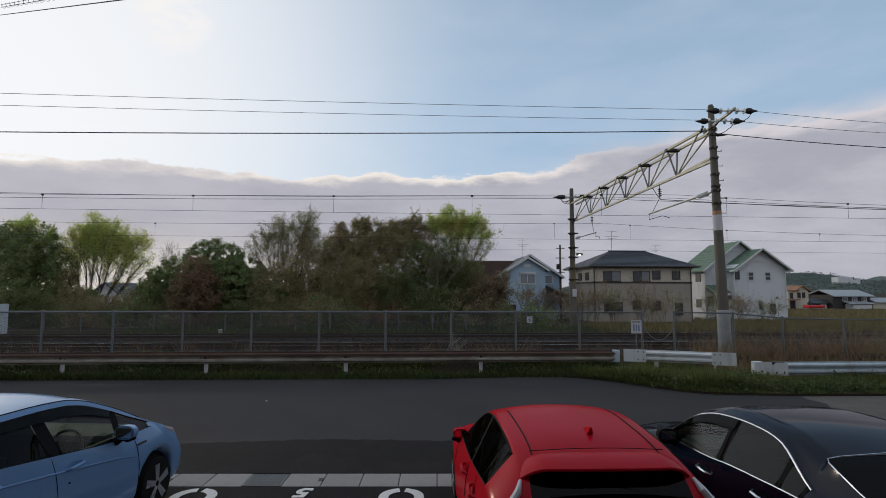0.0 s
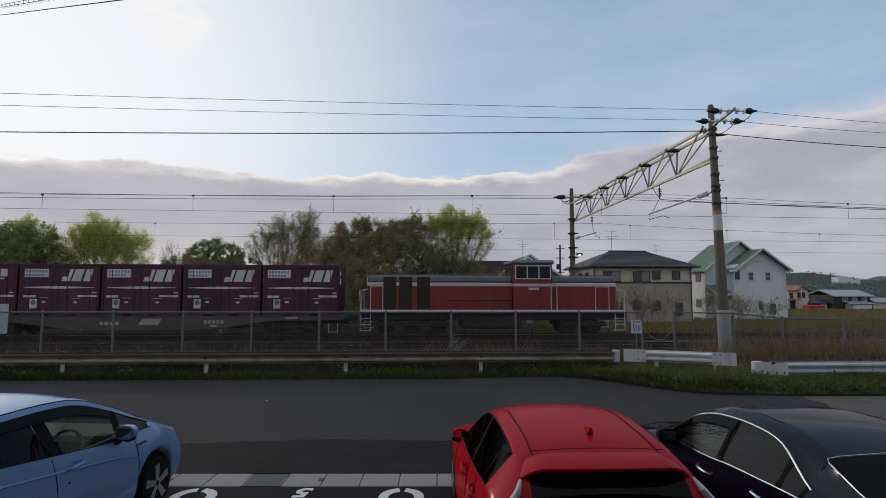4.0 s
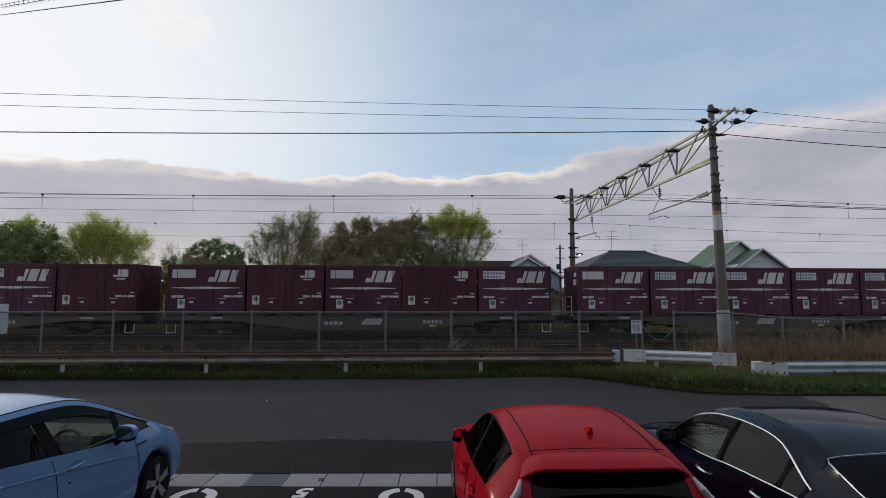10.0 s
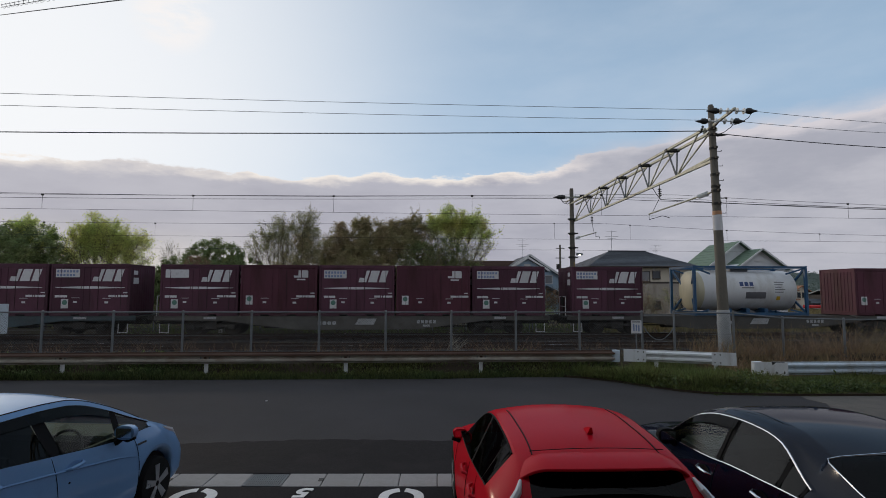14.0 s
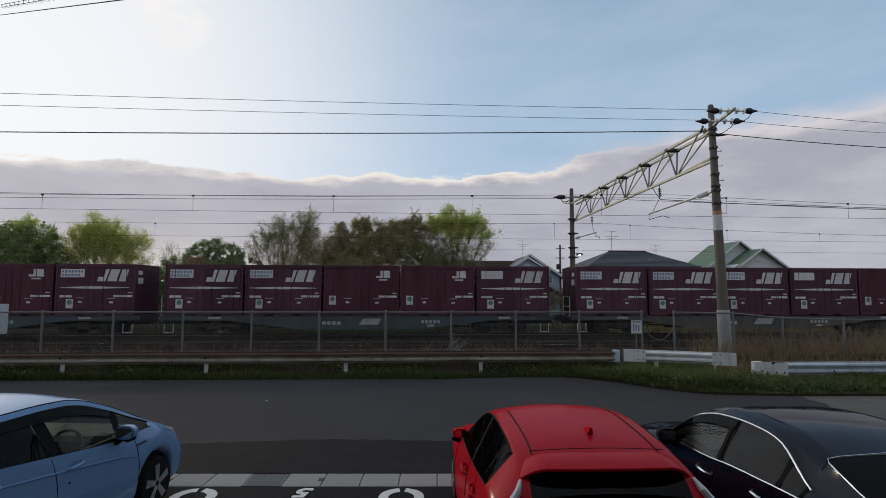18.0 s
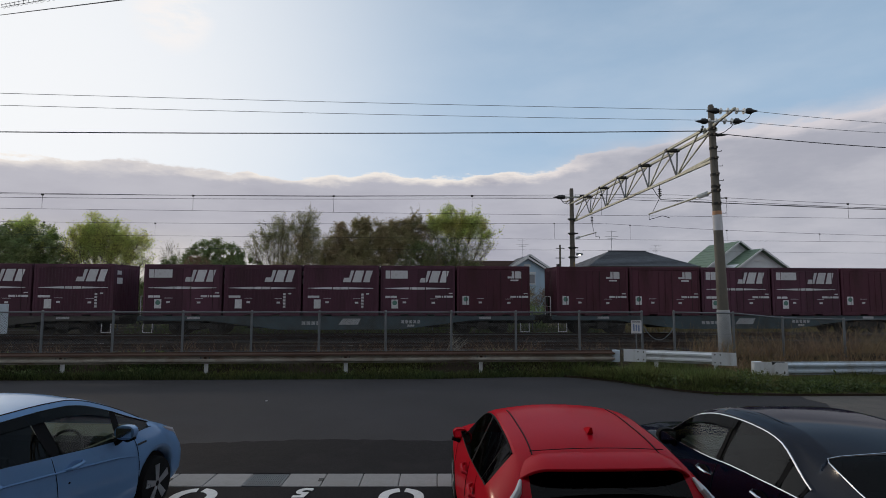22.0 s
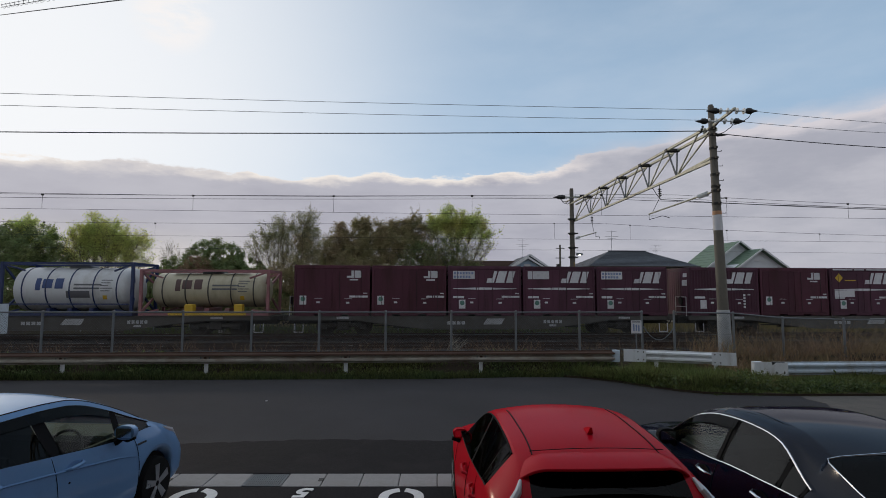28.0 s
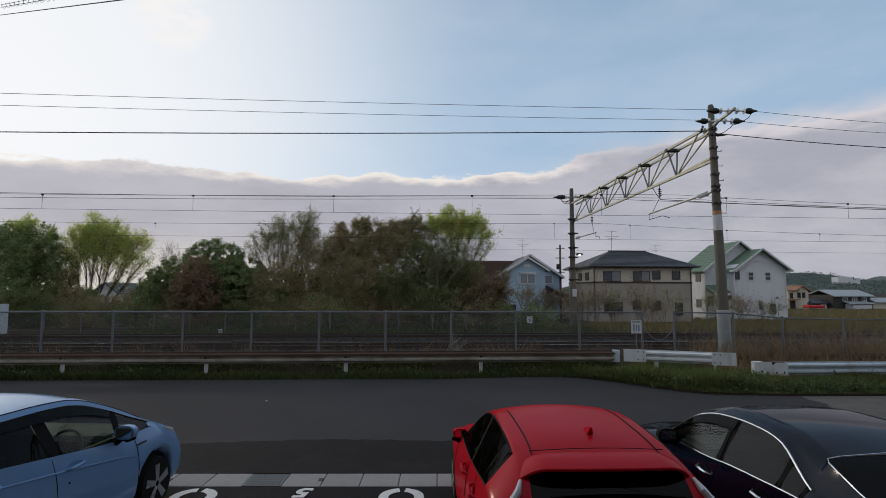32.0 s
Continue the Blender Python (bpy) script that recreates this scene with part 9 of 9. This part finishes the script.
    for s in (-1, 1):
        for y in seams:
            part("door_seam", Build().tube([sh.at(y + 0.05 * math.sin(k / 4 * 3.1), k, s) for k in [0.3 + i * 0.36 for i in range(11)]], 0.003, 4), M["trim"], root)
        for y, hz in handles:
            p = sh.height(y, hz, s)
            part("door_handle", Build().tube([p + Vector((0, -0.11, -0.012)), p + Vector((s * 0.035, -0.075, -0.006)), p + Vector((s * 0.04, 0, 0)), p + Vector((s * 0.035, 0.075, 0.006)), p + Vector((0, 0.11, 0.012))], [v * (0.7 if frame == "chrome" else 1.0) for v in (0.012, 0.017, 0.018, 0.017, 0.012)], 8), M["chrome" if frame == "chrome" else paint], root)
            cup = p - Vector((s * 0.004, 0.0, 0.0))
            part("handle_recess", Build().add([cup] + [cup + Vector((s * 0.006, 0.085 * math.cos(a), 0.042 * math.sin(a))) for a in [i * math.pi / 9 for i in range(18)]], [(0, i + 1, (i + 1) % 18 + 1) for i in range(18)]), M[paint if name != "sedan_car" else "trim"], root)
        if mirror:
            y, z, ln, msc = mirror
            x = sh.at(y, 4, 1).x
            cx = s * (x + ln)
            vs = []
            for dy, sc in ((-0.05, 0.86 * msc), (-0.045, 0.98 * msc), (0.02, msc), (0.07, 0.72 * msc), (0.09, 0.3 * msc)):
                for k in range(12):
                    a = k * math.pi / 6
                    cs, sn = math.cos(a), math.sin(a)
                    vs.append((cx + sc * 0.115 * math.copysign(abs(cs) ** 0.85, cs), y + dy, z + sc * 0.078 * math.copysign(abs(sn) ** 0.85, sn)))
            fs = [(12 * i + k, 12 * i + (k + 1) % 12, 12 * i + 12 + (k + 1) % 12, 12 * i + 12 + k) for i in range(4) for k in range(12)] + [tuple(range(12)), tuple(range(48, 60))]
            dm = part("door_mirror", Build().add(vs, fs), M[paint if name != "sedan_car" else "trim"], root)
            part("mirror_base", Build().tube([(cx - 0.085, y + 0.01, z - 0.062), (cx, y + 0.015, z - 0.082), (cx + 0.085, y + 0.01, z - 0.058)], [0.02, 0.03, 0.018], 8), M["trim"], dm, "black lower shell")
            part("mirror_foot", Build().tube([(s * (x - 0.02), y, z - 0.12), (cx - s * 0.03, y + 0.01, z - 0.05)], [0.04, 0.028], 6), M["trim"], dm)
            part("mirror_glass", Build().box(cx - 0.085 * msc, cx + 0.085 * msc, y - 0.054, y - 0.0505, z - 0.05 * msc, z + 0.05 * msc), M["chrome"], dm)
    return root, sh


BLUE_T = [(-1.93, .60, .70, .60, .62, .95, .50, 1.10, 1.16), (-1.85, .72, .78, .60, .72, 1.04, .55, 1.26, 1.32), (-1.55, .79, .835, .60, .79, 1.13, .57, 1.42, 1.475), (-.8, .82, .85, .60, .80, 1.115, .595, 1.468, 1.505),
          (-.25, .82, .85, .60, .795, 1.045, .605, 1.474, 1.523), (.10, .82, .85, .60, .79, 1.0, .61, 1.458, 1.525), (.32, .82, .85, .60, .79, .972, .62, 1.408, 1.478), (.64, .82, .85, .59, .785, .942, .655, 1.285, 1.36), (.82, .82, .85, .59, .78, .94, .68, 1.20, 1.28), (1.05, .82, .85, .58, .775, .95, .705, 1.085, 1.17),
          (1.22, .81, .85, .57, .77, .945, .72, .995, 1.09), (1.40, .81, .85, .56, .76, .905, .70, .94, 1.015), (1.75, .79, .82, .55, .70, .80, .58, .84, .90), (1.98, .70, .74, .50, .58, .64, .45, .70, .74), (2.04, .52, .58, .46, .44, .55, .34, .60, .62)]
blue, sh = car("hatchback_car", "light blue metallic hatchback with dark rear windows", BLUE_T, (-1.265, 1.265), 0.295, [(-1.42, -1.12), (-1.03, -.37), (-.22, .60), (.70, 1.16)], (.22, 1.34), (-1.88, -1.52),
               "car_blue", pose(-3.85, 5.30, 0, 0, 0, -7), privacy=-0.3, glass_front="car_glass", seams=(-0.27, 0.86, -1.1), handles=((-0.02, .90), (-0.9, .98)), mirror=(0.59, 1.045, 0.115, 0.95), slant=(0.09, -1.0, 0.60), rim_k=0.76)
CREASE = [(-1.5, 1.03), (-.8, .975), (-.24, .90), (.3, .822), (.5, .795), (.64, .77), (.95, .69)]
for s in (-1, 1):
    part("body_crease", Build().tube([sh.height(y, np.interp(y, [q[0] for q in CREASE], [q[1] for q in CREASE]), s) + Vector((s * 0.001, 0, 0)) for y in [-1.45 + i * 0.12 for i in range(21)]], [0.002] + [0.009] * 17 + [0.006, 0.004, 0.002], 6), M["car_blue"], blue)
    part("rain_visor", Build().add([q for y in [-1.0 + i * 0.158 for i in range(11)] for q in (sh.at(y, 6.0, s) + Vector((s * 0.010, 0, 0)), sh.at(y, 5.78, s) + Vector((s * 0.028, 0, 0)))], [(2 * i, 2 * i + 1, 2 * i + 3, 2 * i + 2) for i in range(10)]), M["car_glass_dark"], blue, "smoked rain visor")
    part("roof_ditch", Build().tube([sh.at(y, 7.06, s) + Vector((0, 0, 0.001)) for y in [-1.3 + i * 0.14 for i in range(18)]], 0.006, 5), M["trim"], blue)
    part("headlamp", Build().tube([sh.at(1.50, 3.9, s), sh.at(1.70, 3.75, s) - Vector((s * 0.02, 0, 0.01)), sh.at(1.88, 3.5, s) - Vector((s * 0.01, 0, 0))], [0.012, 0.045, 0.02], 8), M["lamp_clear"], blue)
    p = sh.height(0.98, .825, s)
    part("fender_badge", Build().box(p.x - 0.004 if s > 0 else p.x - 0.006, p.x + 0.006 if s > 0 else p.x + 0.004, p.y - 0.075, p.y + 0.075, p.z - 0.01, p.z + 0.012), M["chrome"], blue)
p = sh.height(-0.09, .77, 1)
part("door_lock", Build().lathe([(0, 0.010), (0.006, 0.009)], "x", (p.x, p.y, p.z), 10), M["trim"], blue)

RED_T = [(-1.88, .66, .74, .62, .68, .96, .56, 1.06, 1.08), (-1.80, .74, .80, .62, .74, 1.04, .58, 1.18, 1.22), (-1.66, .78, .82, .62, .76, 1.10, .57, 1.29, 1.33), (-1.50, .80, .835, .62, .765, 1.14, .555, 1.35, 1.39), (-1.30, .81, .845, .62, .77, 1.14, .55, 1.385, 1.435), (-1.1, .815, .845, .61, .775, 1.115, .55, 1.405, 1.455),
         (-.7, .82, .845, .60, .78, 1.068, .555, 1.425, 1.475), (-.45, .82, .845, .60, .785, 1.045, .555, 1.42, 1.475), (-.2, .82, .845, .60, .785, 1.025, .56, 1.39, 1.455), (.0, .82, .845, .60, .785, 1.01, .575, 1.335, 1.405), (.18, .82, .845, .60, .78, .995, .60, 1.255, 1.325), (.38, .82, .845, .59, .78, .98, .63, 1.145, 1.22), (.56, .82, .845, .59, .775, .965, .66, 1.045, 1.13), (.80, .82, .845, .58, .77, .935, .68, .975, 1.04),
         (1.05, .81, .845, .56, .76, .905, .69, .93, .985), (1.40, .80, .83, .54, .74, .84, .62, .88, .92), (1.80, .77, .80, .52, .66, .74, .52, .78, .80), (2.02, .66, .70, .48, .52, .60, .4, .64, .66), (2.08, .5, .54, .46, .4, .54, .3, .57, .58)]
red, sh = car("hatchback_car", "bright red hatchback with roof spoiler and shark-fin antenna", RED_T, (-1.275, 1.275), 0.30, [(-1.33, -1.16), (-1.12, -.45), (-.40, .52)], (-.10, .85), (-1.876, -1.56),
              "car_red", pose(1.335, 5.16, 0, 0, 0, -1.3), privacy=-0.05, seams=(-0.5, 0.70, -1.0), handles=((-0.36, .93), (-1.0, .97)), mirror=(0.60, 0.99, 0.02, 0.68), rail=0.015, slant=(-0.16, -1.25, 0.3))
prof = []
for i in range(15):
    u = -1 + i / 7
    a = abs(u)
    wrap = max(0.0, a - 0.72) / 0.28
    y0, y1, z0 = -1.50 + 0.045 * a * a, -1.80 + 0.10 * a ** 3 + 0.06 * wrap, 1.418 - 0.02 * a * a - 0.115 * wrap ** 1.6
    z1 = 1.378 - 0.012 * a * a - 0.12 * wrap ** 1.6
    prof += [(u * 0.585, y0, z0), (u * 0.60, (y0 + y1) / 2, (z0 + z1) / 2 + 0.008), (u * 0.61, y1, z1), (u * 0.605, y1 + 0.015, z1 - 0.035), (u * 0.58, y0 - 0.02, z0 - 0.05)]
fair(part("spoiler", Build().add(prof, [(5 * i + k, 5 * i + (k + 1) % 5, 5 * i + 5 + (k + 1) % 5, 5 * i + 5 + k) for i in range(14) for k in range(5)] + [tuple(range(5)), tuple(range(70, 75))]), M["car_red"], red))
part("roof_seam", Build().tube([(x, -1.495 + 0.10 * x * x, 1.424 - 0.10 * x * x) for x in [-0.47 + i * 0.094 for i in range(11)]], 0.003, 4), M["trim"], red)
for s in (-1, 1):
    part("roof_ditch", Build().tube([sh.at(y, 8.22, s) + Vector((0, 0, 0.001)) for y in [-1.46 + i * 0.12 for i in range(10)]], 0.005, 4), M["trim"], red)
    part("tail_lamp", Build().tube([sh.at(-1.66, 7.0, s) + Vector((0, -0.02, 0)), sh.at(-1.72, 6.2, s) + Vector((s * 0.005, -0.02, 0)), sh.at(-1.78, 4.6, s) + Vector((s * 0.005, -0.02, 0)), sh.at(-1.80, 3.0, s) + Vector((s * 0.01, -0.02, 0))], [0.010, 0.026, 0.034, 0.03], 8), M["lamp_clear"], red, "clear tail lamp")
fin = Build()
fz = sh.at(-1.15, 10, 1).z - 1.438
fin.add([(x * 0.8 + 0.04, y * 0.8 - 0.40, (z - 1.432) * 0.8 + 1.432 + fz) for x, y, z in ((-0.028, -1.02, 1.432), (0.028, -1.02, 1.432), (0.014, -0.82, 1.437), (-0.014, -0.82, 1.437), (-0.008, -1.05, 1.498), (0.008, -1.05, 1.498), (0.005, -0.98, 1.490), (-0.005, -0.98, 1.490))], [(0, 1, 5, 4), (1, 2, 6, 5), (2, 3, 7, 6), (3, 0, 4, 7), (4, 5, 6, 7)])
part("shark_fin", fin, M["car_red"], red)

BLACK_T = [(-2.45, .62, .72, .60, .62, .90, .5, .93, .96), (-2.35, .76, .84, .60, .76, .98, .62, 1.0, 1.04), (-1.85, .84, .89, .60, .82, 1.03, .76, 1.045, 1.09), (-1.65, .85, .895, .60, .825, 1.04, .77, 1.055, 1.165), (-1.40, .86, .90, .60, .83, 1.045, .758, 1.085, 1.26), (-1.20, .86, .90, .60, .83, 1.045, .738, 1.118, 1.345), (-1.12, .86, .90, .60, .83, 1.045, .725, 1.142, 1.36),
           (-1.0, .86, .90, .60, .83, 1.04, .702, 1.20, 1.38), (-.86, .86, .90, .60, .83, 1.035, .67, 1.275, 1.40), (-.72, .87, .90, .60, .83, 1.025, .635, 1.335, 1.415), (-.5, .87, .90, .60, .83, 1.015, .615, 1.362, 1.425), (-.2, .87, .90, .60, .83, .995, .605, 1.365, 1.425), (.05, .87, .90, .60, .83, .965, .61, 1.355, 1.415), (.3, .87, .90, .60, .83, .95, .62, 1.33, 1.39),
           (.52, .87, .90, .60, .825, .938, .645, 1.275, 1.335), (.67, .87, .90, .59, .82, .93, .67, 1.21, 1.275), (.85, .87, .90, .59, .82, .92, .70, 1.095, 1.18), (1.02, .86, .90, .58, .81, .915, .735, .98, 1.10), (1.20, .86, .90, .58, .81, .90, .75, .92, .985), (1.40, .86, .90, .57, .80, .875, .74, .89, .925), (2.0, .84, .88, .54, .74, .78, .58, .80, .83), (2.35, .76, .80, .50, .62, .68, .45, .72, .74), (2.44, .58, .62, .48, .48, .58, .36, .62, .63)]
black, sh = car("sedan_car", "glossy black sedan with chrome window surrounds", BLACK_T, (-1.40, 1.45), 0.33, [(-1.12, -.92), (-.87, -.13), (-.02, .98)], (.24, 1.12), (-1.75, -1.12),
                "car_black", pose(3.62, 4.78, 0, 0, 0, -2.5), privacy=-0.1, glass_front="car_glass", glass_rear="car_glass_grey", frame="chrome", belt="chrome", seams=(-0.08, 1.05, -0.95), handles=((0.10, .85), (-0.75, .92)), mirror=(0.80, 0.985, 0.09, 0.9), rear_k=9, inner=0.86, rail=0.014)
part("rear_glass_trim", Build().tube([sh.at(y, k, -1) + Vector((0, 0, 0.003)) for y, k in ((-1.75, 8.98), (-1.45, 8.98), (-1.18, 8.98), (-1.135, 9.03), (-1.118, 9.2), (-1.112, 9.95))] + [sh.at(y, k, 1) + Vector((0, 0, 0.003)) for y, k in ((-1.118, 9.2), (-1.135, 9.03), (-1.18, 8.98), (-1.45, 8.98), (-1.75, 8.98))], 0.0045, 5), M["chrome"], black, "chrome rear window trim")
part("window_pillar_strip", Build().tube([sh.at(-0.10, 5.0, -1) + Vector((-0.004, 0, 0)), sh.at(-0.06, 6.0, -1) + Vector((-0.004, 0, 0))], 0.006, 5), M["trim"], black)
part("rain_visor", Build().add([q for y in [-.10 + i * 0.108 for i in range(11)] for q in (sh.at(y, 6.0, -1) + Vector((-0.008, 0, 0)), sh.at(y, 5.76, -1) + Vector((-0.022, 0, 0)))], [(2 * i, 2 * i + 1, 2 * i + 3, 2 * i + 2) for i in range(10)]), M["car_glass_dark"], black, "smoked rain visor")
p = sh.height(-1.27, 1.05, -1)
part("pillar_badge", Build().box(p.x - 0.004, p.x + 0.006, p.y - 0.022, p.y + 0.022, p.z - 0.016, p.z + 0.016, 0.004), M["chrome"], black, "small chrome pillar badge")


motions()
